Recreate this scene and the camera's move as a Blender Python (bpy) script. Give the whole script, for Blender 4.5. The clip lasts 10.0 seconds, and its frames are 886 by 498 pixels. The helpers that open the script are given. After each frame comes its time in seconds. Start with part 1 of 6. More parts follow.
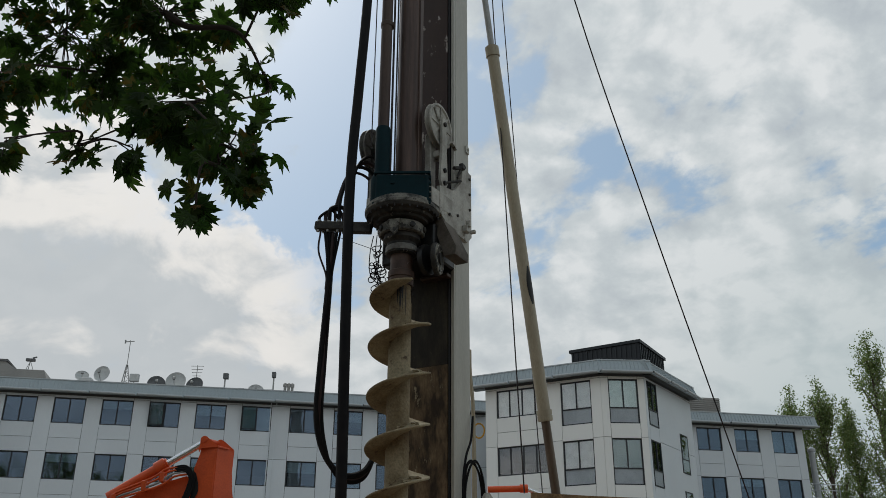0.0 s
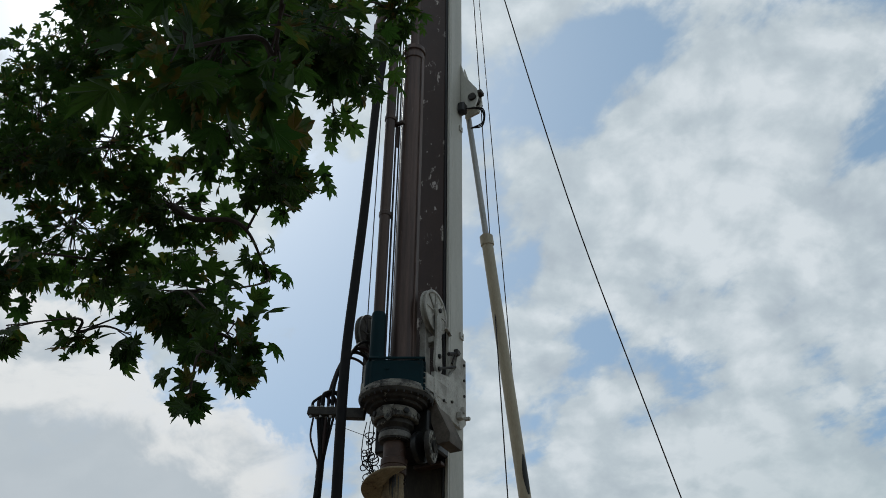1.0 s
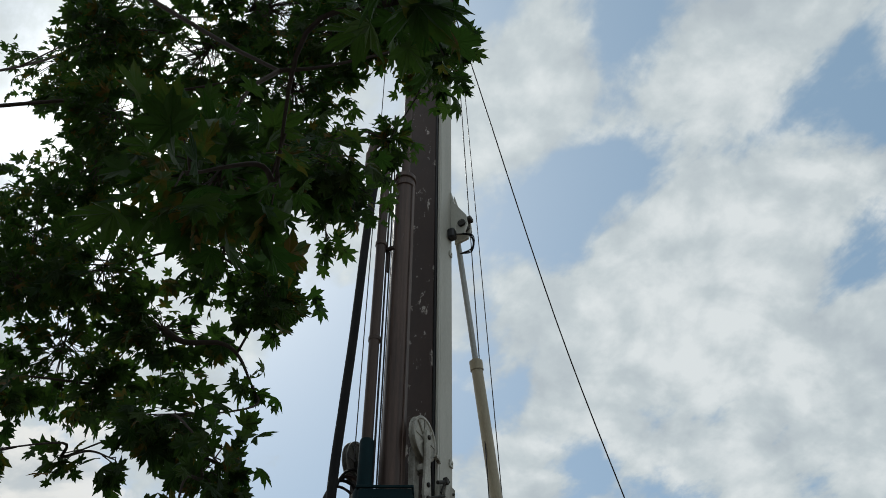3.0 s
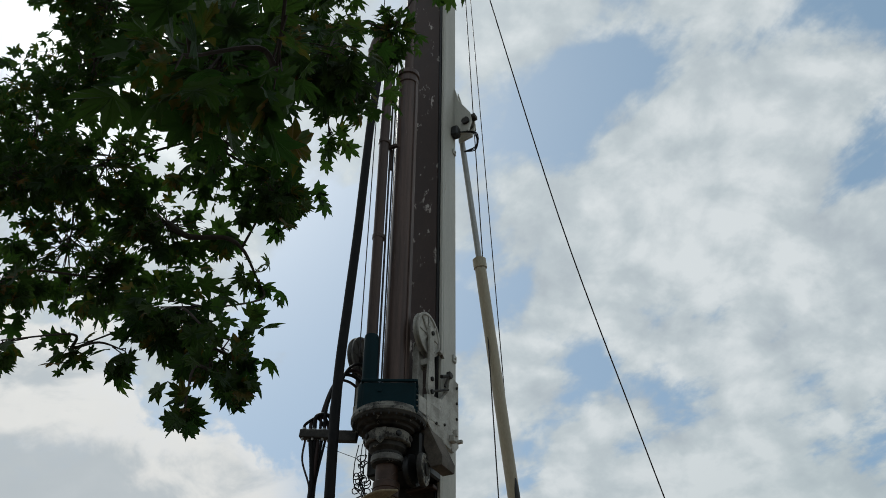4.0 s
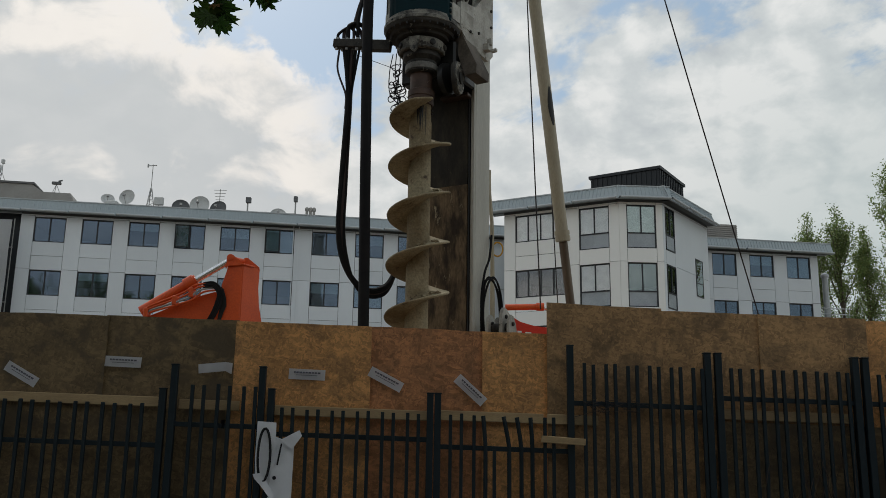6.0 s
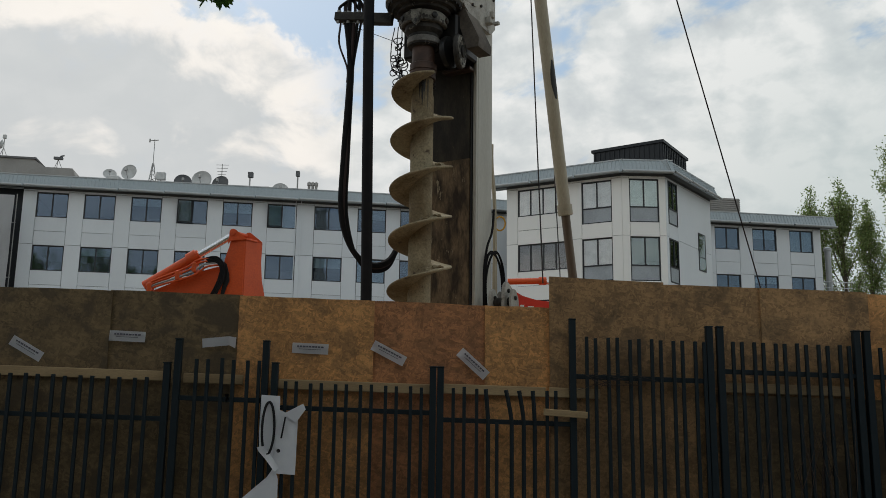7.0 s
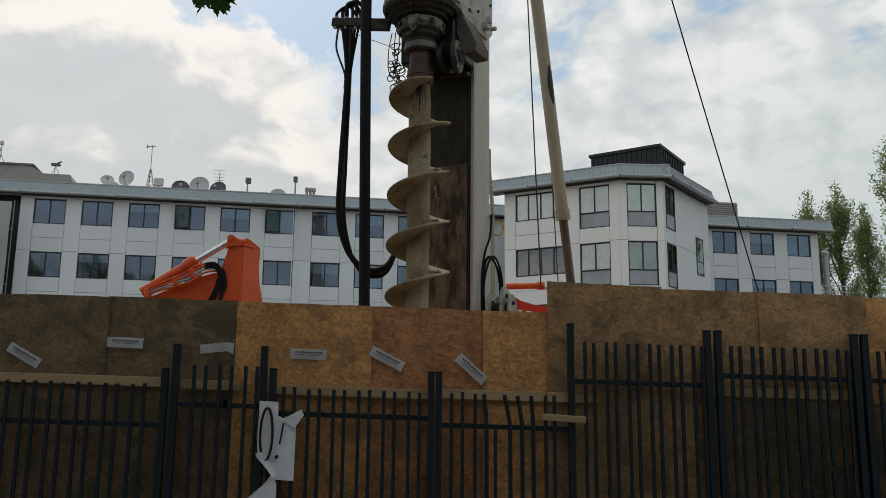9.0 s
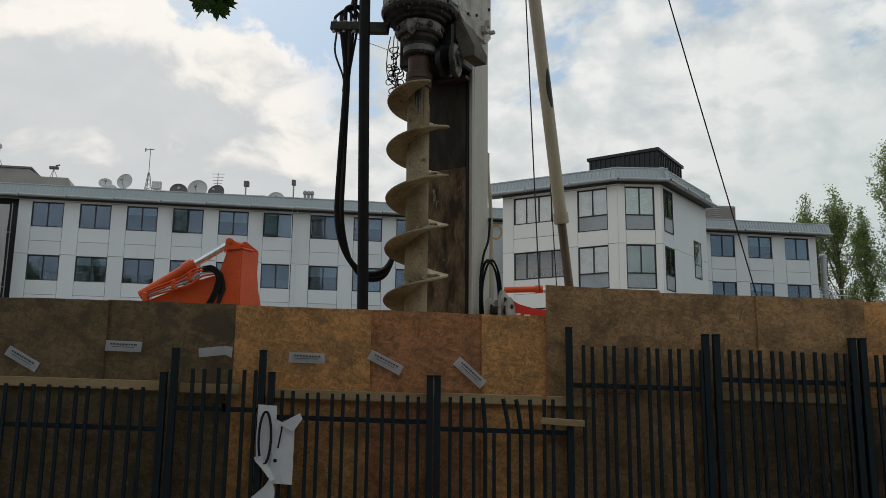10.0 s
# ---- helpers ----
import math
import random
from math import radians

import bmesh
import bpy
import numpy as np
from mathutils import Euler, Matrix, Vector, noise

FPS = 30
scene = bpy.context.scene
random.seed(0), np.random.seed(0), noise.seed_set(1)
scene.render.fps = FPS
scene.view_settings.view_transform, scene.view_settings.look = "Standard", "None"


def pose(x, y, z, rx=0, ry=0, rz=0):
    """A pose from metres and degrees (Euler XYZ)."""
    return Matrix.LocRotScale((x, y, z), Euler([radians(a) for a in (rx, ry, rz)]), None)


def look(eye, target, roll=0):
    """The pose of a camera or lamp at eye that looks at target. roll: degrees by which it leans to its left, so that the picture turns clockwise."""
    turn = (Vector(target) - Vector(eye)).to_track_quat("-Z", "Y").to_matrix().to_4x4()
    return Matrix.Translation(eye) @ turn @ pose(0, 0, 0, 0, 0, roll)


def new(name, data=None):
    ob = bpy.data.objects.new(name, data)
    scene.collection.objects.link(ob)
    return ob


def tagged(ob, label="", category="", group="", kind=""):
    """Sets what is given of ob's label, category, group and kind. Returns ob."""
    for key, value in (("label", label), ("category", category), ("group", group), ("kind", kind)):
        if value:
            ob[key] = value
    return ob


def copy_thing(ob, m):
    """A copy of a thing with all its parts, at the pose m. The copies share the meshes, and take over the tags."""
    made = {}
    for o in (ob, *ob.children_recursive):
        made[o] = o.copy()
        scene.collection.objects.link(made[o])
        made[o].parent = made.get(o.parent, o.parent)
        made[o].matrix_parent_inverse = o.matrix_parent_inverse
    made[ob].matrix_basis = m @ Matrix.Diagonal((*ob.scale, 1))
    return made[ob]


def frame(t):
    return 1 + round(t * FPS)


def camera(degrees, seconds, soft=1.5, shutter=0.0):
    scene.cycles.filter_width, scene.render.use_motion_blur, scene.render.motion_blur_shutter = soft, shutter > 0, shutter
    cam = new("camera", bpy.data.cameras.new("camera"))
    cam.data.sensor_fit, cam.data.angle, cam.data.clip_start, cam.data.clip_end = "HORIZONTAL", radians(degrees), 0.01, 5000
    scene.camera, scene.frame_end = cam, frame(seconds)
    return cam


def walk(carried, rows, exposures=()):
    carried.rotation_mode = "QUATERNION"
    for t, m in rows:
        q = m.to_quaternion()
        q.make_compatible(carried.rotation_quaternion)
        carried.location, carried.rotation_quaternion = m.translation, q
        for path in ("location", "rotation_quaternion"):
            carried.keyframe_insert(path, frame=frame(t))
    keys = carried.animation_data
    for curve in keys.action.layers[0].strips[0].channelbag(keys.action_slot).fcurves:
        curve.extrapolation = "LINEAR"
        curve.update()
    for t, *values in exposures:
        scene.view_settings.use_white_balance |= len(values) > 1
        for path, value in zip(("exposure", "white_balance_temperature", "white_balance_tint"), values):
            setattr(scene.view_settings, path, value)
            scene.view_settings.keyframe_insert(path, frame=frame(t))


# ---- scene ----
cam = camera(52.0, 10.0, soft=0.6)
PATH = [
    (0, (0.013, 0.068, 1.672), (0.072, 1.904, 2.466), 0.25),
    (0.5, (0.028, 0.004, 1.647), (0.084, 1.750, 2.623), 0.35),
    (1, (0.023, -0.025, 1.658), (0.082, 1.613, 2.803), 0.6),
    (1.5, (0.021, -0.026, 1.683), (0.085, 1.505, 2.969), 0.9),
    (2, (0.019, -0.026, 1.696), (0.092, 1.428, 3.068), 0.5),
    (3.5, (0.009, -0.063, 1.6), (0.082, 1.429, 2.93), 0.3),
    (4, (0.009, -0.022, 1.608), (0.083, 1.584, 2.798), 0.5),
    (4.5, (0.002, 0.022, 1.596), (0.084, 1.757, 2.588), 0.4),
    (5, (-0.005, 0.064, 1.589), (0.073, 1.911, 2.352), 0.6),
    (5.5, (0.008, 0.05, 1.558), (0.058, 1.967, 2.126), 0.8),
    (6, (0.012, 0.042, 1.541), (0.034, 1.994, 1.974), 0.9),
    (7.5, (0.012, 0.035, 1.538), (0.029, 2.0, 1.914), 0.8),
    (8, (0.011, 0.046, 1.538), (0.03, 2.009, 1.917), 0.7),
    (8.5, (0.013, 0.037, 1.536), (0.032, 2.0, 1.92), 0.7),
    (9, (0.012, 0.035, 1.539), (0.034, 1.997, 1.928), 0.6),
    (9.5, (0.011, 0.031, 1.537), (0.035, 1.992, 1.932), 0.6),
    (10, (0.007, 0.031, 1.542), (0.033, 1.991, 1.938), 0.6),
]
EXPOSURES = [(0.0, -0.02, 6350, 8), (0.5, -0.06, 6250, 7), (1.0, -0.08, 6000, 6), (2.0, -0.05, 6100, 5), (3.5, -0.02, 6250, 6), (4.5, -0.18, 6100, 6), (5.0, -0.20, 6200, 6), (5.5, -0.13, 6350, 9), (6.2, 0.14, 6600, 9), (7.5, 0.2, 6600, 9), (10.0, 0.22, 6600, 9)]
walk(cam, [(t, look(eye, target, roll)) for t, eye, target, roll in PATH], EXPOSURES)

# ---- world, sun, exposure ----
SUN_AZ, SUN_EL = radians(-23.8), radians(48.0)
SUN_DIR = Vector((math.sin(SUN_AZ) * math.cos(SUN_EL), math.cos(SUN_AZ) * math.cos(SUN_EL), math.sin(SUN_EL)))
sun_lamp = bpy.data.lights.new("sun", "SUN")
sun_lamp.energy, sun_lamp.angle, sun_lamp.color = 1.3, radians(10), (1.0, 0.95, 0.88)
sun = new("sun", sun_lamp)
sun.matrix_world = look(SUN_DIR * 60, (0, 0, 0))


class Nodes:
    """Short hand for building node trees."""

    def __init__(self, tree):
        self.tree = tree
        tree.nodes.clear()

    def add(self, kind, inputs=(), **props):
        n = self.tree.nodes.new(kind)
        for k, v in props.items():
            setattr_plain(n, k, v)
        for k, v in dict(inputs).items():
            if isinstance(v, bpy.types.NodeSocket):
                self.tree.links.new(v, n.inputs[k])
            else:
                n.inputs[k].default_value = v
        return n

    def math(self, op, a, b=0.0, c=0.0, clamp=False):
        n = self.tree.nodes.new("ShaderNodeMath")
        n.operation, n.use_clamp = op, clamp
        for i, v in enumerate((a, b, c)):
            if isinstance(v, bpy.types.NodeSocket):
                self.tree.links.new(v, n.inputs[i])
            else:
                n.inputs[i].default_value = v
        return n.outputs[0]

    def mix(self, fac, a, b, blend="MIX"):
        n = self.tree.nodes.new("ShaderNodeMix")
        n.data_type, n.blend_type = "RGBA", blend
        for i, v in ((0, fac), (6, a), (7, b)):
            if isinstance(v, bpy.types.NodeSocket):
                self.tree.links.new(v, n.inputs[i])
            elif i == 0:
                n.inputs[i].default_value = v
            else:
                n.inputs[i].default_value = (*v[:3], 1)
        return n.outputs[2]

    def ramp(self, fac, stops):
        n = self.tree.nodes.new("ShaderNodeValToRGB")
        el = n.color_ramp.elements
        while len(el) < len(stops):
            el.new(0.5)
        for e, (p, c) in zip(el, stops):
            e.position = p
            e.color = (*c, 1) if isinstance(c, tuple) else (c, c, c, 1)
        self.tree.links.new(fac, n.inputs[0])
        return n.outputs[0]

    def smooth(self, v, lo, hi):
        n = self.tree.nodes.new("ShaderNodeMapRange")
        n.interpolation_type = "SMOOTHSTEP"
        self.tree.links.new(v, n.inputs[0])
        n.inputs[1].default_value, n.inputs[2].default_value = lo, hi
        return n.outputs[0]


def setattr_plain(n, k, v):
    """Sets the few node properties that are used here."""
    if k == "operation":
        n.operation = v
    elif k == "sky_type":
        n.sky_type = v
    elif k == "noise_dimensions":
        n.noise_dimensions = v
    elif k == "feature":
        n.feature = v


world = bpy.data.worlds.new("sky")
scene.world = world
world.use_nodes = True
W = Nodes(world.node_tree)
sky = W.add("ShaderNodeTexSky", sky_type="NISHITA")
sky.sun_disc, sky.sun_elevation, sky.sun_rotation = False, SUN_EL, SUN_AZ
sky.air_density, sky.dust_density, sky.ozone_density = 1.0, 1.5, 1.5
way = W.add("ShaderNodeTexCoord").outputs["Generated"]
sep = W.add("ShaderNodeSeparateXYZ", {0: way})
up = W.math("ADD", W.math("MAXIMUM", sep.outputs[2], 0.0), 0.16)
flat = W.add("ShaderNodeCombineXYZ", {0: W.math("DIVIDE", sep.outputs[0], up), 1: W.math("DIVIDE", sep.outputs[1], up)}).outputs[0]
spun = W.add("ShaderNodeMapping", {0: flat, 2: (0, 0, radians(64))}).outputs[0]
turned = W.add("ShaderNodeMapping", {0: spun, 1: (3.1, 7.4, 0.0), 3: (0.85, 1.35, 1)}).outputs[0]
big = W.add("ShaderNodeTexNoise", {0: turned, "Scale": 2.4, "Detail": 10, "Roughness": 0.55, "Distortion": 0.15}).outputs[0]
fine = W.add("ShaderNodeTexNoise", {0: turned, "Scale": 7.5, "Detail": 9, "Roughness": 0.62, "Distortion": 0.25}).outputs[0]
above = W.math("ADD", W.math("MAXIMUM", sep.outputs[2], 0.0), 0.6)
soft = W.add("ShaderNodeCombineXYZ", {0: W.math("DIVIDE", sep.outputs[0], above), 1: W.math("DIVIDE", sep.outputs[1], above)}).outputs[0]
drift = W.add("ShaderNodeVectorMath", {0: soft, 1: (-0.010, 0.022, 0.0)}, operation="ADD").outputs[0]
body = [W.add("ShaderNodeTexNoise", {0: p, "Scale": 12.0, "Detail": 6, "Roughness": 0.55, "Distortion": 0.2}).outputs[0] for p in (soft, drift)]
relief = W.math("SUBTRACT", body[0], body[1])
puff = W.add("ShaderNodeTexNoise", {0: flat, 1: 0.0, "Scale": 3.4, "Detail": 8, "Roughness": 0.55}).outputs[0]
low = W.smooth(sep.outputs[2], 0.50, 0.05)
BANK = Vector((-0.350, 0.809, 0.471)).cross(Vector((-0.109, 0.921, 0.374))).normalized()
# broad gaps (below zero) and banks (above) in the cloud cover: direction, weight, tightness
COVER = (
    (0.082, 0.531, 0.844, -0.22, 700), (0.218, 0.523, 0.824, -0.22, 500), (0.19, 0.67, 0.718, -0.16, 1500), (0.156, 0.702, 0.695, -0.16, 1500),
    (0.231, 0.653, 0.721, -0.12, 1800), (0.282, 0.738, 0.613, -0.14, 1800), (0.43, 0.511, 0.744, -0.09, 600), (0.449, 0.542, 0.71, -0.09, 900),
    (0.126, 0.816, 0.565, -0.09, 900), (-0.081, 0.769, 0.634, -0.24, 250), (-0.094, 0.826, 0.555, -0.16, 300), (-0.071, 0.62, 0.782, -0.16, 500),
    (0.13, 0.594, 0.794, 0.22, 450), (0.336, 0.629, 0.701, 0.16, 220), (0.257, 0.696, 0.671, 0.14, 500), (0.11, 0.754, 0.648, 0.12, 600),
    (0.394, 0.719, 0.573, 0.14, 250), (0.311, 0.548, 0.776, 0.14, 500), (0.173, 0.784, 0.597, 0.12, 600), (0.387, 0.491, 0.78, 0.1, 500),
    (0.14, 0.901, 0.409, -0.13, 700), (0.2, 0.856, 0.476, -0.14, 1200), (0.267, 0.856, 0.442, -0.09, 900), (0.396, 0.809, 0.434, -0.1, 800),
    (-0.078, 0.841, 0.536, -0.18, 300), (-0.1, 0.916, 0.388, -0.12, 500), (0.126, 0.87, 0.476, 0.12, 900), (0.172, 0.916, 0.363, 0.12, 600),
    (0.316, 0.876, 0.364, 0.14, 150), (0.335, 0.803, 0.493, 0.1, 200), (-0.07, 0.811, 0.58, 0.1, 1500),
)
total = W.math("MULTIPLY_ADD", body[0], 0.46, W.math("MULTIPLY_ADD", fine, 0.34, W.math("MULTIPLY_ADD", big, 0.98, -0.235)))
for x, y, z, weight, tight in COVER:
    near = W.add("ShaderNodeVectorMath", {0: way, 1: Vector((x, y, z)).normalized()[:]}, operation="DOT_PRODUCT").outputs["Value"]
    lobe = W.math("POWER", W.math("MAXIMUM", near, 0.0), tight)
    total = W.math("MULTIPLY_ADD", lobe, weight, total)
total = W.math("MULTIPLY_ADD", low, 0.24, total)
mask = W.smooth(total, 0.535, 0.675)
shade = W.math("MULTIPLY_ADD", relief, 0.62, W.math("MULTIPLY_ADD", puff, 0.50, W.math("MULTIPLY", total, 0.44)))
cloud = W.ramp(shade, ((0.42, (0.47, 0.505, 0.535)), (0.55, (0.565, 0.60, 0.615)), (0.69, (0.74, 0.75, 0.75))))
haze = W.mix(W.smooth(sep.outputs[0], 0.08, 0.42), (0.54, 0.55, 0.55), (0.45, 0.51, 0.515))
east = W.math("MULTIPLY", W.smooth(sep.outputs[0], 0.15, 0.45), W.smooth(sep.outputs[2], 0.5, 0.2))
hazy = W.mix(W.math("MULTIPLY_ADD", east, 0.4, W.math("MULTIPLY", low, 0.55)), cloud, haze)
blue = W.mix(0.5, W.mix(1.0, sky.outputs[0], (0.085, 0.085, 0.085), "MULTIPLY"), (0.355, 0.515, 0.655))
air = W.mix(mask, blue, hazy)
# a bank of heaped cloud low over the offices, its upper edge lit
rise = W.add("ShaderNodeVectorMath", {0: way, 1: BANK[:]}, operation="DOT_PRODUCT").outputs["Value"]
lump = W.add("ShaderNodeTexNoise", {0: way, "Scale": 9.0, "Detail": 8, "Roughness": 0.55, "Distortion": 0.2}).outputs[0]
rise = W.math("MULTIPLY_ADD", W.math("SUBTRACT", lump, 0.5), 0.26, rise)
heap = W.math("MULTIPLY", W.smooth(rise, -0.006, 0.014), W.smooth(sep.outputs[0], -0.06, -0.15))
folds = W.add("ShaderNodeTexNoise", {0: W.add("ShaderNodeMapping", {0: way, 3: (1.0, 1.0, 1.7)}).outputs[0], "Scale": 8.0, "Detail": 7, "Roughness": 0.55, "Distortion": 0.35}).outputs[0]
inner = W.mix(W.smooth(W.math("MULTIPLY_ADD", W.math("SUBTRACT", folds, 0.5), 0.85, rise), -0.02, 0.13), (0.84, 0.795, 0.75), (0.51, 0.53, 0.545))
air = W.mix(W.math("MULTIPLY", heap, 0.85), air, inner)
toward = W.add("ShaderNodeVectorMath", {0: way, 1: tuple(SUN_DIR)}, operation="DOT_PRODUCT").outputs["Value"]
glow = W.math("POWER", W.math("MAXIMUM", toward, 0.0), 260.0)
halo = W.math("POWER", W.math("MAXIMUM", toward, 0.0), 18.0)
shine = W.math("MULTIPLY_ADD", glow, 1.6, W.math("MULTIPLY", halo, 0.16))
lit = W.mix(1.0, air, W.mix(shine, (0, 0, 0), (1.0, 0.97, 0.9)), "ADD")
W.add("ShaderNodeOutputWorld", {0: W.add("ShaderNodeBackground", {0: lit, 1: 1.0}).outputs[0]})

# ---- materials ----
MATS = {}


def mat(name, base, rough=0.6, metal=0.0, second=None, amount=0.5, scale=3.0, fine_scale=40.0, grain=0.15, bump=0.1, stretch=(1, 1, 1), spots=None, spot_at=0.62, spot_scale=2.0, coat=0.0, vary=0.0, spec=0.35):
    """A worn surface: two colours mixed in large patches, fine grain, and optional spots of a third colour."""
    if name in MATS:
        return MATS[name]
    m = bpy.data.materials.new(name)
    m.use_nodes = True
    N = Nodes(m.node_tree)
    info = N.add("ShaderNodeObjectInfo").outputs["Random"]
    co = N.add("ShaderNodeTexCoord").outputs["Object"]
    moved = N.add("ShaderNodeVectorMath", {0: co, 1: N.add("ShaderNodeCombineXYZ", {0: N.math("MULTIPLY", info, 37.0), 2: N.math("MULTIPLY", info, 11.0)}).outputs[0]}, operation="ADD").outputs[0]
    co = N.add("ShaderNodeMapping", {0: moved, 3: stretch}).outputs[0]
    patch = N.add("ShaderNodeTexNoise", {0: co, "Scale": scale, "Detail": 6, "Roughness": 0.6}).outputs[0]
    tiny = N.add("ShaderNodeTexNoise", {0: co, "Scale": fine_scale, "Detail": 4, "Roughness": 0.65}).outputs[0]
    second = second or tuple(c * 0.7 for c in base)
    colour = N.mix(N.math("MULTIPLY", N.smooth(patch, 0.38, 0.66), amount), base, second)
    colour = N.mix(grain, colour, N.ramp(tiny, ((0.3, 0.0), (0.7, 1.0))), "OVERLAY")
    if spots:
        sp = N.add("ShaderNodeTexNoise", {0: co, "Scale": spot_scale, "Detail": 9, "Roughness": 0.72}).outputs[0]
        colour = N.mix(N.smooth(sp, spot_at, spot_at + 0.05), colour, spots)
    if vary:
        f = N.math("MULTIPLY_ADD", info, vary * 2, 1 - vary)
        colour = N.mix(1.0, colour, N.add("ShaderNodeCombineColor", {0: f, 1: f, 2: f}).outputs[0], "MULTIPLY")
    bsdf = N.add("ShaderNodeBsdfPrincipled", {"Base Color": colour, "Metallic": metal, "Coat Weight": coat, "Specular IOR Level": spec,
                 "Roughness": N.math("MULTIPLY_ADD", tiny, 0.25, rough - 0.12, clamp=True)})
    if bump:
        b = N.add("ShaderNodeBump", {"Strength": bump, "Distance": 0.02, "Height": N.math("MULTIPLY_ADD", tiny, 0.4, patch)})
        m.node_tree.links.new(b.outputs[0], bsdf.inputs["Normal"])
    N.add("ShaderNodeOutputMaterial", {0: bsdf.outputs[0]})
    MATS[name] = m
    return m


def osb_mat(name, tone, dirt):
    """Strand board: overlapping flat strands at mixed angles, with damp stains."""
    m = bpy.data.materials.new(name)
    m.use_nodes = True
    N = Nodes(m.node_tree)
    info = N.add("ShaderNodeObjectInfo").outputs["Random"]
    co = N.add("ShaderNodeTexCoord").outputs["Object"]
    co = N.add("ShaderNodeVectorMath", {0: co, 1: N.add("ShaderNodeCombineXYZ", {0: N.math("MULTIPLY", info, 53.0), 2: N.math("MULTIPLY", info, 29.0)}).outputs[0]}, operation="ADD").outputs[0]
    warp = N.add("ShaderNodeTexNoise", {0: co, "Scale": 6.0, "Detail": 3}).outputs["Color"]
    co2 = N.add("ShaderNodeVectorMath", {0: N.add("ShaderNodeVectorMath", {0: warp, 1: (0.05, 0.0, 0.05)}, operation="MULTIPLY").outputs[0], 1: co}, operation="ADD").outputs[0]
    strands = []
    for turn, sc in ((34, (13, 1, 46)), (-52, (12, 1, 43)), (78, (15, 1, 52)), (-12, (12, 1, 42))):
        spin = N.add("ShaderNodeMapping", {0: co2, 2: (0, radians(turn), 0)}).outputs[0]
        v = N.add("ShaderNodeMapping", {0: spin, 3: sc}).outputs[0]
        strands.append(N.add("ShaderNodeSeparateColor", {0: N.add("ShaderNodeTexVoronoi", {0: v, "Scale": 1.0, "Randomness": 1.0}).outputs["Color"]}).outputs[0])
    picks = [N.add("ShaderNodeTexNoise", {0: N.add("ShaderNodeVectorMath", {0: co, 1: (k * 7.0, 0, 3.0 * k)}, operation="ADD").outputs[0], "Scale": 20.0, "Detail": 4}).outputs[0] for k in range(3)]
    value = strands[0]
    for p, s in zip(picks, strands[1:]):
        n = N.smooth(p, 0.47, 0.55)
        value = N.math("ADD", N.math("MULTIPLY", value, N.math("SUBTRACT", 1.0, n)), N.math("MULTIPLY", s, n))
    tiny = N.add("ShaderNodeTexNoise", {0: co, "Scale": 55.0, "Detail": 4, "Roughness": 0.7}).outputs[0]
    wide = N.add("ShaderNodeTexNoise", {0: co, "Scale": 3.2, "Detail": 5, "Roughness": 0.6}).outputs[0]
    value = N.math("MULTIPLY_ADD", value, 0.28, N.math("MULTIPLY_ADD", tiny, 0.34, N.math("MULTIPLY", wide, 0.62)))
    dark, mid, light = (tuple(c * k for c in tone) for k in (0.66, 1.0, 1.45))
    colour = N.ramp(value, ((0.46, dark), (0.61, mid), (0.78, light)))
    damp = N.add("ShaderNodeTexNoise", {0: co, "Scale": 3.4, "Detail": 5, "Roughness": 0.55, "Distortion": 0.6}).outputs[0]
    colour = N.mix(N.math("MULTIPLY", N.smooth(damp, 0.49, 0.62), dirt), colour, (0.085, 0.062, 0.036))
    f = N.math("MULTIPLY_ADD", info, 0.3, 0.85)
    colour = N.mix(1.0, colour, N.add("ShaderNodeCombineColor", {0: f, 1: f, 2: f}).outputs[0], "MULTIPLY")
    bsdf = N.add("ShaderNodeBsdfPrincipled", {"Base Color": colour, "Roughness": 0.7})
    b = N.add("ShaderNodeBump", {"Strength": 0.25, "Distance": 0.004, "Height": value})
    m.node_tree.links.new(b.outputs[0], bsdf.inputs["Normal"])
    N.add("ShaderNodeOutputMaterial", {0: bsdf.outputs[0]})
    return m


def leaf_mat(name, low_tone, high_tone, brown):
    """Leaf blades: gloss and reflected light above, green light let through."""
    m = bpy.data.materials.new(name)
    m.use_nodes = True
    N = Nodes(m.node_tree)
    rnd = N.add("ShaderNodeNewGeometry").outputs["Random Per Island"]
    own = N.add("ShaderNodeObjectInfo").outputs["Random"]
    rnd = N.math("FRACT", N.math("ADD", rnd, own))
    co = N.add("ShaderNodeTexCoord").outputs["Object"]
    blot = N.add("ShaderNodeTexNoise", {0: co, "Scale": 22.0, "Detail": 5}).outputs[0]
    colour = N.mix(rnd, low_tone, high_tone)
    old = N.math("MULTIPLY", N.smooth(rnd, 0.82, 0.95), N.smooth(blot, 0.40, 0.58))
    colour = N.mix(old, colour, brown)
    refl = N.add("ShaderNodeBsdfPrincipled", {"Base Color": colour, "Roughness": 0.6, "Specular IOR Level": 0.2})
    thru = N.add("ShaderNodeBsdfTranslucent", {0: N.mix(0.5, colour, (0.08, 0.20, 0.02))})
    N.add("ShaderNodeOutputMaterial", {0: N.add("ShaderNodeMixShader", {0: 0.38, 1: refl.outputs[0], 2: thru.outputs[0]}).outputs[0]})
    return m


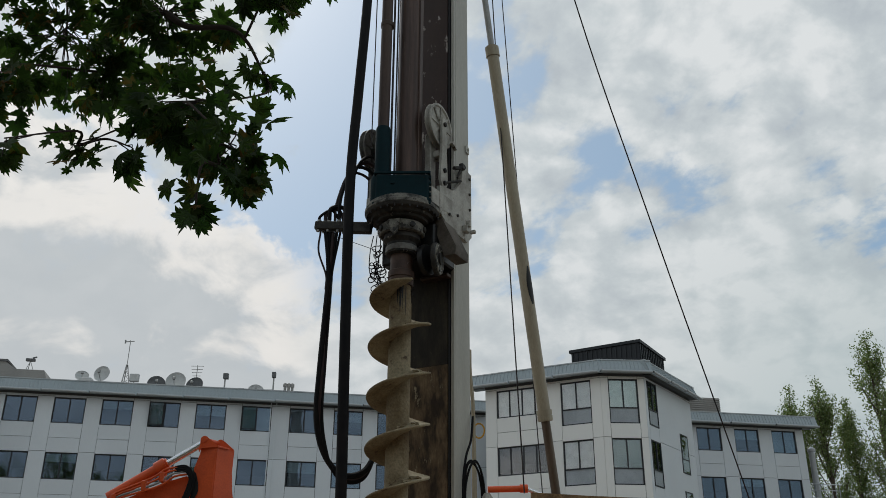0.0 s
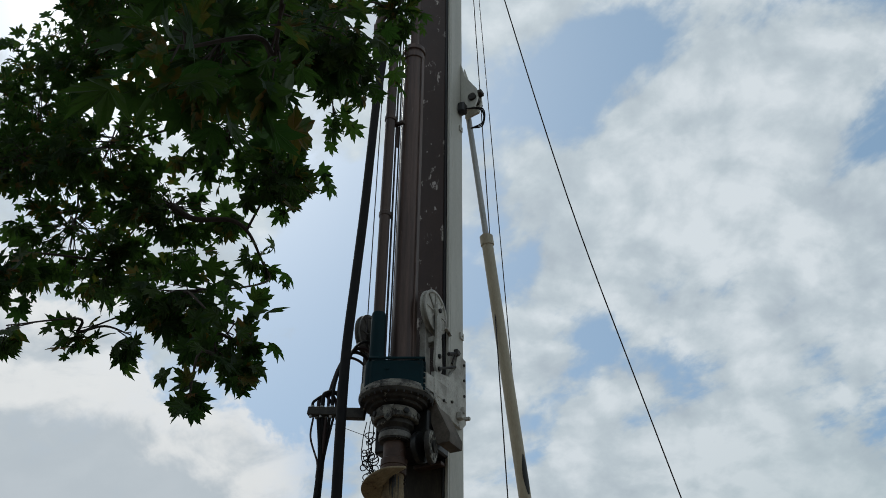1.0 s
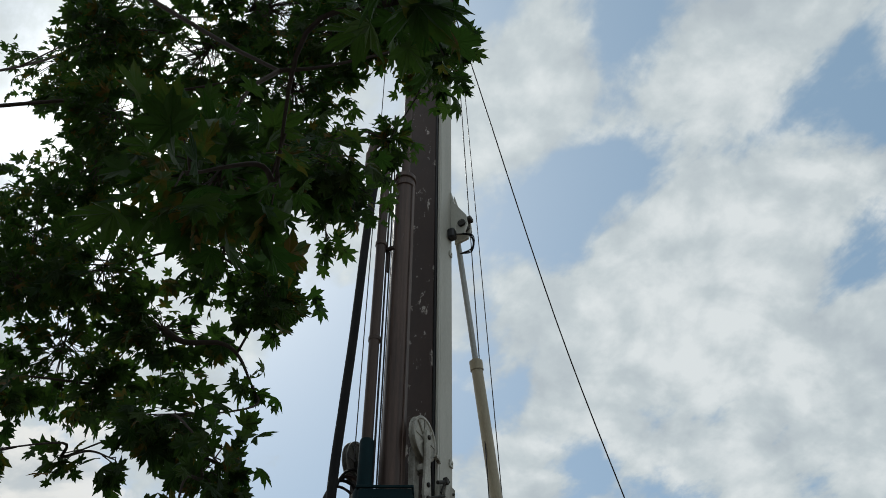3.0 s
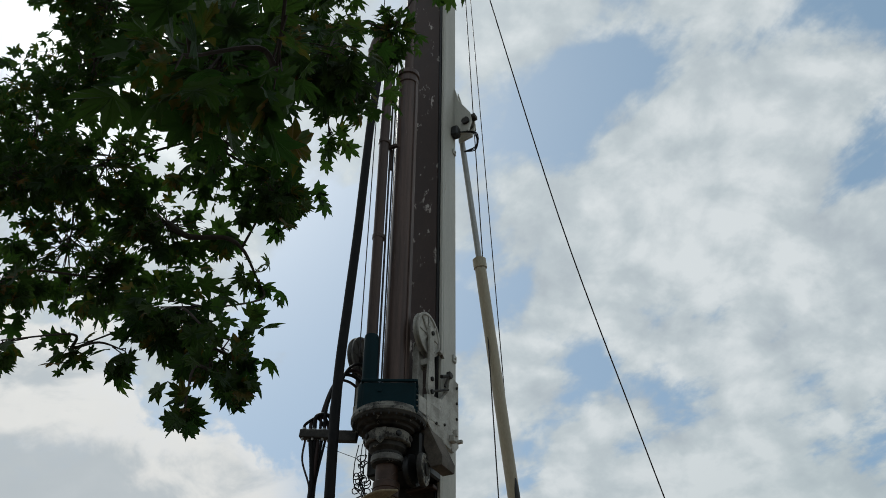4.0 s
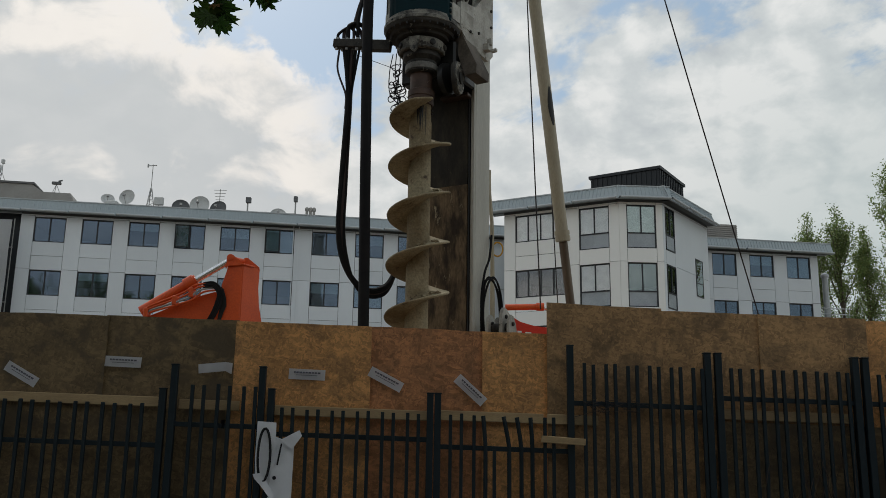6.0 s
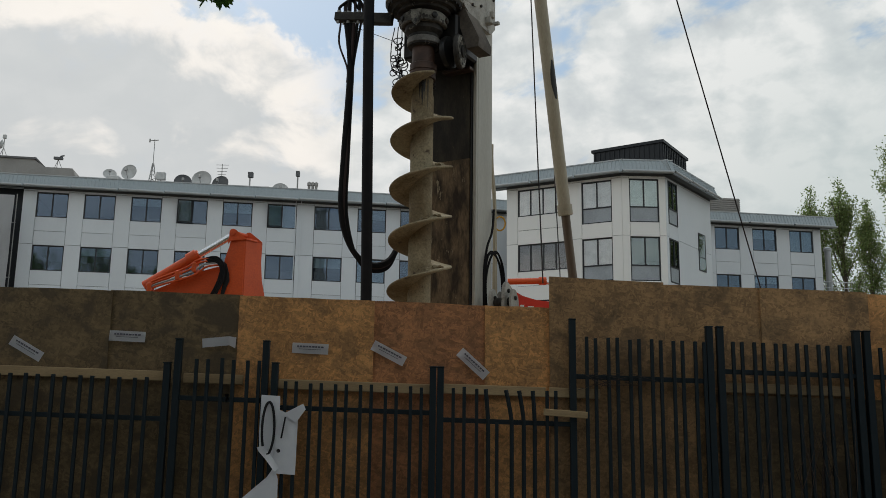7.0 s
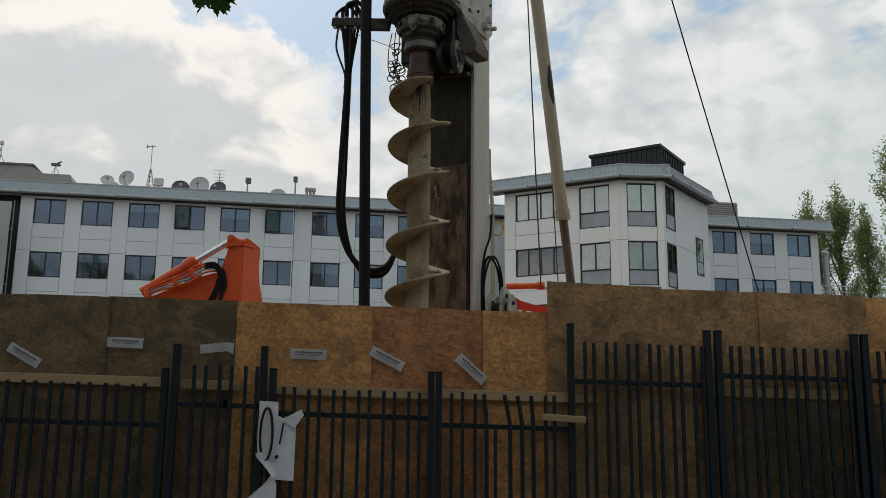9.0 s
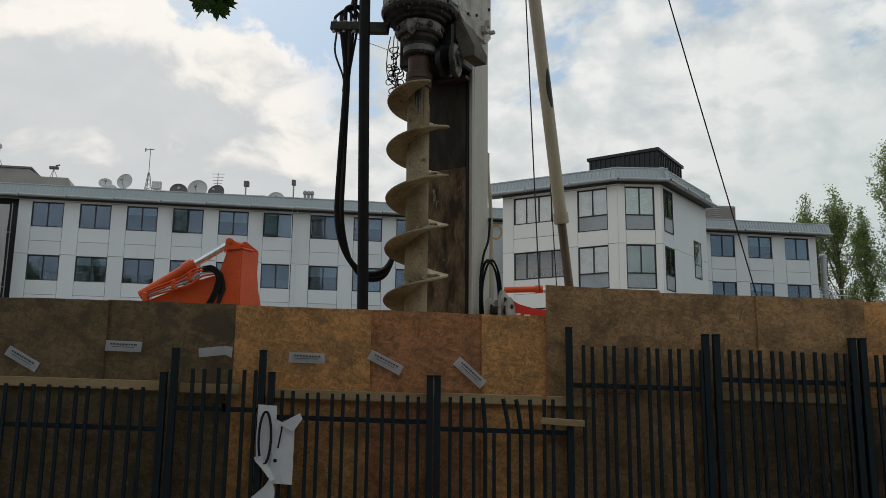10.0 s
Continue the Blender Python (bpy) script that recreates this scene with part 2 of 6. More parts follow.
def glass_mat(name, tint, gloss, sheen=(0.60, 0.75, 0.98)):
    """A window pane: a clear mirror-like reflection over a tinted view inside."""
    m = bpy.data.materials.new(name)
    m.use_nodes = True
    N = Nodes(m.node_tree)
    fres = N.add("ShaderNodeFresnel", {"IOR": 1.5}).outputs[0]
    co = N.add("ShaderNodeTexCoord").outputs["Object"]
    wave = N.add("ShaderNodeTexNoise", {0: co, "Scale": 0.9, "Detail": 1}).outputs[0]
    bump = N.add("ShaderNodeBump", {"Strength": 0.05, "Distance": 0.05, "Height": wave}).outputs[0]
    mirror = N.add("ShaderNodeBsdfGlossy", {0: (*sheen, 1), "Roughness": 0.02, "Normal": bump})
    clear = N.add("ShaderNodeBsdfTransparent", {0: (*tint, 1)})
    N.add("ShaderNodeOutputMaterial", {0: N.add("ShaderNodeMixShader", {0: N.math("ADD", fres, gloss, clamp=True), 1: clear.outputs[0], 2: mirror.outputs[0]}).outputs[0]})
    return m


M_GROUND = mat("trodden earth and gravel", (0.16, 0.13, 0.10), 0.9, second=(0.24, 0.21, 0.17), scale=0.6, fine_scale=18, grain=0.3, bump=0.4)
M_PAVE = mat("pale asphalt", (0.09, 0.09, 0.09), 0.85, second=(0.13, 0.125, 0.12), scale=1.0, fine_scale=60, grain=0.3, bump=0.2)
M_OSB = osb_mat("strand board", (0.50, 0.25, 0.09), 0.34)
M_OSB_BROWN = osb_mat("brown damp strand board", (0.39, 0.228, 0.102), 0.45)
M_OSB_DARK = osb_mat("weathered strand board", (0.165, 0.112, 0.054), 0.8)
M_OSB_RED = osb_mat("reddish strand board", (0.48, 0.21, 0.088), 0.3)
M_LATH = mat("raw pine lath", (0.46, 0.33, 0.18), 0.7, second=(0.32, 0.22, 0.12), scale=2, stretch=(1, 6, 8), fine_scale=30, bump=0.1, vary=0.15)
M_FENCE = mat("dark painted steel", (0.007, 0.017, 0.023), 0.6, second=(0.011, 0.021, 0.027), scale=5, fine_scale=60, grain=0.1, spots=(0.05, 0.03, 0.02), spot_at=0.7, spot_scale=9, bump=0.05)
M_PAPER = mat("white paper", (0.86, 0.87, 0.90), 0.8, second=(0.76, 0.77, 0.81), scale=4, grain=0.05, bump=0.05)
M_INK = mat("grey print", (0.16, 0.16, 0.2), 0.8, bump=0, grain=0.05)
M_BLACK_INK = mat("black marker", (0.01, 0.01, 0.012), 0.7, bump=0, grain=0.05)
M_MAST_WHITE = mat("cream rig paint", (0.43, 0.42, 0.37), 0.5, second=(0.33, 0.315, 0.27), scale=1.4, stretch=(2, 2, 0.35), fine_scale=25, grain=0.12, spots=(0.22, 0.14, 0.08), spot_at=0.66, spot_scale=4, bump=0.08)
M_PLATE = mat("scuffed white plate", (0.42, 0.405, 0.36), 0.6, second=(0.20, 0.185, 0.155), amount=0.8, scale=2.5, fine_scale=30, grain=0.2, spots=(0.10, 0.075, 0.05), spot_at=0.6, spot_scale=3.2, bump=0.12)
M_MAST_FRONT = mat("brown primer with flaking", (0.052, 0.032, 0.026), 0.6, second=(0.030, 0.020, 0.017), scale=1.2, stretch=(1, 1, 0.5), fine_scale=30, grain=0.15, spots=(0.42, 0.38, 0.34), spot_at=0.585, spot_scale=4.2, bump=0.15)
M_MAST_MUD = mat("mud caked steel", (0.185, 0.130, 0.075), 0.85, second=(0.040, 0.028, 0.018), amount=1.0, scale=3.0, stretch=(1.6, 1.6, 0.5), fine_scale=22, grain=0.35, spots=(0.32, 0.265, 0.17), spot_at=0.60, spot_scale=5, bump=0.6)
M_DARKPLATE = mat("black-brown greased plate", (0.022, 0.019, 0.015), 0.6, second=(0.05, 0.042, 0.028), amount=0.9, scale=2.4, stretch=(1.6, 1.6, 0.5), fine_scale=24, grain=0.3, spots=(0.11, 0.085, 0.05), spot_at=0.63, spot_scale=4, bump=0.3, spec=0.2)
M_KELLY = mat("brown worn drill tube", (0.095, 0.059, 0.046), 0.42, 0.2, second=(0.048, 0.031, 0.026), amount=0.9, scale=2.0, stretch=(5, 5, 0.22), fine_scale=30, grain=0.2, spots=(0.20, 0.17, 0.15), spot_at=0.64, spot_scale=3, bump=0.1)
# the guide shoe's shade is put into this grey-brown
M_SHOE = mat("grey-brown grimy casting", (0.13, 0.11, 0.09), 0.7, second=(0.06, 0.05, 0.04), amount=0.8, scale=3.0, fine_scale=30, grain=0.2, bump=0.15, spec=0.2)
M_GROOVE = mat("black greasy steel", (0.014, 0.014, 0.014), 0.4, scale=3, bump=0.1)
M_AUGER = mat("clay smeared auger steel", (0.31, 0.26, 0.165), 0.8, second=(0.16, 0.115, 0.06), amount=0.95, scale=1.7, fine_scale=30, grain=0.3, spots=(0.085, 0.06, 0.04), spot_at=0.605, spot_scale=3.4, bump=0.35)
M_RUST = mat("brown rusted tube", (0.068, 0.044, 0.034), 0.5, 0.3, second=(0.028, 0.02, 0.018), scale=1.6, stretch=(2, 2, 0.35), fine_scale=30, grain=0.2, spots=(0.17, 0.13, 0.10), spot_at=0.6, spot_scale=3, bump=0.12)
M_NECK = mat("red-brown worn steel", (0.085, 0.050, 0.036), 0.55, 0.2, second=(0.03, 0.022, 0.02), spots=(0.2, 0.16, 0.13), spot_at=0.63, spot_scale=5, scale=4, fine_scale=30, bump=0.15)
M_HEAD = mat("greasy grey steel", (0.05, 0.046, 0.040), 0.65, 0.0, second=(0.010, 0.010, 0.010), amount=0.9, scale=3.5, fine_scale=30, grain=0.25, spots=(0.24, 0.225, 0.19), spot_at=0.61, spot_scale=6, bump=0.25, spec=0.25)
M_GREEN = mat("dark petrol green paint", (0.005, 0.023, 0.029), 0.7, second=(0.004, 0.015, 0.019), scale=3, fine_scale=30, grain=0.12, spots=(0.02, 0.017, 0.014), spot_at=0.62, bump=0.08, spec=0.12)
M_RUBBER = mat("black rubber hose", (0.009, 0.009, 0.010), 0.65, second=(0.02, 0.018, 0.017), scale=3, fine_scale=50, grain=0.15, bump=0.1, spec=0.12)
M_HOSE_RED = mat("brown-black hydraulic hose", (0.030, 0.016, 0.015), 0.5, scale=4, bump=0.05)
M_ROPE = mat("steel wire rope", (0.035, 0.03, 0.03), 0.5, 0.4, scale=8, bump=0.1)
M_RAM = mat("cream ram barrel paint", (0.38, 0.335, 0.245), 0.45, second=(0.29, 0.25, 0.175), scale=1.4, stretch=(2, 2, 0.4), fine_scale=25, grain=0.12, spots=(0.10, 0.06, 0.03), spot_at=0.69, spot_scale=2.5, bump=0.06)
M_CHROME = mat("bright piston rod", (0.72, 0.72, 0.72), 0.25, 1.0, second=(0.6, 0.59, 0.58), scale=3, bump=0.03)
M_ROD = mat("brown stained rod", (0.15, 0.115, 0.085), 0.45, 0.5, second=(0.07, 0.05, 0.036), scale=2.5, stretch=(2, 2, 0.4), bump=0.06)
M_STEEL = mat("dull steel", (0.34, 0.34, 0.33), 0.5, 0.4, scale=3, bump=0.05)
M_ORANGE = mat("orange machine paint", (0.62, 0.085, 0.015), 0.42, second=(0.46, 0.06, 0.012), scale=1.5, fine_scale=25, grain=0.15, spots=(0.08, 0.03, 0.015), spot_at=0.68, spot_scale=2.6, bump=0.06)
M_RED = mat("red machine paint", (0.55, 0.03, 0.012), 0.42, second=(0.42, 0.025, 0.01), scale=1.5, fine_scale=25, grain=0.1, bump=0.05)
M_LETTER = mat("white decal", (0.7, 0.68, 0.62), 0.5, bump=0)
M_YELLOW = mat("yellow cable", (0.6, 0.33, 0.03), 0.5, bump=0)
M_GREY = mat("grey worn casting", (0.16, 0.155, 0.14), 0.6, second=(0.06, 0.055, 0.05), amount=0.9, scale=5, fine_scale=30, grain=0.25, spots=(0.34, 0.33, 0.30), spot_at=0.62, spot_scale=6, bump=0.25)
M_SCUFF = mat("white paint under black grease", (0.21, 0.20, 0.17), 0.6, second=(0.02, 0.02, 0.019), amount=1.0, scale=5.5, fine_scale=35, grain=0.3, spots=(0.03, 0.027, 0.024), spot_at=0.55, spot_scale=7, bump=0.25, spec=0.25)
M_DARKBODY = mat("dark machine underframe", (0.03, 0.03, 0.03), 0.6, scale=3, bump=0.1)
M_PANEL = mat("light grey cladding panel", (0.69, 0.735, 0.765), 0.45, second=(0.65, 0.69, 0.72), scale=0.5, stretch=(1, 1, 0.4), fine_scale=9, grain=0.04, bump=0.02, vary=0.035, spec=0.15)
M_PANEL_WARM = mat("off-white cladding panel", (0.82, 0.825, 0.795), 0.5, second=(0.82, 0.82, 0.785), scale=0.5, stretch=(1, 1, 0.4), fine_scale=9, grain=0.04, bump=0.02, vary=0.03, spec=0.12)
M_JOINT = mat("dark joint backing", (0.16, 0.17, 0.175), 0.8, scale=2, bump=0)
M_CORNICE = mat("ribbed grey metal fascia", (0.35, 0.40, 0.42), 0.5, 0.1, second=(0.30, 0.345, 0.36), scale=0.6, fine_scale=10, grain=0.08, bump=0.03)
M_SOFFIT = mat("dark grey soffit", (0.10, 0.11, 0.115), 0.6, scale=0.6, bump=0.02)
M_GUTTER = mat("light grey gutter", (0.46, 0.49, 0.50), 0.4, scale=0.8, bump=0.02)
M_FRAME = mat("dark aluminium window frame", (0.025, 0.028, 0.032), 0.4, scale=2, bump=0)
M_BLIND = mat("pale roller blind", (0.84, 0.84, 0.81), 0.8, scale=2, grain=0.05, bump=0.05, vary=0.1)
# near-black: the dimness of unlit rooms is put into the colour
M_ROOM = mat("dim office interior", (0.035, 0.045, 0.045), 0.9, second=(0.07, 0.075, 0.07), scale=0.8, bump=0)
M_ROOF = mat("grey roofing felt", (0.16, 0.16, 0.16), 0.9, scale=0.8, bump=0.05)
M_DARKCLAD = mat("dark ribbed cladding", (0.022, 0.026, 0.03), 0.5, 0.2, scale=0.8, bump=0.03)
M_CONC = mat("weathered concrete", (0.34, 0.33, 0.31), 0.85, second=(0.25, 0.24, 0.225), scale=0.8, fine_scale=14, grain=0.15, bump=0.1)
M_DISH = mat("white dish enamel", (0.55, 0.56, 0.55), 0.5, scale=2, bump=0.02)
M_DISH_GREY = mat("dark mesh dish", (0.13, 0.135, 0.14), 0.6, scale=2, bump=0.02)
M_TARP = mat("white scaffold sheeting", (0.62, 0.63, 0.64), 0.6, second=(0.50, 0.51, 0.53), scale=0.7, stretch=(1, 1, 0.5), bump=0.5)
M_BARK = mat("grey-brown plane bark", (0.10, 0.08, 0.06), 0.85, second=(0.18, 0.155, 0.12), scale=3, fine_scale=25, grain=0.2, bump=0.3)
M_TWIG = mat("dark brown twig", (0.07, 0.05, 0.04), 0.8, scale=6, bump=0.1)
M_LEAF = leaf_mat("plane tree leaf", (0.014, 0.032, 0.012), (0.058, 0.080, 0.020), (0.17, 0.075, 0.018))
M_POPLAR = leaf_mat("poplar leaf", (0.17, 0.22, 0.09), (0.30, 0.36, 0.15), (0.32, 0.28, 0.11))
M_GLASS = glass_mat("window glass", (0.58, 0.66, 0.68), 0.08)
M_GLASS_SILVER = glass_mat("silvered window glass", (0.85, 0.89, 0.88), 0.13, (0.80, 0.90, 0.92))
M_GLASS_PALE = glass_mat("clear window glass", (0.97, 0.98, 0.98), 0.05, (0.85, 0.90, 0.95))
M_FROST = mat("frosted pane", (0.36, 0.40, 0.43), 0.3, scale=1, bump=0)


# ---- mesh helpers ----
def part(name, bm, material, parent=None, label="", smooth=True, m=None):
    """Links a bmesh as one mesh object under a thing or part."""
    me = bpy.data.meshes.new(name)
    bm.normal_update()
    bm.to_mesh(me)
    bm.free()
    for one in material if isinstance(material, (list, tuple)) else (material,):
        me.materials.append(one)
    if smooth:
        me.polygons.foreach_set("use_smooth", [True] * len(me.polygons))
        me.set_sharp_from_angle(angle=radians(35))
    ob = new(name, me)
    ob.parent = parent
    if m is not None:
        ob.matrix_local = m
    if label:
        ob["label"] = label
    return ob


def again(ob, m, parent=None):
    """Another object on the same mesh."""
    o = new(ob.name.split(".")[0], ob.data)
    o.parent = parent or ob.parent
    o.matrix_local = m
    if ob.get("label"):
        o["label"] = ob["label"]
    return o


def thing(name, m, label, category, group="", kind=""):
    e = new(name)
    e.empty_display_size = 0.2
    e.matrix_world = m
    return tagged(e, label, category, group, kind)


def box(bm, x0, x1, y0, y1, z0, z1, bevel=0.0, m=None):
    r = bmesh.ops.create_cube(bm, size=1.0)
    vs = r["verts"]
    for v in vs:
        v.co = Vector(((x0 + x1) / 2 + v.co.x * (x1 - x0), (y0 + y1) / 2 + v.co.y * (y1 - y0), (z0 + z1) / 2 + v.co.z * (z1 - z0)))
        if m is not None:
            v.co = m @ v.co
    if bevel:
        es = list({e for v in vs for e in v.link_edges})
        bmesh.ops.bevel(bm, geom=es, offset=bevel, segments=1, affect="EDGES")
    return bm


def frame_at(d):
    d = Vector(d).normalized()
    a = d.cross(Vector((0, 0, 1))) if abs(d.z) < 0.95 else d.cross(Vector((0, 1, 0)))
    a.normalize()
    return a, d.cross(a).normalized()


def sweep(bm, pts, radii, seg=8, caps=True):
    """A tube through points with a radius at each."""
    pts = [Vector(p) for p in pts]
    if not isinstance(radii, (list, tuple)):
        radii = [radii] * len(pts)
    rings, a = [], None
    for i, p in enumerate(pts):
        d = (pts[min(i + 1, len(pts) - 1)] - pts[max(i - 1, 0)]).normalized()
        if a is None:
            a, b = frame_at(d)
        else:
            a = (a - d * a.dot(d)).normalized()
            b = d.cross(a)
        rings.append([bm.verts.new(p + radii[i] * (math.cos(k * math.tau / seg) * a + math.sin(k * math.tau / seg) * b)) for k in range(seg)])
    for r, s in zip(rings, rings[1:]):
        for k in range(seg):
            bm.faces.new((r[k], r[(k + 1) % seg], s[(k + 1) % seg], s[k]))
    if caps:
        bm.faces.new(rings[0][::-1])
        bm.faces.new(rings[-1])
    return bm


def spline(pts, n=8):
    """Points of a smooth curve through the given ones."""
    pts = [Vector(p) for p in pts]
    q = [pts[0] * 2 - pts[1], *pts, pts[-1] * 2 - pts[-2]]
    out = []
    for i in range(1, len(q) - 2):
        p0, p1, p2, p3 = q[i - 1 : i + 3]
        for k in range(n):
            t = k / n
            out.append(0.5 * (2 * p1 + (p2 - p0) * t + (2 * p0 - 5 * p1 + 4 * p2 - p3) * t * t + (3 * p1 - p0 - 3 * p2 + p3) * t ** 3))
    return out + [pts[-1]]


def lathe(bm, profile, seg=32, centre=(0, 0, 0), m=None):
    """Turns (radius, z) pairs round the z axis."""
    rings = []
    for r, z in profile:
        row = []
        for k in range(seg):
            p = Vector((centre[0] + r * math.cos(k * math.tau / seg), centre[1] + r * math.sin(k * math.tau / seg), centre[2] + z))
            row.append(bm.verts.new(m @ p if m is not None else p))
        rings.append(row)
    for r, s in zip(rings, rings[1:]):
        for k in range(seg):
            bm.faces.new((r[k], r[(k + 1) % seg], s[(k + 1) % seg], s[k]))
    bm.faces.new(rings[0][::-1])
    bm.faces.new(rings[-1])
    return bm


def prism(bm, outline, y0, y1, axis="y", m=None):
    """Extrudes an outline of two coordinates along the third axis."""
    def put(a, b, c):
        p = Vector((a, c, b)) if axis == "y" else Vector((c, a, b)) if axis == "x" else Vector((a, b, c))
        return bm.verts.new(m @ p if m is not None else p)
    f = [put(a, b, y0) for a, b in outline]
    g = [put(a, b, y1) for a, b in outline]
    bm.faces.new(f[::-1])
    bm.faces.new(g)
    for k in range(len(f)):
        bm.faces.new((f[k], f[(k + 1) % len(f)], g[(k + 1) % len(g)], g[k]))
    bmesh.ops.recalc_face_normals(bm, faces=bm.faces)
    return bm


B = bmesh.new

# ---- ground ----
bm = B()
box(bm, -2500, 2500, -2500, 2500, -0.5, 0.0)
ground = tagged(part("ground", bm, M_GROUND), "bare earth and gravel of a building site", "ground", kind="structure")
bm = B()
box(bm, -60, 60, -6, 8.2, 0.0, 0.06)
tagged(part("pavement", bm, M_PAVE), "grey asphalt pavement along the site fence", "pavement", kind="structure")

# ---- drilling rig ----
RIG = pose(0.23, 14.35, 0, 0, 0, -30)
RIG_INV = RIG.inverted()
rig = thing("drilling_rig", RIG, "tall cream and brown piling rig with a clay-covered auger", "drilling rig")


def loc(x, y, z):
    """A place of the world in the rig's own frame."""
    return RIG_INV @ Vector((x, y, z))


MAST_TOP = 24.0
bm = B()
box(bm, -0.5, 0.5, 0.03, 0.55, 0.3, MAST_TOP, 0.015)
mast = part("mast", bm, M_MAST_WHITE, rig, "cream box-section mast with weather streaks")
bm = B()
box(bm, -0.47, 0.36, -0.02, 0.03, 7.6, MAST_TOP, 0.006)
part("front_plate", bm, M_MAST_FRONT, mast, "dark brown front plate with flaked white paint")
bm = B()
box(bm, -0.47, 0.385, -0.033, 0.03, 5.75, 7.6, 0.006)
part("greased_plate", bm, M_DARKPLATE, mast, "black-brown plate below the drive head")
bm = B()
box(bm, -0.47, 0.385, -0.035, 0.03, 0.3, 5.75, 0.006)
part("mud_caked_plate", bm, M_MAST_MUD, mast, "front plate caked with dried mud")
bm = B()
box(bm, -0.455, -0.375, -0.06, -0.036, 0.3, 5.35, 0.004)
part("guide_rail", bm, M_GROOVE, mast, "black guide rail beside the auger")
bm = B()
box(bm, 0.362, 0.40, -0.005, 0.03, 0.3, MAST_TOP)
part("groove", bm, M_GROOVE, mast)
bm = B()
box(bm, 0.405, 0.43, -0.05, 0.03, 0.3, MAST_TOP, 0.004)
part("guide_rail", bm, M_GROOVE, mast, "dark greased guide rail")
bm = B()
box(bm, 0.44, 0.50, -0.03, 0.028, 0.3, MAST_TOP, 0.006)
part("edge_flange", bm, M_MAST_WHITE, mast)
bm = B()
box(bm, -0.53, -0.475, -0.05, 0.03, 0.3, MAST_TOP, 0.006)
part("guide_rail", bm, M_GROOVE, mast)
for z in (9.8, 14.9):
    bm = B()
    box(bm, 0.502, 0.53, 0.40, 0.52, z, z + 0.14, 0.006)
    lathe(bm, ((0.02, 0), (0.02, 0.02)), 6, (0, 0, 0), pose(0.53, 0.46, z + 0.07, 0, 90, 0))
    part("lug", bm, M_MAST_WHITE, mast)
bm = B()
box(bm, -0.6, 0.6, -0.9, 0.7, MAST_TOP, MAST_TOP + 0.5, 0.05)
part("mast_head", bm, M_MAST_WHITE, rig)
bm = B()
prism(bm, ((-0.6, 0.0), (0.6, 0.0), (0.45, 0.32), (-0.45, 0.32)), -0.5, 0.8)
part("mast_foot", bm, M_DARKBODY, rig)

# auger: stem, flight and neck, coaxial in front of the mast
AX, AY = 0.0, -0.9
bm = B()
lathe(bm, ((0.17, 0.6), (0.175, 0.7), (0.175, 6.55), (0.165, 6.6), (0.165, 6.88), (0.15, 6.9)), 28, (AX, AY, 0))
auger = part("auger", bm, M_AUGER, rig, "clay-smeared continuous flight auger")
PITCH, R_OUT, TOP_TURN = 0.785, 0.485, 6.965
bm = B()
n, turns = 40, 7.6
prev = None
for k in range(int(turns * n) + 1):
    a = radians(370) - k * math.tau / n
    z = TOP_TURN - k * PITCH / n
    wob = 1 + 0.012 * noise.noise(Vector((k * 0.2, 0, 0)))
    ramp_in = min(1.0, 0.35 + k / 14)
    c, s = math.cos(a), math.sin(a)
    th = 0.022
    ro = R_OUT * wob * ramp_in
    row = [bm.verts.new((AX + r * c, AY + r * s, z + dz)) for r, dz in ((0.15, th + 0.02), (ro, th * 0.7), (ro + 0.006, 0), (ro, -th * 0.7), (0.15, -th - 0.02))]
    if prev:
        for i in range(4):
            bm.faces.new((prev[i], prev[i + 1], row[i + 1], row[i]))
    prev = row
bmesh.ops.recalc_face_normals(bm, faces=bm.faces)
part("auger_flight", bm, M_AUGER, auger, "worn clay-coloured spiral flight")
# clay lumps left on the flight
lump_rng = random.Random(21)
for k in range(26):
    turn_no = 1 + lump_rng.randrange(5)
    a = radians(lump_rng.gauss(345, 22))
    z = TOP_TURN - (radians(370) - a) / math.tau * PITCH - turn_no * PITCH
    r = lump_rng.uniform(0.2, 0.42)
    size = lump_rng.uniform(0.03, 0.075)
    bm = B()
    bmesh.ops.create_icosphere(bm, subdivisions=2, radius=size)
    for v in bm.verts:
        v.co *= 1 + 0.5 * noise.noise(v.co * 30 + Vector((k, 0, 0)))
        v.co.z *= 0.6
        v.co += Vector((AX + r * math.cos(a), AY + r * math.sin(a), z + 0.03))
    part("clay_lump", bm, M_AUGER, auger)
for z, r in ((6.70, 0.02), (6.76, 0.02)):
    for a in (200, 250, 300, 20):
        bm = B()
        p = Vector((AX, AY, z)) + 0.16 * Vector((math.cos(radians(a)), math.sin(radians(a)), 0))
        sweep(bm, (p, p + 0.035 * Vector((math.cos(radians(a)), math.sin(radians(a)), 0))), r, 6)
        part("bolt", bm, M_GROOVE, auger)
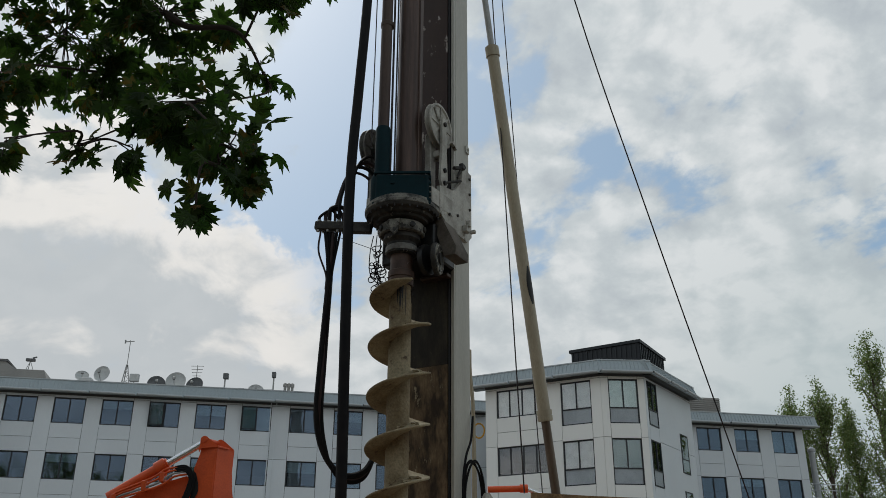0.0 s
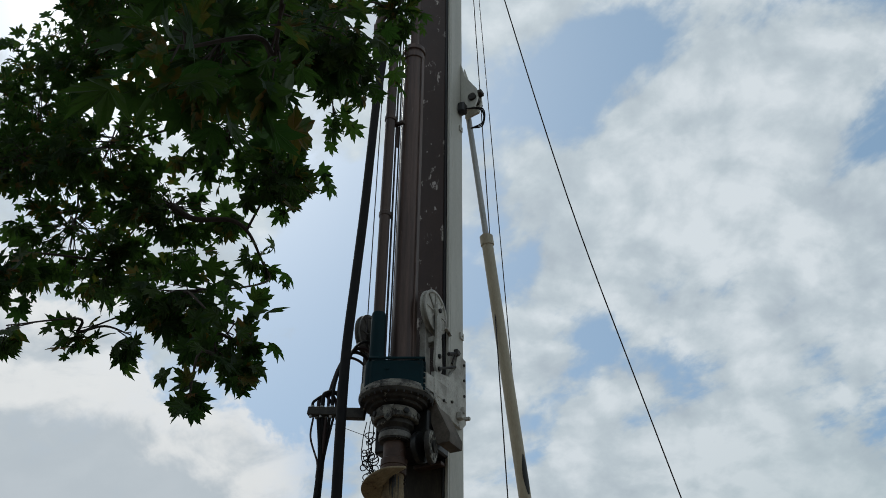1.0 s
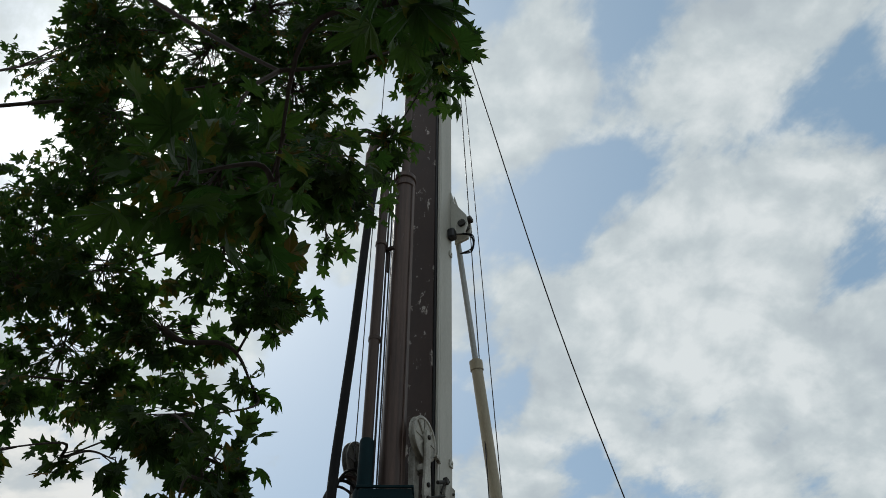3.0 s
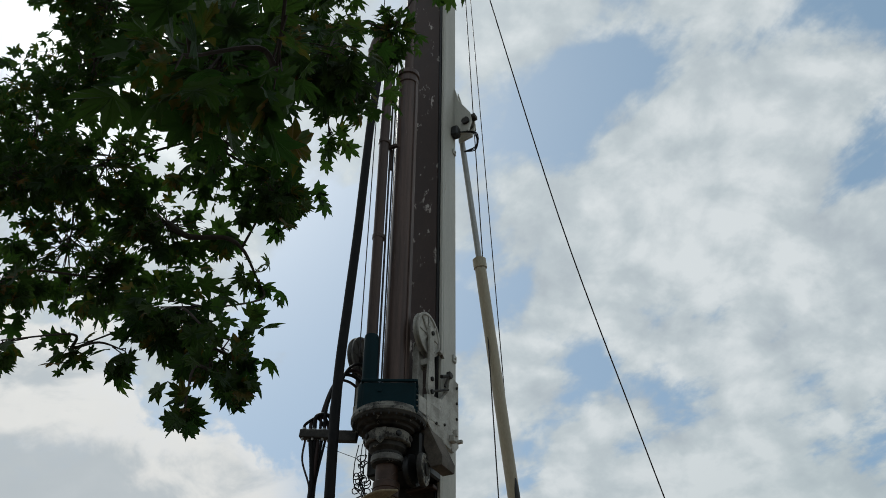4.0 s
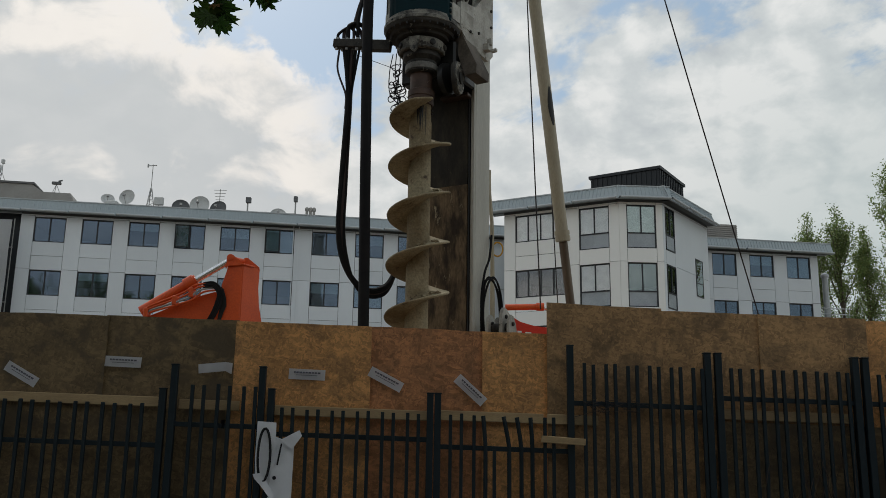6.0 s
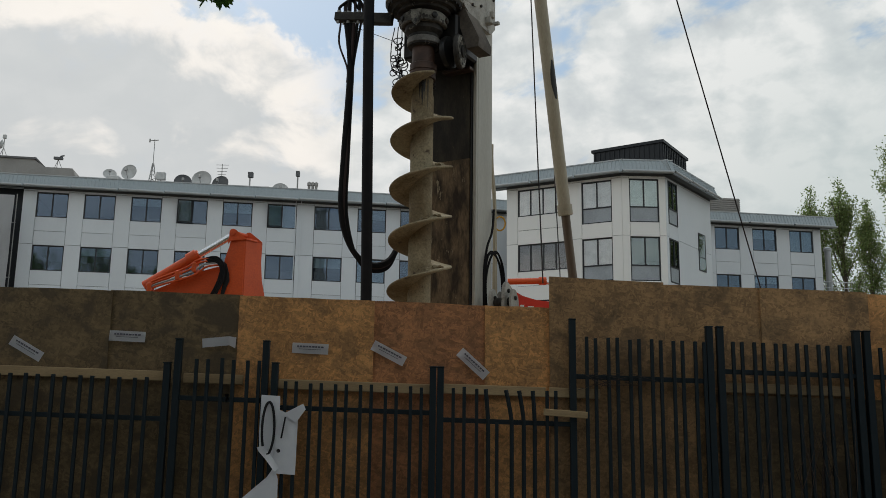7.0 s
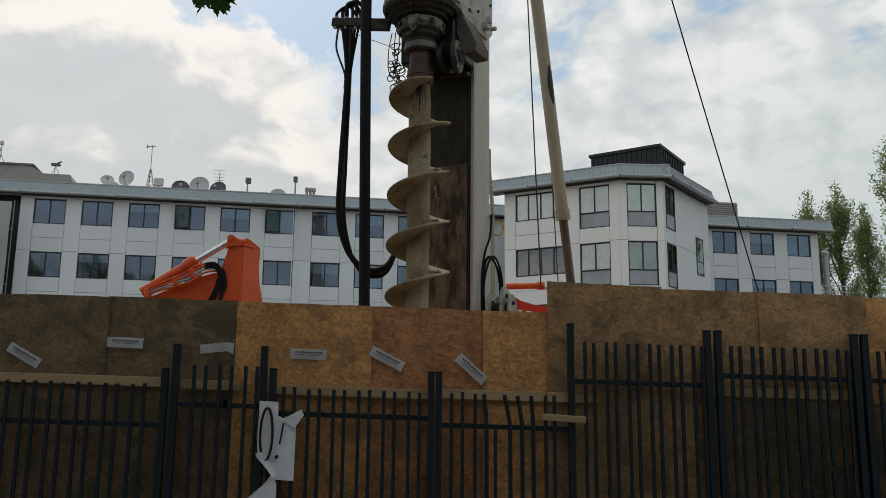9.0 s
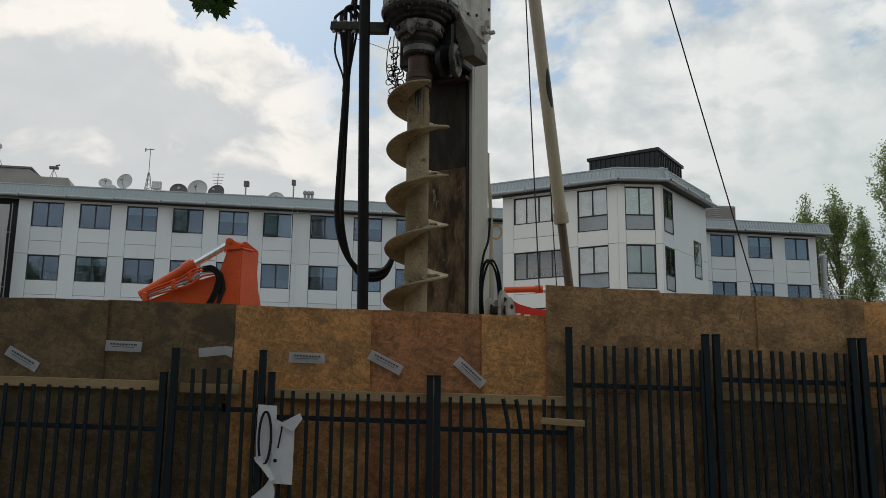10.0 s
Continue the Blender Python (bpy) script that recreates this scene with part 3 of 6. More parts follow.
# black grease run down the pale stem
streak_rng = random.Random(5)
for k in range(7):
    a0 = radians(-62 + streak_rng.uniform(-55, 35))
    top, drop, wide = 6.86 - streak_rng.uniform(0, 0.12), streak_rng.uniform(0.15, 0.5), streak_rng.uniform(0.05, 0.16)
    bm = B()
    rows_ = []
    for i in range(9):
        half = wide * (1 - (i / 8) ** 1.5) * (0.7 + 0.5 * noise.noise(Vector((i * 0.7, k * 3.1, 0)))) + 0.012
        rows_.append([bm.verts.new((AX + 0.1775 * math.cos(a0 + half * j), AY + 0.1775 * math.sin(a0 + half * j), top - drop * i / 8)) for j in (-1, 0, 1)])
    for r, q in zip(rows_, rows_[1:]):
        for j in (0, 1):
            bm.faces.new((r[j], r[j + 1], q[j + 1], q[j]))
    part("grease_streak", bm, M_GROOVE, auger, "black grease run")
bm = B()
lathe(bm, ((0.19, 6.84), (0.20, 6.86), (0.20, 6.98), (0.178, 7.0), (0.178, 7.36), (0.21, 7.38), (0.21, 7.42)), 28, (AX, AY, 0))
part("drill_neck", bm, M_NECK, rig, "red-brown worn drive neck")

# rotary head
bm = B()
lathe(bm, ((0.22, 7.36), (0.25, 7.38), (0.25, 7.52), (0.24, 7.56), (0.30, 7.62), (0.30, 7.70), (0.36, 7.72), (0.36, 7.86), (0.33, 7.88), (0.33, 7.98)), 32, (AX, AY, 0))
head = part("rotary_head", bm, M_HEAD, rig, "greasy grey rotary drive head with stacked flanges")
for k in range(8):
    bm = B()
    a = k * math.tau / 8 + 0.2
    q = pose(AX + 0.37 * math.cos(a), AY + 0.37 * math.sin(a), 7.79, 0, 90, math.degrees(a))
    lathe(bm, ((0.05, -0.01), (0.05, 0.025), (0.03, 0.035)), 10, (0, 0, 0), q)
    part("bolt", bm, M_GROOVE if k % 2 else M_HEAD, head)
# greasy underside, coloured darker than the rim to hold its shade
bm = B()
lathe(bm, ((0.32, 7.90), (0.42, 7.92), (0.43, 7.96), (0.50, 7.97), (0.52, 8.01), (0.59, 8.03), (0.61, 8.06), (0.61, 8.10)), 40, (AX, AY, 0))
part("flange", bm, M_HEAD, head, "greasy stepped flange underside, shade put into its dark colour")
bm = B()
lathe(bm, ((0.60, 8.07), (0.622, 8.085), (0.622, 8.14), (0.59, 8.16), (0.58, 8.22), (0.55, 8.24)), 40, (AX, AY, 0))
part("flange_rim", bm, M_SCUFF, head, "round bolted flange rim, scuffed and greasy")
bm = B()
lathe(bm, ((0.355, 7.70), (0.372, 7.715), (0.372, 7.865), (0.355, 7.88)), 32, (AX, AY, 0))
part("collar_ring", bm, M_SCUFF, head, "whitish scuffed collar ring")
bm = B()
lathe(bm, ((0.24, 7.40), (0.262, 7.41), (0.262, 7.50), (0.24, 7.515)), 32, (AX, AY, 0))
part("collar_ring", bm, M_GREY, head)
for k in range(30):
    a = k * math.tau / 30
    bm = B()
    lathe(bm, ((0.014, -0.035), (0.014, 0.0)), 6, (AX + 0.58 * math.cos(a), AY + 0.58 * math.sin(a), 8.035))
    part("flange_bolt", bm, M_GROOVE, head)
bm = B()
out = ((-0.70, -0.60), (-0.62, -1.05), (-0.40, -1.12), (0.30, -1.12), (0.58, -0.95), (0.62, -0.3), (-0.66, -0.3))
prism(bm, out, 8.2, 8.48, "z")
part("gear_housing", bm, M_PLATE, rig, "scuffed white gear housing")
bm = B()
prism(bm, ((-0.72, -0.62), (-0.60, -1.02), (-0.52, -1.02), (-0.52, -0.3), (-0.70, -0.3)), 8.3, 8.85, "z")
part("side_cover", bm, M_PLATE, rig, "white side cover with chipped paint")
bm = B()
box(bm, -0.40, 0.48, -1.28, -0.50, 8.13, 8.66, 0.03)
green = part("motor_box", bm, M_GREEN, rig, "dark petrol-green motor box", m=Matrix.Translation((0.03, -0.92, 0)) @ pose(0, 0, 0, 0, 0, 27) @ Matrix.Translation((-0.05, 0.90, 0)))
for z in (8.20, 8.30, 8.40, 8.50, 8.60):
    bm = B()
    box(bm, 0.478, 0.51, -1.26, -1.20, z - 0.025, z + 0.025, 0.006)
    part("lug", bm, M_GREEN, green)
bm = B()
box(bm, -0.43, 0.51, -1.31, -0.47, 8.10, 8.15, 0.015)
part("base_rim", bm, M_GREEN, green)
for x0, x1, y0, y1 in ((-0.42, 0.50, -1.30, -1.26), (-0.42, 0.50, -0.52, -0.48), (-0.42, -0.38, -1.26, -0.52), (0.46, 0.50, -1.26, -0.52)):
    bm = B()
    box(bm, x0, x1, y0, y1, 8.655, 8.70, 0.008)
    part("top_rim", bm, M_GREEN, green)
bm = B()
sweep(bm, ((-0.12, -1.28, 8.50), (-0.12, -1.305, 8.50)), 0.035, 12)
part("boss", bm, M_GREEN, green)
bm = B()
lathe(bm, ((0.15, 8.10), (0.16, 8.12), (0.16, 8.66), (0.145, 8.70)), 24, (-0.24, -1.23, 0))
part("tube_socket", bm, M_GREEN, rig)
bm = B()
lathe(bm, ((0.125, 8.2), (0.135, 8.22), (0.135, 8.68), (0.15, 8.70), (0.15, 8.74), (0.125, 8.76), (0.125, 9.62), (0.115, 9.66)), 24, (-0.24, -1.20, 0))
part("swivel_tube", bm, M_GREEN, rig, "petrol-green swivel tube")
bm = B()
sweep(bm, ((-0.24, -1.20, 9.6), (-0.24, -1.19, 13.0), (-0.25, -1.17, 17.1)), 0.098, 20)
pipe = part("concrete_pipe", bm, M_RUST, rig, "brown rusted concrete delivery pipe")
for z in (11.8, 14.2, 16.6):
    bm = B()
    lathe(bm, ((0.11, -0.05), (0.118, -0.04), (0.118, 0.04), (0.11, 0.05)), 20, (-0.242, -1.18, z))
    part("pipe_clamp", bm, M_RUST, pipe)
bm = B()
sweep(bm, spline(((-0.25, -1.17, 17.0), (-0.29, -1.18, 17.3), (-0.42, -1.22, 17.42), (-0.56, -1.26, 17.33), (-0.62, -1.28, 17.0)), 6), 0.10, 16)
part("gooseneck", bm, M_RUST, pipe, "rusted steel gooseneck bend")
bm = B()
box(bm, -0.26, -0.02, -1.05, -0.98, 14.14, 14.22, 0.01)
box(bm, -0.20, -0.16, -1.0, -0.94, 13.6, 14.14, 0.008)
part("bracket", bm, M_RUST, pipe)
bm = B()
lathe(bm, ((0.20, 8.6), (0.205, 8.7), (0.205, 16.1), (0.23, 16.12), (0.23, 16.25), (0.205, 16.27), (0.205, 16.33), (0.24, 16.35), (0.24, 16.46), (0.18, 16.5)), 36, (0.0, -0.75, 0))
part("kelly_tube", bm, M_KELLY, rig, "thick brown steel extension tube")
bm = B()
sweep(bm, ((0.0, -0.75, 16.4), (0.0, -0.75, 20.5)), 0.10, 16)
sweep(bm, spline(((-0.25, -1.17, 17.1), (-0.17, -1.0, 17.22), (0.0, -0.76, 16.9)), 5), 0.05, 10)
part("upper_tube", bm, M_RUST, rig)
for dx in (0.215, -0.215):
    bm = B()
    box(bm, dx - 0.014, dx + 0.014, -0.80, -0.70, 8.6, 16.1, 0.003)
    part("tube_key", bm, M_KELLY, rig)

bm = B()
prism(bm, ((-0.10, 7.86), (0.10, 7.86), (0.06, 7.66), (0.0, 7.60), (-0.06, 7.66)), -0.04, 0.0, "y", Matrix.Translation((AX, AY, 0)) @ pose(0, 0, 0, 0, 0, 12) @ Matrix.Translation((0, -0.37, 0)))
lug = part("lifting_lug", bm, M_SCUFF, rig, "scuffed pale lug with a dark hole")
bm = B()
sweep(bm, (Vector((AX + 0.086, AY - 0.40, 7.68)), Vector((AX + 0.085, AY - 0.407, 7.68))), 0.028, 12)
part("lug_hole", bm, M_GROOVE, lug)
bm = B()
lathe(bm, ((0.178, 6.96), (0.212, 6.98), (0.212, 7.08), (0.178, 7.10)), 28, (AX, AY, 0))
part("neck_ring", bm, M_NECK, rig)

# carriage plates, sheaves and wheels
bm = B()
prism(bm, ((-0.72, 8.12), (-0.45, 7.98), (0.28, 7.95), (0.44, 8.1), (0.44, 9.32), (0.12, 9.34), (0.05, 9.0), (-0.2, 8.72), (-0.72, 8.6)), 0.535, 0.60, "x")
plate = part("carriage_plate", bm, M_PLATE, rig, "chipped white carriage side plate")
for y, z in ((0.36, 9.2), (0.36, 8.9), (0.36, 8.6), (-0.1, 8.3), (-0.4, 8.2)):
    bm = B()
    lathe(bm, ((0.028, 0), (0.028, 0.02), (0.015, 0.03)), 6, (0, 0, 0), pose(0.60, y, z, 0, 90, 0))
    part("bolt", bm, M_HEAD, plate)
bm = B()
prism(bm, ((0.40, 8.06), (0.57, 8.08), (0.84, 7.50), (0.83, 7.36), (0.62, 7.36)), -0.62, -0.18)
part("shoe", bm, M_SHOE, rig, "grey-brown guide shoe, shade put into its colour")
bm = B()
box(bm, 0.60, 0.70, 0.07, 0.20, 8.07, 8.19, 0.01)
box(bm, 0.66, 0.74, 0.10, 0.16, 8.16, 8.28, 0.01)
box(bm, 0.72, 0.82, 0.12, 0.18, 8.03, 8.09, 0.01)
part("clamp_block", bm, M_PLATE, rig)
bm = B()
box(bm, -0.6, -0.535, -0.72, 0.44, 7.95, 8.9, 0.01)
part("carriage_plate", bm, M_PLATE, rig)


def sheave(x, y, z, r, material, label, spokes=8):
    q = pose(x, y, z, 0, 90, 0)
    bm = B()
    lathe(bm, ((r, -0.055), (r, -0.035), (r - 0.05, -0.012), (r - 0.05, 0.012), (r, 0.035), (r, 0.055), (r - 0.045, 0.06), (r - 0.06, 0.035), (0.09, 0.03), (0.09, 0.08), (0.05, 0.09)), 36, (0, 0, 0), q)
    s = part("sheave", bm, material, rig, label)
    for k in range(spokes):
        bm = B()
        box(bm, 0.085, r - 0.05, -0.018, 0.018, 0.02, 0.05, 0.004, q @ pose(0, 0, 0, 0, 0, k * 360 / spokes))
        part("rib", bm, material, s)
    return s


sheave(0.43, -0.47, 9.90, 0.41, M_PLATE, "scuffed white rope sheave")
sheave(-0.88, -0.47, 9.72, 0.42, M_GREY, "grey greasy rope sheave")
bm = B()
prism(bm, ((-0.54, 10.02), (-0.40, 10.02), (-0.38, 9.4), (-0.34, 8.8), (-0.42, 8.66), (-0.52, 8.66), (-0.60, 8.8), (-0.55, 9.4)), 0.50, 0.545, "x")
arm = part("sheave_arm", bm, M_PLATE, rig, "white sheave support arm")
for z in (9.9, 9.0, 8.76):
    bm = B()
    lathe(bm, ((0.042, 0), (0.042, 0.03), (0.02, 0.04)), 10, (0, 0, 0), pose(0.545, -0.47, z, 0, 90, 0))
    part("pin", bm, M_HEAD, arm)
bm = B()
prism(bm, ((-0.14, 9.75), (-0.02, 9.62), (-0.2, 9.68)), 0.50, 0.56, "x")
part("rope_guard", bm, M_PLATE, arm)
bm = B()
box(bm, 0.22, 0.34, -0.58, -0.40, 8.5, 9.75, 0.012)
box(bm, 0.28, 0.46, -0.5, -0.3, 9.30, 9.42, 0.01)
part("support_post", bm, M_PLATE, rig, "white post behind the sheave")
bm = B()
sweep(bm, ((0.55, -0.45, 8.78), (0.62, 0.0, 9.0)), 0.022, 8)
sweep(bm, ((0.58, -0.18, 9.18), (0.63, 0.12, 9.32)), 0.035, 8)
sweep(bm, ((0.58, -0.05, 9.05), (0.64, 0.02, 9.34)), 0.02, 8)
box(bm, 0.58, 0.66, 0.0, 0.1, 9.25, 9.36, 0.01)
part("lever", bm, M_HEAD, rig)
bm = B()
box(bm, -0.9, -0.78, -0.62, -0.38, 8.7, 9.72, 0.012)
part("support_post", bm, M_HEAD, rig)
bm = B()
q = pose(0.54, -0.72, 7.28, 0, 90, 14)
lathe(bm, ((0.26, -0.03), (0.27, -0.015), (0.27, 0.025), (0.25, 0.05), (0.10, 0.05), (0.10, 0.08), (0.07, 0.09)), 32, (0, 0, 0), q)
wheel = part("guide_wheel", bm, M_HEAD, rig, "pitted grey guide wheel")
bm = B()
lathe(bm, ((0.255, 0.045), (0.25, 0.058), (0.09, 0.058)), 32, (0, 0, 0), q)
part("wheel_face", bm, M_SCUFF, wheel, "pitted whitish wheel face")
for k in range(12):
    bm = B()
    lathe(bm, ((0.022, 0.05), (0.022, 0.066)), 8, (0, 0, 0), q @ pose(0.2 * math.cos(k * math.tau / 12), 0.2 * math.sin(k * math.tau / 12), 0))
    part("stud", bm, M_PLATE if k % 3 else M_GROOVE, wheel)
bm = B()
lathe(bm, ((0.25, -0.04), (0.26, 0.0), (0.25, 0.05)), 24, (0, 0, 0), pose(0.36, -0.72, 7.30, 0, 90, 0))
part("guide_wheel", bm, M_GROOVE, rig)
bm = B()
box(bm, -0.5, 0.5, -0.72, 0.0, 7.35, 7.95, 0.03)
part("carriage_core", bm, M_GROOVE, rig, "dark greasy carriage body")
bm = B()
box(bm, -0.05, 0.46, -0.2, -0.04, 7.2, 7.26, 0.01)
part("cross_bar", bm, M_RUST, rig)

# hose arm with couplings and looping hoses
A0, A1 = loc(-1.66, 13.82, 7.99), loc(-0.72, 13.62, 7.90)
bm = B()
d = (A1 - A0)
turn = Matrix.Translation(A0) @ d.to_track_quat("X", "Z").to_matrix().to_4x4()
box(bm, 0, d.length * 0.62, -0.07, 0.07, -0.07, 0.07, 0.01, turn)
box(bm, d.length * 0.6, d.length, -0.06, 0.06, -0.11, 0.07, 0.01, turn)
hose_arm = part("hose_arm", bm, M_HEAD, rig, "grey hose bracket with a row of couplings")
for k in range(7):
    bm = B()
    lathe(bm, ((0.025, -0.11), (0.025, 0.06), (0.035, 0.065), (0.035, 0.1)), 8, (0.06 + k * 0.085, -0.03 + 0.05 * (k % 2), 0.0), turn)
    part("coupling", bm, M_STEEL, hose_arm)
for k in range(7):
    start = turn @ Vector((0.06 + k * 0.085, -0.03 + 0.05 * (k % 2), 0.09))
    rise = 0.10 + 0.09 * k if k < 4 else 0.75 + 0.06 * (k - 4)
    bm = B()
    if k < 3:
        end = turn @ Vector((0.35 + 0.06 * k, 0.04, 0.12 + rise * 0.6))
        path = (start, start + Vector((0.02, 0, rise * 0.75)), start * 0.4 + end * 0.6 + Vector((0, 0, 0.16)), end, turn @ Vector((0.45 + 0.05 * k, 0.0, 0.0)))
    else:
        end = Vector((-0.62 + 0.03 * k, -0.75, 8.62 + 0.10 * (k - 3)))
        path = (start, start + Vector((0.0, 0.02, 0.35 + 0.1 * (k - 3))), start * 0.75 + end * 0.25 + Vector((0.0, 0, 0.62 + 0.05 * k)), start * 0.35 + end * 0.65 + Vector((0, 0, 0.40 + 0.05 * k)), end)
    sweep(bm, spline(path, 6), 0.024 + 0.006 * (k % 3), 7)
    part("hydraulic_hose", bm, M_HOSE_RED if k % 2 else M_RUBBER, hose_arm)
for k in range(5):
    top = turn @ Vector((0.20 + k * 0.06, 0.0, -0.1))
    sag = 0.03 * k
    bm = B()
    path = (top, loc(-1.41 + 0.018 * k, 13.8 + 0.03 * (k % 2), 7.35 - sag), loc(-1.40 + 0.012 * k, 13.8 + 0.04 * (k % 3), 6.9), loc(-1.45 + 0.02 * k, 13.8 + 0.05 * (k % 2), 5.6), loc(-1.46 + 0.022 * k, 13.85, 4.75),
            loc(-1.30 + 0.02 * k, 13.95, 4.22 - 0.03 * k), loc(-1.02, 14.1, 3.98 - 0.025 * k), loc(-0.72, 14.25, 4.08 - 0.03 * k), loc(-0.52, 14.5, 4.5))
    sweep(bm, spline(path, 8), (0.045, 0.04, 0.03, 0.026, 0.02)[k], 8)
    part("hydraulic_hose", bm, M_RUBBER if k != 2 else M_HOSE_RED, hose_arm)
bm = B()
sweep(bm, spline((turn @ Vector((0.1, 0, -0.1)), turn @ Vector((0.12, 0, -0.45)), turn @ Vector((0.3, 0.02, -0.85)), turn @ Vector((0.33, 0.02, -1.1))), 6), 0.018, 6)
part("hydraulic_hose", bm, M_HOSE_RED, hose_arm)
bm = B()
tangle = random.Random(8)
for k in range(22):
    c = Vector((-0.60 + tangle.gauss(0, 0.08), -0.72 + tangle.uniform(-0.1, 0.1), 7.58 - 0.034 * k + tangle.gauss(0, 0.03)))
    r, t0, squash = tangle.uniform(0.035, 0.095), tangle.uniform(0, 6), tangle.uniform(0.6, 1.1)
    pts = [c + Vector((r * math.cos(t0 + i * 0.4) + 0.003 * i, 0.02 * math.sin(i * 0.8), r * squash * math.sin(t0 + i * 0.4))) for i in range(tangle.randint(15, 19))]
    sweep(bm, pts, 0.0085, 5)
for k in range(3):
    x = -0.68 + 0.07 * k
    sweep(bm, spline(((x, -0.7, 7.95), (x + tangle.uniform(-0.06, 0.07), -0.74, 7.6), (x + tangle.uniform(-0.07, 0.08), -0.7, 7.25), (-0.45, -0.75, 6.96 + 0.03 * k)), 5), 0.0085, 5)
part("cable_tangle", bm, M_RUBBER, rig, "tangle of thin black cables")
bm = B()
sweep(bm, (turn @ Vector((0.35, 0.05, -0.15)), Vector((-0.55, -0.8, 7.62))), 0.005, 4)
part("thin_wire", bm, M_RUBBER, rig)

# concrete hose hanging from the gooseneck
bm = B()
sweep(bm, spline((loc(-0.97, 13.05, 2.2), loc(-0.985, 13.2, 3.5), loc(-1.03, 13.2, 5.6), loc(-1.075, 13.2, 8.4), loc(-1.01, 13.2, 10.2), loc(-0.94, 13.2, 11.8), loc(-0.865, 13.25, 14.4), loc(-0.78, 13.4, 16.4), RIG_INV @ (RIG @ Vector((-0.62, -1.28, 17.0)))), 8), 0.083, 16)
hose = part("concrete_hose", bm, M_RUBBER, rig, "thick black concrete hose")
bm = B()
lathe(bm, ((0.095, -0.25), (0.105, -0.24), (0.105, 0.1), (0.11, 0.12), (0.11, 0.2)), 16, (0, 0, 0), Matrix.Translation((-0.62, -1.28, 16.85)))
part("hose_coupling", bm, M_RUST, hose)

# ropes of the mast
for a, b, r in ((loc(-0.79, 13.9, 22.5), loc(-0.80, 13.95, 9.6), 0.011), (loc(1.16, 14.9, 22.4), loc(1.93, 15.9, 4.0), 0.013), (loc(1.30, 15.1, 22.4), loc(2.42, 17.0, 3.6), 0.011),
                (Vector((-0.205, -1.0, 8.5)), Vector((-0.205, -1.0, 18.5)), 0.022), (Vector((-0.15, -0.96, 8.5)), Vector((-0.16, -0.96, 18.5)), 0.017)):
    bm = B()
    sweep(bm, (a, a * 0.5 + b * 0.5, b), r, 6)
    part("rope", bm, M_ROPE, rig)

# back stay ram with its bracket
T0, T1 = loc(1.065, 14.75, 15.776), loc(2.595, 16.8, 4.289)


def along(z):
    return T0 + (T1 - T0) * ((T0.z - z) / (T0.z - T1.z))


bm = B()
sweep(bm, (along(12.55), along(12.2), along(8.6), along(5.45)), 0.118, 24)
ram = part("ram_barrel", bm, M_RAM, rig, "cream hydraulic ram barrel with oil stains")
bm = B()
sweep(bm, (along(12.72), along(12.52)), 0.14, 24)
sweep(bm, (along(12.75), along(12.70)), 0.10, 24)
part("collar", bm, M_RAM, ram)
bm = B()
for z in (5.60, 5.50):
    sweep(bm, (along(z), along(z - 0.085)), 0.142, 20)
sweep(bm, (along(5.6), along(5.4)), 0.13, 20)
part("collar", bm, M_RAM, ram, "cream ribbed end collar")
axis = (T1 - T0).normalized()
side_a, side_b = frame_at(axis)
to_eye = (RIG_INV.to_3x3() @ Vector((0.55, -0.83, 0))).normalized()
base_angle = math.atan2(to_eye.dot(side_b), to_eye.dot(side_a))
bm = B()
rows_ = []
for k in range(9):
    z = 8.25 - k * 0.09
    wide = 0.55 * math.sin((k + 0.4) / 9 * math.pi) + 0.05
    rows_.append([bm.verts.new(along(z) + 0.1205 * (math.cos(base_angle + wide * s) * side_a + math.sin(base_angle + wide * s) * side_b)) for s in (-1, -0.5, 0, 0.5, 1)])
for r, s in zip(rows_, rows_[1:]):
    for i in range(4):
        bm.faces.new((r[i], r[i + 1], s[i + 1], s[i]))
part("oil_stain", bm, M_GROOVE, ram, "black oil stain on the barrel")
bm = B()
sweep(bm, (along(15.65), along(12.6)), 0.062, 18)
part("piston_rod", bm, M_STEEL, ram, "dull bright steel piston rod")
bm = B()
sweep(bm, (along(5.5), T1, along(2.4)), 0.082, 18)
part("lower_rod", bm, M_ROD, ram, "brown-stained lower rod")
bm = B()
prism(bm, ((0.50, 17.0), (0.62, 16.5), (0.90, 16.02), (0.92, 15.75), (0.84, 15.50), (0.52, 15.44)), 0.46, 0.52)
prism(bm, ((0.50, 17.0), (0.62, 16.5), (0.90, 16.02), (0.92, 15.75), (0.84, 15.50), (0.52, 15.44)), 0.66, 0.72)
gusset = part("gusset", bm, M_MAST_WHITE, rig, "cream triangular ram bracket")
bm = B()
sweep(bm, ((0.80, 0.40, 15.78), (0.80, 0.80, 15.78)), 0.09, 14)
box(bm, 0.88, 0.99, 0.5, 0.66, 15.9, 16.0, 0.01)
part("pin", bm, M_HEAD, gusset)
bm = B()
box(bm, 0.50, 0.66, 0.30, 0.50, 15.35, 15.62, 0.03)
part("hose_block", bm, M_GROOVE, gusset)
bm = B()
for k in range(3):
    sweep(bm, spline(((0.62, 0.42, 15.5), (0.95 + 0.03 * k, 0.55, 15.42), (0.97, 0.6, 15.1 - 0.05 * k), (0.72, 0.52, 14.95)), 5), 0.012, 6)
part("ram_hose", bm, M_RUBBER, gusset)

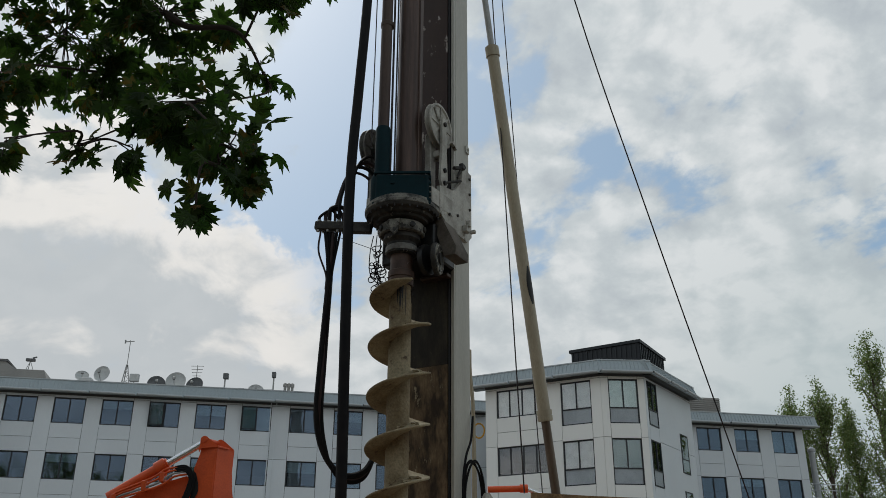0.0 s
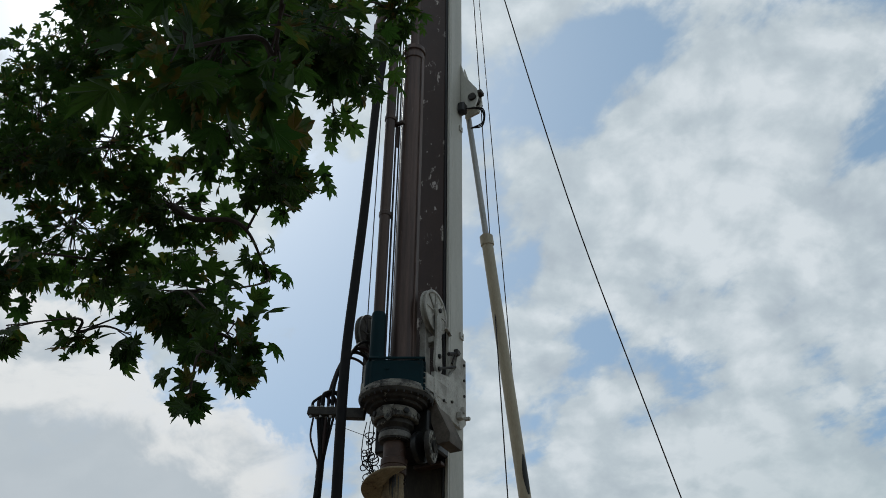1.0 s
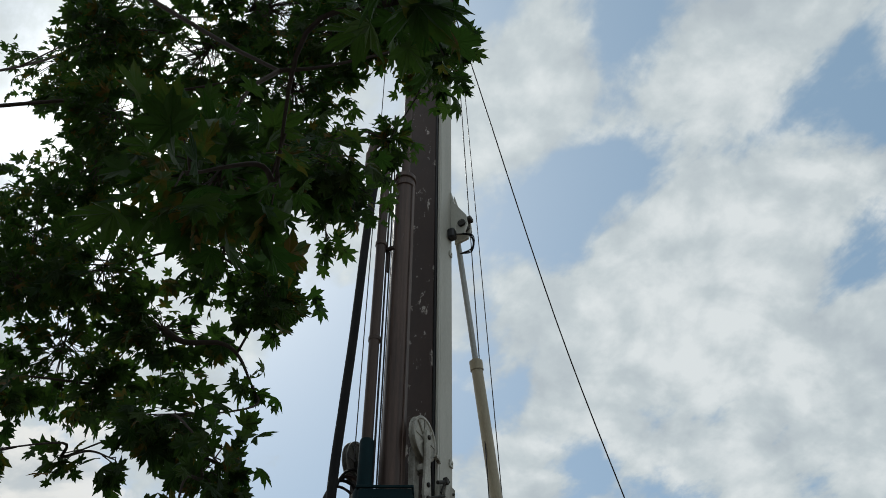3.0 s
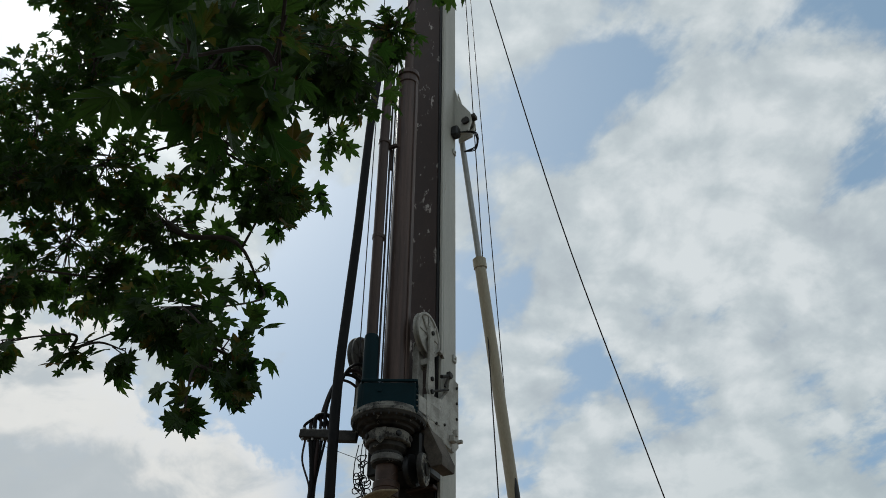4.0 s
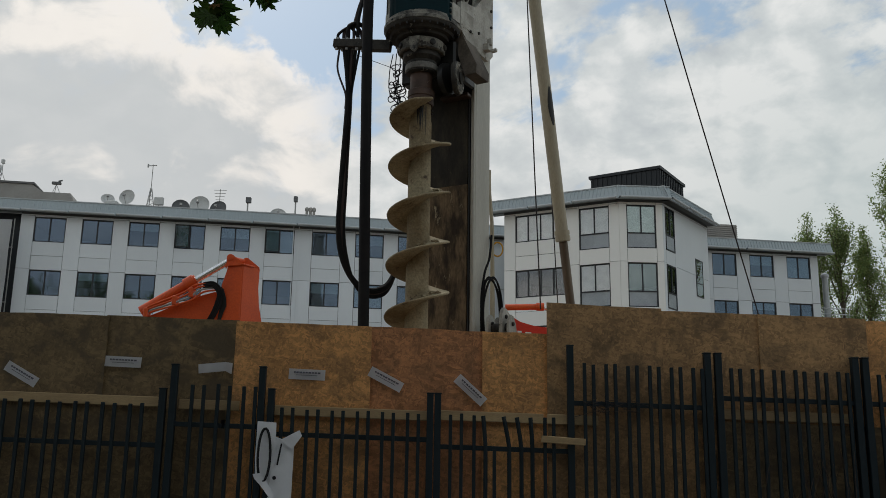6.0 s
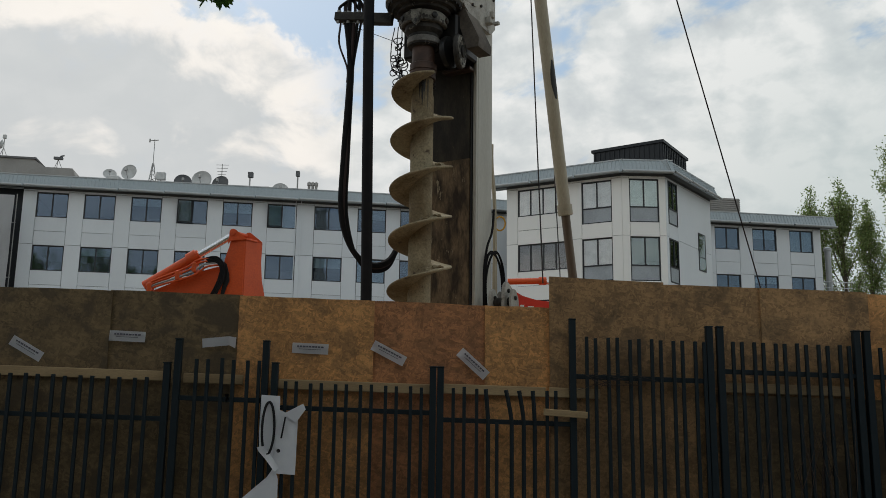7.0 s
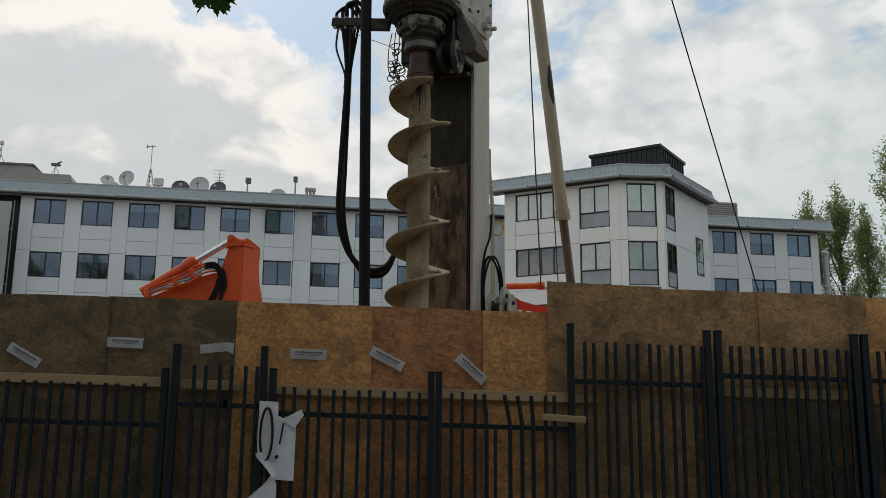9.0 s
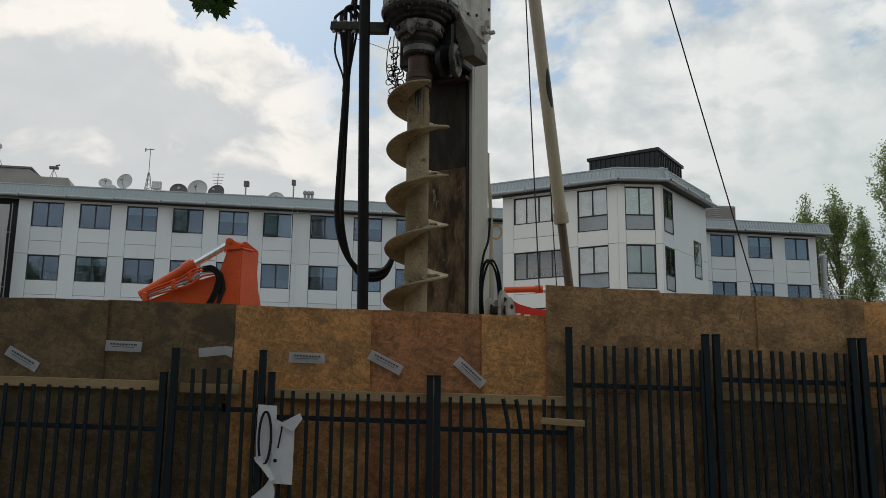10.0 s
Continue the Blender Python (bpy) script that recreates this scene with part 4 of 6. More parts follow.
# cables on the side of the mast
bm = B()
for k in range(5):
    d, e = 0.02 * k, 0.03 * (k % 3)
    sweep(bm, spline((loc(0.80 + d, 14.25, 2.9), loc(0.785 + d * 0.5, 14.22, 3.7), loc(0.82 + d, 14.25, 4.1 + e), loc(0.93 + d, 14.32, 4.26 - e), loc(1.05 + d * 0.7, 14.4, 4.05 - e), loc(1.10 + d * 0.6, 14.45, 3.6), loc(1.08 + d, 14.5, 2.9)), 6), 0.015, 6)
sweep(bm, spline((loc(0.97, 14.55, 5.0), loc(0.93, 14.42, 4.6), loc(0.84, 14.28, 4.3), loc(0.79, 14.22, 3.8), loc(0.83, 14.25, 3.0)), 6), 0.02, 6)
part("cable_loop", bm, M_RUBBER, rig, "loops of black cable on the mast side")
bm = B()
sweep(bm, spline((loc(0.945, 14.82, 6.2), loc(0.95, 14.82, 5.8), loc(1.0, 14.8, 5.0), loc(0.99, 14.8, 3.0)), 5), 0.034, 7)
sweep(bm, spline((loc(0.96, 14.85, 5.9), loc(1.02, 14.9, 5.0), loc(1.04, 14.95, 4.0), loc(1.04, 14.95, 3.0)), 5), 0.014, 6)
part("cable_run", bm, M_RAM, rig, "tan cables running down the mast")
bm = B()
q = Matrix.Translation(loc(1.10, 15.0, 4.87)) @ pose(0, 0, 0, 90, 0, 20)
ring = [q @ Vector((0.09 * math.cos(k * math.tau / 20), 0.12 * math.sin(k * math.tau / 20), 0)) for k in range(21)]
sweep(bm, ring, 0.014, 6, False)
part("cable_ring", bm, M_YELLOW, rig, "coiled yellow cable")
bm = B()
box(bm, 0.76, 1.0, 0.25, 0.5, 3.0, 3.5, 0.05)
sweep(bm, ((0.70, 0.20, 3.40), (1.02, 0.20, 3.40)), 0.09, 16)
winch = part("winch_bracket", bm, M_HEAD, rig, "dark greasy winch block")
for x, w, top in ((0.70, 0.045, 3.62), (0.93, 0.05, 3.72), (1.06, 0.035, 3.60)):
    bm = B()
    out = [(0.02, 2.9), (0.02, top - 0.16), (0.05, top - 0.06), (0.12, top), (0.20, top - 0.02), (0.28, top - 0.12), (0.33, top - 0.3), (0.33, 2.9)]
    prism(bm, out, x, x + w, "x")
    cheek = part("cheek_plate", bm, M_PLATE, winch, "chipped pale cheek plate")
    for y, z in ((0.08, 3.2), (0.16, top - 0.14), (0.26, 3.25)):
        bm = B()
        lathe(bm, ((0.035, 0), (0.035, 0.02), (0.02, 0.03)), 8, (0, 0, 0), pose(x + w, y, z, 0, 90, 0))
        part("bolt", bm, M_HEAD, cheek)
bm = B()
sweep(bm, (loc(1.24, 14.9, 3.3), loc(1.28, 14.9, 3.72)), 0.055, 12)
sweep(bm, (loc(1.26, 14.9, 3.5), loc(1.265, 14.9, 3.58)), 0.075, 12)
part("roller", bm, M_GREY, rig)
# carrier behind the fence
bm = B()
box(bm, -1.3, 1.5, 0.9, 6.0, 0.9, 2.35, 0.12)
body = part("carrier_body", bm, M_RAM, rig, "cream rig carrier body")
for x in (-1.75, 1.45):
    bm = B()
    out = [(2.9 + 2.6 * (1 if k < 8 else -1) + 0.45 * math.sin(k * math.tau / 16 if k < 8 else k * math.tau / 16), 0.47 + 0.45 * math.cos(k * math.tau / 16)) for k in range(16)]
    prism(bm, out, x - 0.3, x + 0.3, "x")
    part("crawler_track", bm, M_DARKBODY, rig)
bm = B()
box(bm, -1.3, 1.2, 1.5, 4.6, 0.35, 0.95, 0.05)
part("undercarriage", bm, M_DARKBODY, rig)
bm = B()
box(bm, -0.35, 0.35, 0.5, 1.2, 0.9, 1.9, 0.05)
part("mast_joint", bm, M_DARKBODY, rig)
bm = B()
prism(bm, ((0.3, 2.3), (1.6, 2.3), (1.5, 3.2), (0.9, 3.2)), 2.9, 3.3)
part("ram_mount", bm, M_DARKBODY, rig)

# long stay cable
bm = B()
way_points = spline((Vector((1.05, 14.1, 23.5)), Vector((1.712, 14.8, 21.27)), Vector((3.55, 16.8, 15.14)), Vector((5.35, 18.8, 10.70)), Vector((7.85, 21.5, 4.75)), Vector((9.75, 23.55, 0.0))), 6)
sweep(bm, way_points, 0.017, 6)
tagged(part("stay_cable", bm, M_ROPE), "black steel stay cable slanting to the ground", "cable")

# ---- excavators behind the fence ----
ex = thing("excavator", pose(-9.2, 20.6, 0, 0, 0, 0), "orange excavator with its arm bent above the fence", "excavator")
EXI = Matrix.Translation((9.2, -20.6, 0))


def exl(x, y, z):
    return EXI @ Vector((x, y, z))


bm = B()
prism(bm, ((1.5, 1.5), (2.4, 3.5), (3.05, 4.33), (3.96, 4.74), (4.42, 4.88), (4.60, 4.80), (4.62, 4.1), (3.6, 3.6), (3.0, 2.8), (2.2, 1.4)), -0.72, -0.35)
boom = part("boom", bm, M_ORANGE, ex, "orange box-section boom")
# stick: four edges lofted down from the ears, flaring towards the joint
bm = B()
levels = []
for z, left, right in ((5.47, 4.67, 5.33), (5.34, 4.655, 5.325), (5.02, 4.56, 5.32), (4.62, 4.60, 5.36), (4.26, 4.52, 5.44), (2.6, 4.70, 5.5), (1.2, 4.85, 5.3)):
    levels.append([bm.verts.new(p) for p in ((left, -0.80, z), (5.03, -0.86, z), (right, -0.40, z + 0.0), (left + 0.25, -0.36, z))])
for r, q in zip(levels, levels[1:]):
    for i in range(4):
        bm.faces.new((r[i], r[(i + 1) % 4], q[(i + 1) % 4], q[i]))
bm.faces.new(levels[0])
bm.faces.new(levels[-1][::-1])
bmesh.ops.recalc_face_normals(bm, faces=bm.faces)
bmesh.ops.bevel(bm, geom=[e for e in bm.edges if abs(e.verts[0].co.z - e.verts[1].co.z) > 0.05], offset=0.02, segments=2, affect="EDGES")
stick = part("stick", bm, M_ORANGE, ex, "orange excavator stick with worn edges")
for dx, y0 in ((0.0, -0.85), (0.27, -0.46)):
    bm = B()
    ear = [(4.66 + dx, 5.44), (4.66 + dx, 5.60)] + [(4.74 + dx + 0.085 * math.cos(a), 5.63 + 0.085 * math.sin(a)) for a in (2.7, 2.1, 1.5, 0.9)] + [(5.04 + dx, 5.50), (5.04 + dx, 5.44)]
    prism(bm, ear, y0, y0 + 0.06)
    part("ear", bm, M_ORANGE, stick)
bm = B()
prism(bm, ((4.64, 5.46), (4.665, 5.475), (5.06, 5.515), (5.06, 5.485), (5.0, 5.47), (4.70, 5.44), (4.66, 5.36)), -0.885, -0.86)
part("weld_rim", bm, M_ORANGE, stick)
bm = B()
box(bm, 5.02, 5.37, -0.03, 0.03, 5.46, 5.50, 0.008, pose(0, 0, 0) @ Matrix.Translation((5.03, -0.86, 0)) @ pose(0, 0, 0, 0, 0, 55) @ Matrix.Translation((-5.03, 0, 0)))
part("weld_rim", bm, M_ORANGE, stick)
bm = B()
sweep(bm, ((4.74, -0.88, 5.63), (4.74, -0.74, 5.63), (4.99, -0.36, 5.63)), 0.06, 16)
part("pin", bm, M_ORANGE, stick)
bm = B()
prism(bm, ((4.58, 4.98), (4.64, 4.92), (4.70, 4.72), (4.72, 4.55), (4.66, 4.4), (4.62, 4.25), (4.54, 4.25), (4.58, 4.5), (4.60, 4.7)), -0.845, -0.83)
part("grease_stain", bm, M_GROOVE, stick, "black grease on the joint")
C0, C1 = exl(-6.38, 19.95, 4.42), exl(-4.48, 19.95, 5.62)
bm = B()
sweep(bm, (C0, C0 + (C1 - C0) * 0.02, C0 + (C1 - C0) * 0.56), 0.125, 18)
cyl = part("arm_cylinder", bm, M_ORANGE, ex, "orange hydraulic cylinder")
bm = B()
sweep(bm, (C0 + (C1 - C0) * 0.49, C0 + (C1 - C0) * 0.59), 0.165, 18)
sweep(bm, (C0 + (C1 - C0) * 0.585, C0 + (C1 - C0) * 0.61), 0.13, 18)
part("collar", bm, M_ORANGE, cyl)
bm = B()
sweep(bm, (C0 + (C1 - C0) * 0.56, C1), 0.072, 14)
part("piston_rod", bm, M_CHROME, cyl, "bright chrome piston rod")
for k in range(4):
    bm = B()
    d = 0.055 * k
    sweep(bm, spline((exl(-6.3 + d, 19.72, 4.36), exl(-6.15 + d, 19.70, 4.50 - d * 0.5), exl(-5.45 + d, 19.68, 4.80 - d), exl(-5.2 + d, 19.7, 4.98 - d), exl(-4.98 + d * 0.5, 19.7, 5.03 - d), exl(-4.75 + d * 0.4, 19.72, 5.06 - d)), 6), 0.024, 8)
    part("pipe", bm, M_ORANGE if k != 2 else M_STEEL, boom)
for k in range(4):
    bm = B()
    d = 0.035 * k
    sweep(bm, spline((exl(-5.0, 19.70, 5.04 - d), exl(-4.78, 19.68, 5.06 - d), exl(-4.62 - d * 0.5, 19.68, 4.92 - d), exl(-4.58 - d, 19.68, 4.66), exl(-4.66 - d, 19.68, 4.4), exl(-4.82 - d, 19.70, 4.1)), 6), 0.022, 7)
    part("hose", bm, M_RUBBER, boom)
for x, z in ((-6.2, 4.40), (-5.6, 4.68), (-5.25, 4.86)):
    bm = B()
    box(bm, x + 9.2 - 0.05, x + 9.2 + 0.05, -0.95, -0.70, z - 0.14, z + 0.07, 0.015)
    part("pipe_clamp", bm, M_ORANGE, boom)
bm = B()
box(bm, -1.3, 1.9, -1.2, 1.3, 0.95, 2.3, 0.15)
part("engine_body", bm, M_ORANGE, ex)
bm = B()
prism(bm, ((0.6, 2.3), (1.9, 2.3), (1.75, 3.2), (0.7, 3.2)), 0.2, 1.2)
part("cab", bm, M_DARKBODY, ex)
for y in (-1.2, 1.2):
    bm = B()
    prism(bm, [(1.5 * (1 if k < 8 else -1) + 0.45 * math.sin(k * math.tau / 16), 0.46 + 0.45 * math.cos(k * math.tau / 16)) for k in range(16)], y - 0.28, y + 0.28)
    part("crawler_track", bm, M_DARKBODY, ex)
bm = B()
box(bm, -1.1, 1.1, -0.95, 0.95, 0.35, 0.97, 0.05)
part("undercarriage", bm, M_DARKBODY, ex)

ex2 = thing("excavator", pose(4.6, 22.4, 0), "red-orange excavator boom lying low behind the fence", "excavator")
bm = B()
prism(bm, ((-2.75, 4.2), (-2.62, 4.70), (-2.45, 4.60), (-2.1, 4.50), (-1.2, 4.42), (0.2, 3.0), (0.6, 1.8), (0.0, 1.8), (-1.2, 3.6), (-2.4, 3.8)), -0.62, -0.22)
boom2 = part("boom", bm, M_RED, ex2, "red boom with worn white lettering")
for k, w in enumerate((0.10, 0.14, 0.13, 0.14, 0.04)):
    bm = B()
    x = -2.52 + 0.19 * k
    box(bm, x, x + w, -0.625, -0.62, 4.24 - 0.03 * k, 4.38 - 0.03 * k)
    part("lettering_bar", bm, M_LETTER, boom2)
bm = B()
sweep(bm, ((-2.8, -0.45, 4.97), (-1.95, -0.45, 5.0)), 0.075, 16)
cyl2 = part("arm_cylinder", bm, M_ORANGE, ex2, "orange hydraulic cylinder")
bm = B()
sweep(bm, ((-2.04, -0.45, 5.0), (-1.86, -0.45, 5.0)), 0.098, 16)
part("collar", bm, M_ORANGE, cyl2)
bm = B()
sweep(bm, ((-1.9, -0.45, 5.0), (-0.8, -0.45, 4.6), (-0.4, -0.45, 3.6)), 0.05, 12)
part("piston_rod", bm, M_CHROME, cyl2)
bm = B()
prism(bm, ((-3.12, 4.58), (-3.02, 4.70), (-2.84, 4.70), (-2.80, 3.9), (-3.14, 3.9)), -0.60, -0.2)
part("link_block", bm, M_GREY, ex2, "grey worn link casting")
for y in (-0.70, -0.30):
    bm = B()
    prism(bm, ((-2.88, 4.66), (-2.84, 4.84), (-2.78, 4.86), (-2.70, 4.74), (-2.62, 4.5), (-2.62, 3.9), (-2.88, 3.9)), y, y + 0.06)
    plate = part("link_plate", bm, M_PLATE, ex2, "scuffed pale link plate")
    for z, r in ((4.62, 0.07), (4.36, 0.09)):
        bm = B()
        lathe(bm, ((r, 0.0), (r, 0.05), (r * 0.6, 0.06), (r * 0.3, 0.05)), 14, (0, 0, 0), pose(-2.76, y, z, 90, 0, 0))
        part("pin", bm, M_HEAD, plate)
bm = B()
box(bm, -0.6, 2.6, -1.2, 1.3, 0.95, 2.3, 0.15)
part("engine_body", bm, M_RED, ex2)
for y in (-1.2, 1.2):
    bm = B()
    prism(bm, [(1.0 + 1.5 * (1 if k < 8 else -1) + 0.45 * math.sin(k * math.tau / 16), 0.46 + 0.45 * math.cos(k * math.tau / 16)) for k in range(16)], y - 0.28, y + 0.28)
    part("crawler_track", bm, M_DARKBODY, ex2)
bm = B()
box(bm, 0.0, 2.0, -0.95, 0.95, 0.35, 0.97, 0.05)
part("undercarriage", bm, M_DARKBODY, ex2)

# ---- office buildings ----
STOREY, HEAD = 3.2, 14.75
EAVE, TOPZ = 15.02, 15.70


def window_mesh(w, h, mullions, transom):
    """Frame mesh and pane mesh of a window whose lower left corner is the origin; outside is -y."""
    t = 0.06
    bars_x = [(0, t), *((w * k - 0.035, w * k + 0.035) for k in mullions), (w - t, w)]
    bars_z = [(0, t), *([(transom - 0.03, transom + 0.03)] if transom else []), (h - t, h)]
    xs, zs = sorted(v for b in bars_x for v in b), sorted(v for b in bars_z for v in b)

    def solid(x, z):
        upright = any(a < x < b for a, b in bars_x) and (z > (transom or 0) or x < t or x > w - t)
        return upright or any(a < z < b for a, b in bars_z)

    return lattice(xs, zs, solid, 0.0, 0.09)


def lattice(xs, zs, solid, y0, y1):
    """One connected plate in the xz plane with holes where solid() is false."""
    bm = B()
    at = {}

    def v(i, j, y):
        key = (i, j, y)
        if key not in at:
            at[key] = bm.verts.new((xs[i], y, zs[j]))
        return at[key]

    nx, nz = len(xs) - 1, len(zs) - 1
    full = [[solid((xs[i] + xs[i + 1]) / 2, (zs[j] + zs[j + 1]) / 2) for j in range(nz)] for i in range(nx)]
    for i in range(nx):
        for j in range(nz):
            if not full[i][j]:
                continue
            bm.faces.new((v(i, j, y0), v(i + 1, j, y0), v(i + 1, j + 1, y0), v(i, j + 1, y0)))
            bm.faces.new((v(i, j + 1, y1), v(i + 1, j + 1, y1), v(i + 1, j, y1), v(i, j, y1)))
            for di, dj, a, b in ((-1, 0, (i, j), (i, j + 1)), (1, 0, (i + 1, j + 1), (i + 1, j)), (0, -1, (i + 1, j), (i, j)), (0, 1, (i, j + 1), (i + 1, j + 1))):
                p, q = i + di, j + dj
                if not (0 <= p < nx and 0 <= q < nz and full[p][q]):
                    bm.faces.new((v(*a, y0), v(*b, y0), v(*b, y1), v(*a, y1)))
    return bm


def facade(building, m, length, windows, rows, panel_material, base=0.0, seams=True, glass=None, inset=0.08):
    """A storeyed wall along x from the origin, outside at -y. windows: (x, width, height, sill drop, mullions, transom) on every row."""
    # backing wall with openings through it
    cuts = sorted({0.0, length, *(v for x, w, *_ in windows for v in (round(x, 3), round(x + w, 3)))})
    levels = sorted({base, EAVE + 0.02, *(round(HEAD - r * STOREY - d, 3) for r in range(rows) for win in windows for d in (0.0, win[2]))})

    def solid(x, z):
        return not any(win[0] < x < win[0] + win[1] and HEAD - r * STOREY - win[2] < z < HEAD - r * STOREY for win in windows for r in range(rows))

    part("wall", lattice(cuts, levels, solid, 0.06, 0.30), M_JOINT, building, m=m, smooth=False)
    # cladding panels, proud of the joints
    made = {}

    def panel(x0, x1, z0, z1):
        key = (round(x1 - x0, 2), round(z1 - z0, 2))
        if key not in made:
            bm = B()
            box(bm, 0.012, key[0] - 0.012, 0.0, 0.058, 0.012, key[1] - 0.012)
            made[key] = part("panel", bm, panel_material, building, smooth=False, m=m @ pose(x0, 0, z0))
        else:
            again(made[key], m @ pose(x0, 0, z0))

    for c0, c1 in zip(cuts, cuts[1:]):
        mid = (c0 + c1) / 2
        inside = [win for win in windows if win[0] < mid < win[0] + win[1]]
        for r in range(rows):
            top = HEAD - r * STOREY
            if inside:
                h = inside[0][2]
                low = HEAD - (r + 1) * STOREY
                z1 = top - h
                if seams and z1 - low > 1.2:
                    panel(c0, c1, low, (low + z1) / 2)
                    panel(c0, c1, (low + z1) / 2, z1)
                else:
                    panel(c0, c1, low, z1)
            else:
                panel(c0, c1, HEAD - (r + 1) * STOREY + 0.06 * (r < rows - 1), top + 0.06)
        panel(c0, c1, HEAD + (0 if inside else 0.06), EAVE)
    # windows
    shared = {}
    for x, w, h, blind, mullions, transom in windows:
        for r in range(rows):
            z = HEAD - r * STOREY - h
            key = (w, h, tuple(mullions), transom)
            at = m @ pose(x, inset, z)
            if key not in shared:
                f = part("window", window_mesh(w, h, mullions, transom), M_FRAME, building, smooth=False, m=at)
                edges = [0.0, *mullions, 1.0]
                panes = []
                for a, b in zip(edges, edges[1:]):
                    bm = B()
                    box(bm, w * a + 0.04, w * b - 0.04, 0.04, 0.05, (transom or 0) + 0.04, h - 0.04)
                    panes.append(part("pane", bm, glass or M_GLASS, f, smooth=False))
                if transom:
                    bm = B()
                    box(bm, 0.04, w - 0.04, 0.04, 0.05, 0.04, transom - 0.02)
                    panes.append(part("pane", bm, M_FROST, f, "frosted lower pane", smooth=False))
                for p in panes:
                    p.visible_shadow = False
                shared[key] = (f, panes)
                frame_ob = f
            else:
                f0, panes = shared[key]
                frame_ob = again(f0, at)
                for p in panes:
                    o = new("pane", p.data)
                    o.parent, o.visible_shadow = frame_ob, False
                    if p.get("label"):
                        o["label"] = p["label"]
            lower = (blind + 0.37 * r) % 1.0
            drop = (0.0, 0.45, 0.0, 1.0, 0.35, 0.0)[int(lower * 5.99)] if blind < 1 else 0.96
            if drop:
                bm = B()
                z0 = h - drop * (h - (transom or 0.0))
                box(bm, 0.05, w - 0.05, 0.056, 0.062, z0, h - 0.05)
                part("blind", bm, M_BLIND, frame_ob, "pale roller blind", smooth=False)


def eave(building, m, length, gutters=3.0, ends=(0.0, 0.0)):
    """Ribbed fascia leaning back over a dark soffit, with a run of gutter tubes in front."""
    a, b = -ends[0], length + ends[1]
    bm = B()
    prism(bm, ((-0.50, EAVE - 0.10), (-0.55, EAVE - 0.06), (-0.24, TOPZ), (0.6, TOPZ), (0.6, EAVE + 0.02), (-0.45, EAVE + 0.02)), 0, b - a, "x", pose(a, 0, 0))
    part("fascia", bm, M_CORNICE, building, "ribbed grey metal fascia", smooth=False, m=m)
    bm = B()
    lean = math.degrees(math.atan2(0.31, TOPZ - EAVE + 0.06))
    for k in range(int((b - a) / 0.22)):
        box(bm, 0, 0.06, -0.03, 0.03, 0.02, 0.78, 0, pose(a + k * 0.22, -0.55, EAVE - 0.06, -lean, 0, 0))
    o = part("fascia_rib", bm, M_CORNICE, building, smooth=False, m=m)
    o["kind"] = "stuff"
    bm = B()
    box(bm, a, b, -0.28, 0.6, TOPZ, TOPZ + 0.06)
    part("coping", bm, M_GUTTER, building, smooth=False, m=m)
    bm = B()
    box(bm, a, b, -0.49, -0.004, EAVE - 0.02, EAVE + 0.016)
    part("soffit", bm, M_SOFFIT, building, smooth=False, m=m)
    bm = B()
    box(bm, max(a, 0), min(b, length), -0.02, 0.0, EAVE - 0.13, EAVE - 0.02)
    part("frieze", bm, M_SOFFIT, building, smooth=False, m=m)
    n = max(1, round((b - a) / gutters))
    step = (b - a) / n
    for k in range(n):
        bm = B()
        sweep(bm, ((a + k * step + 0.08, -0.70, EAVE - 0.01), (a + (k + 1) * step - 0.04, -0.70, EAVE - 0.04)), 0.07, 8)
        g = part("gutter_tube", bm, M_GUTTER, building, m=m)
        bm = B()
        box(bm, a + (k + 0.02) * step, a + (k + 0.02) * step + 0.05, -0.76, -0.54, EAVE - 0.06, EAVE + 0.02)
        part("bracket", bm, M_SOFFIT, building, smooth=False, m=m)


def rooms(building, m, length, depth, rows):
    """Floors, roof and back walls that close the storeys behind the glass."""
    bm = B()
    for r in range(rows + 1):
        z = HEAD + 0.42 - r * STOREY
        box(bm, 0.02, length - 0.02, 0.31, depth, z - 0.3, z)
    box(bm, 0.02, length - 0.02, depth - 0.2, depth, 0, EAVE)
    box(bm, 0.02, 0.2, 0.31, depth, 0, EAVE)
    box(bm, length - 0.2, length - 0.02, 0.31, depth, 0, EAVE)
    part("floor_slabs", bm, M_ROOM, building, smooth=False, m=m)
    bm = B()
    box(bm, 0, length, 0.5, depth + 0.3, EAVE + 0.03, TOPZ - 0.1)
    part("roof", bm, M_ROOF, building, smooth=False, m=m)


# long left wing
YAW_L = math.degrees(math.atan2(0.154, 0.988))
wing = thing("office_building", pose(-24.45, 52.60, 0, 0, 0, YAW_L), "long light-grey panel-clad office wing with dark windows", "building")
ME = Matrix.Identity(4)
LEN_L = 29.5
wins = []
for k in range(11):
    x = 0.78 + 2.695 * k + (0.18 if k >= 6 else 0)
    if x + 1.8 < LEN_L:
        wins.append((x, 1.78, 1.5, (0.13 + 0.29 * k) % 0.99, (0.5,), 0))
facade(wing, ME, LEN_L, wins, 5, M_PANEL)
eave(wing, ME, LEN_L, 2.7, (2.6, 0.0))
rooms(wing, ME, LEN_L, 7.0, 5)
bm = B()
box(bm, 15.95, 16.0, -0.06, -0.002, 0, EAVE)
box(bm, 16.28, 16.33, -0.06, -0.002, 0, EAVE)
part("downpipe", bm, M_PANEL, wing, smooth=False)
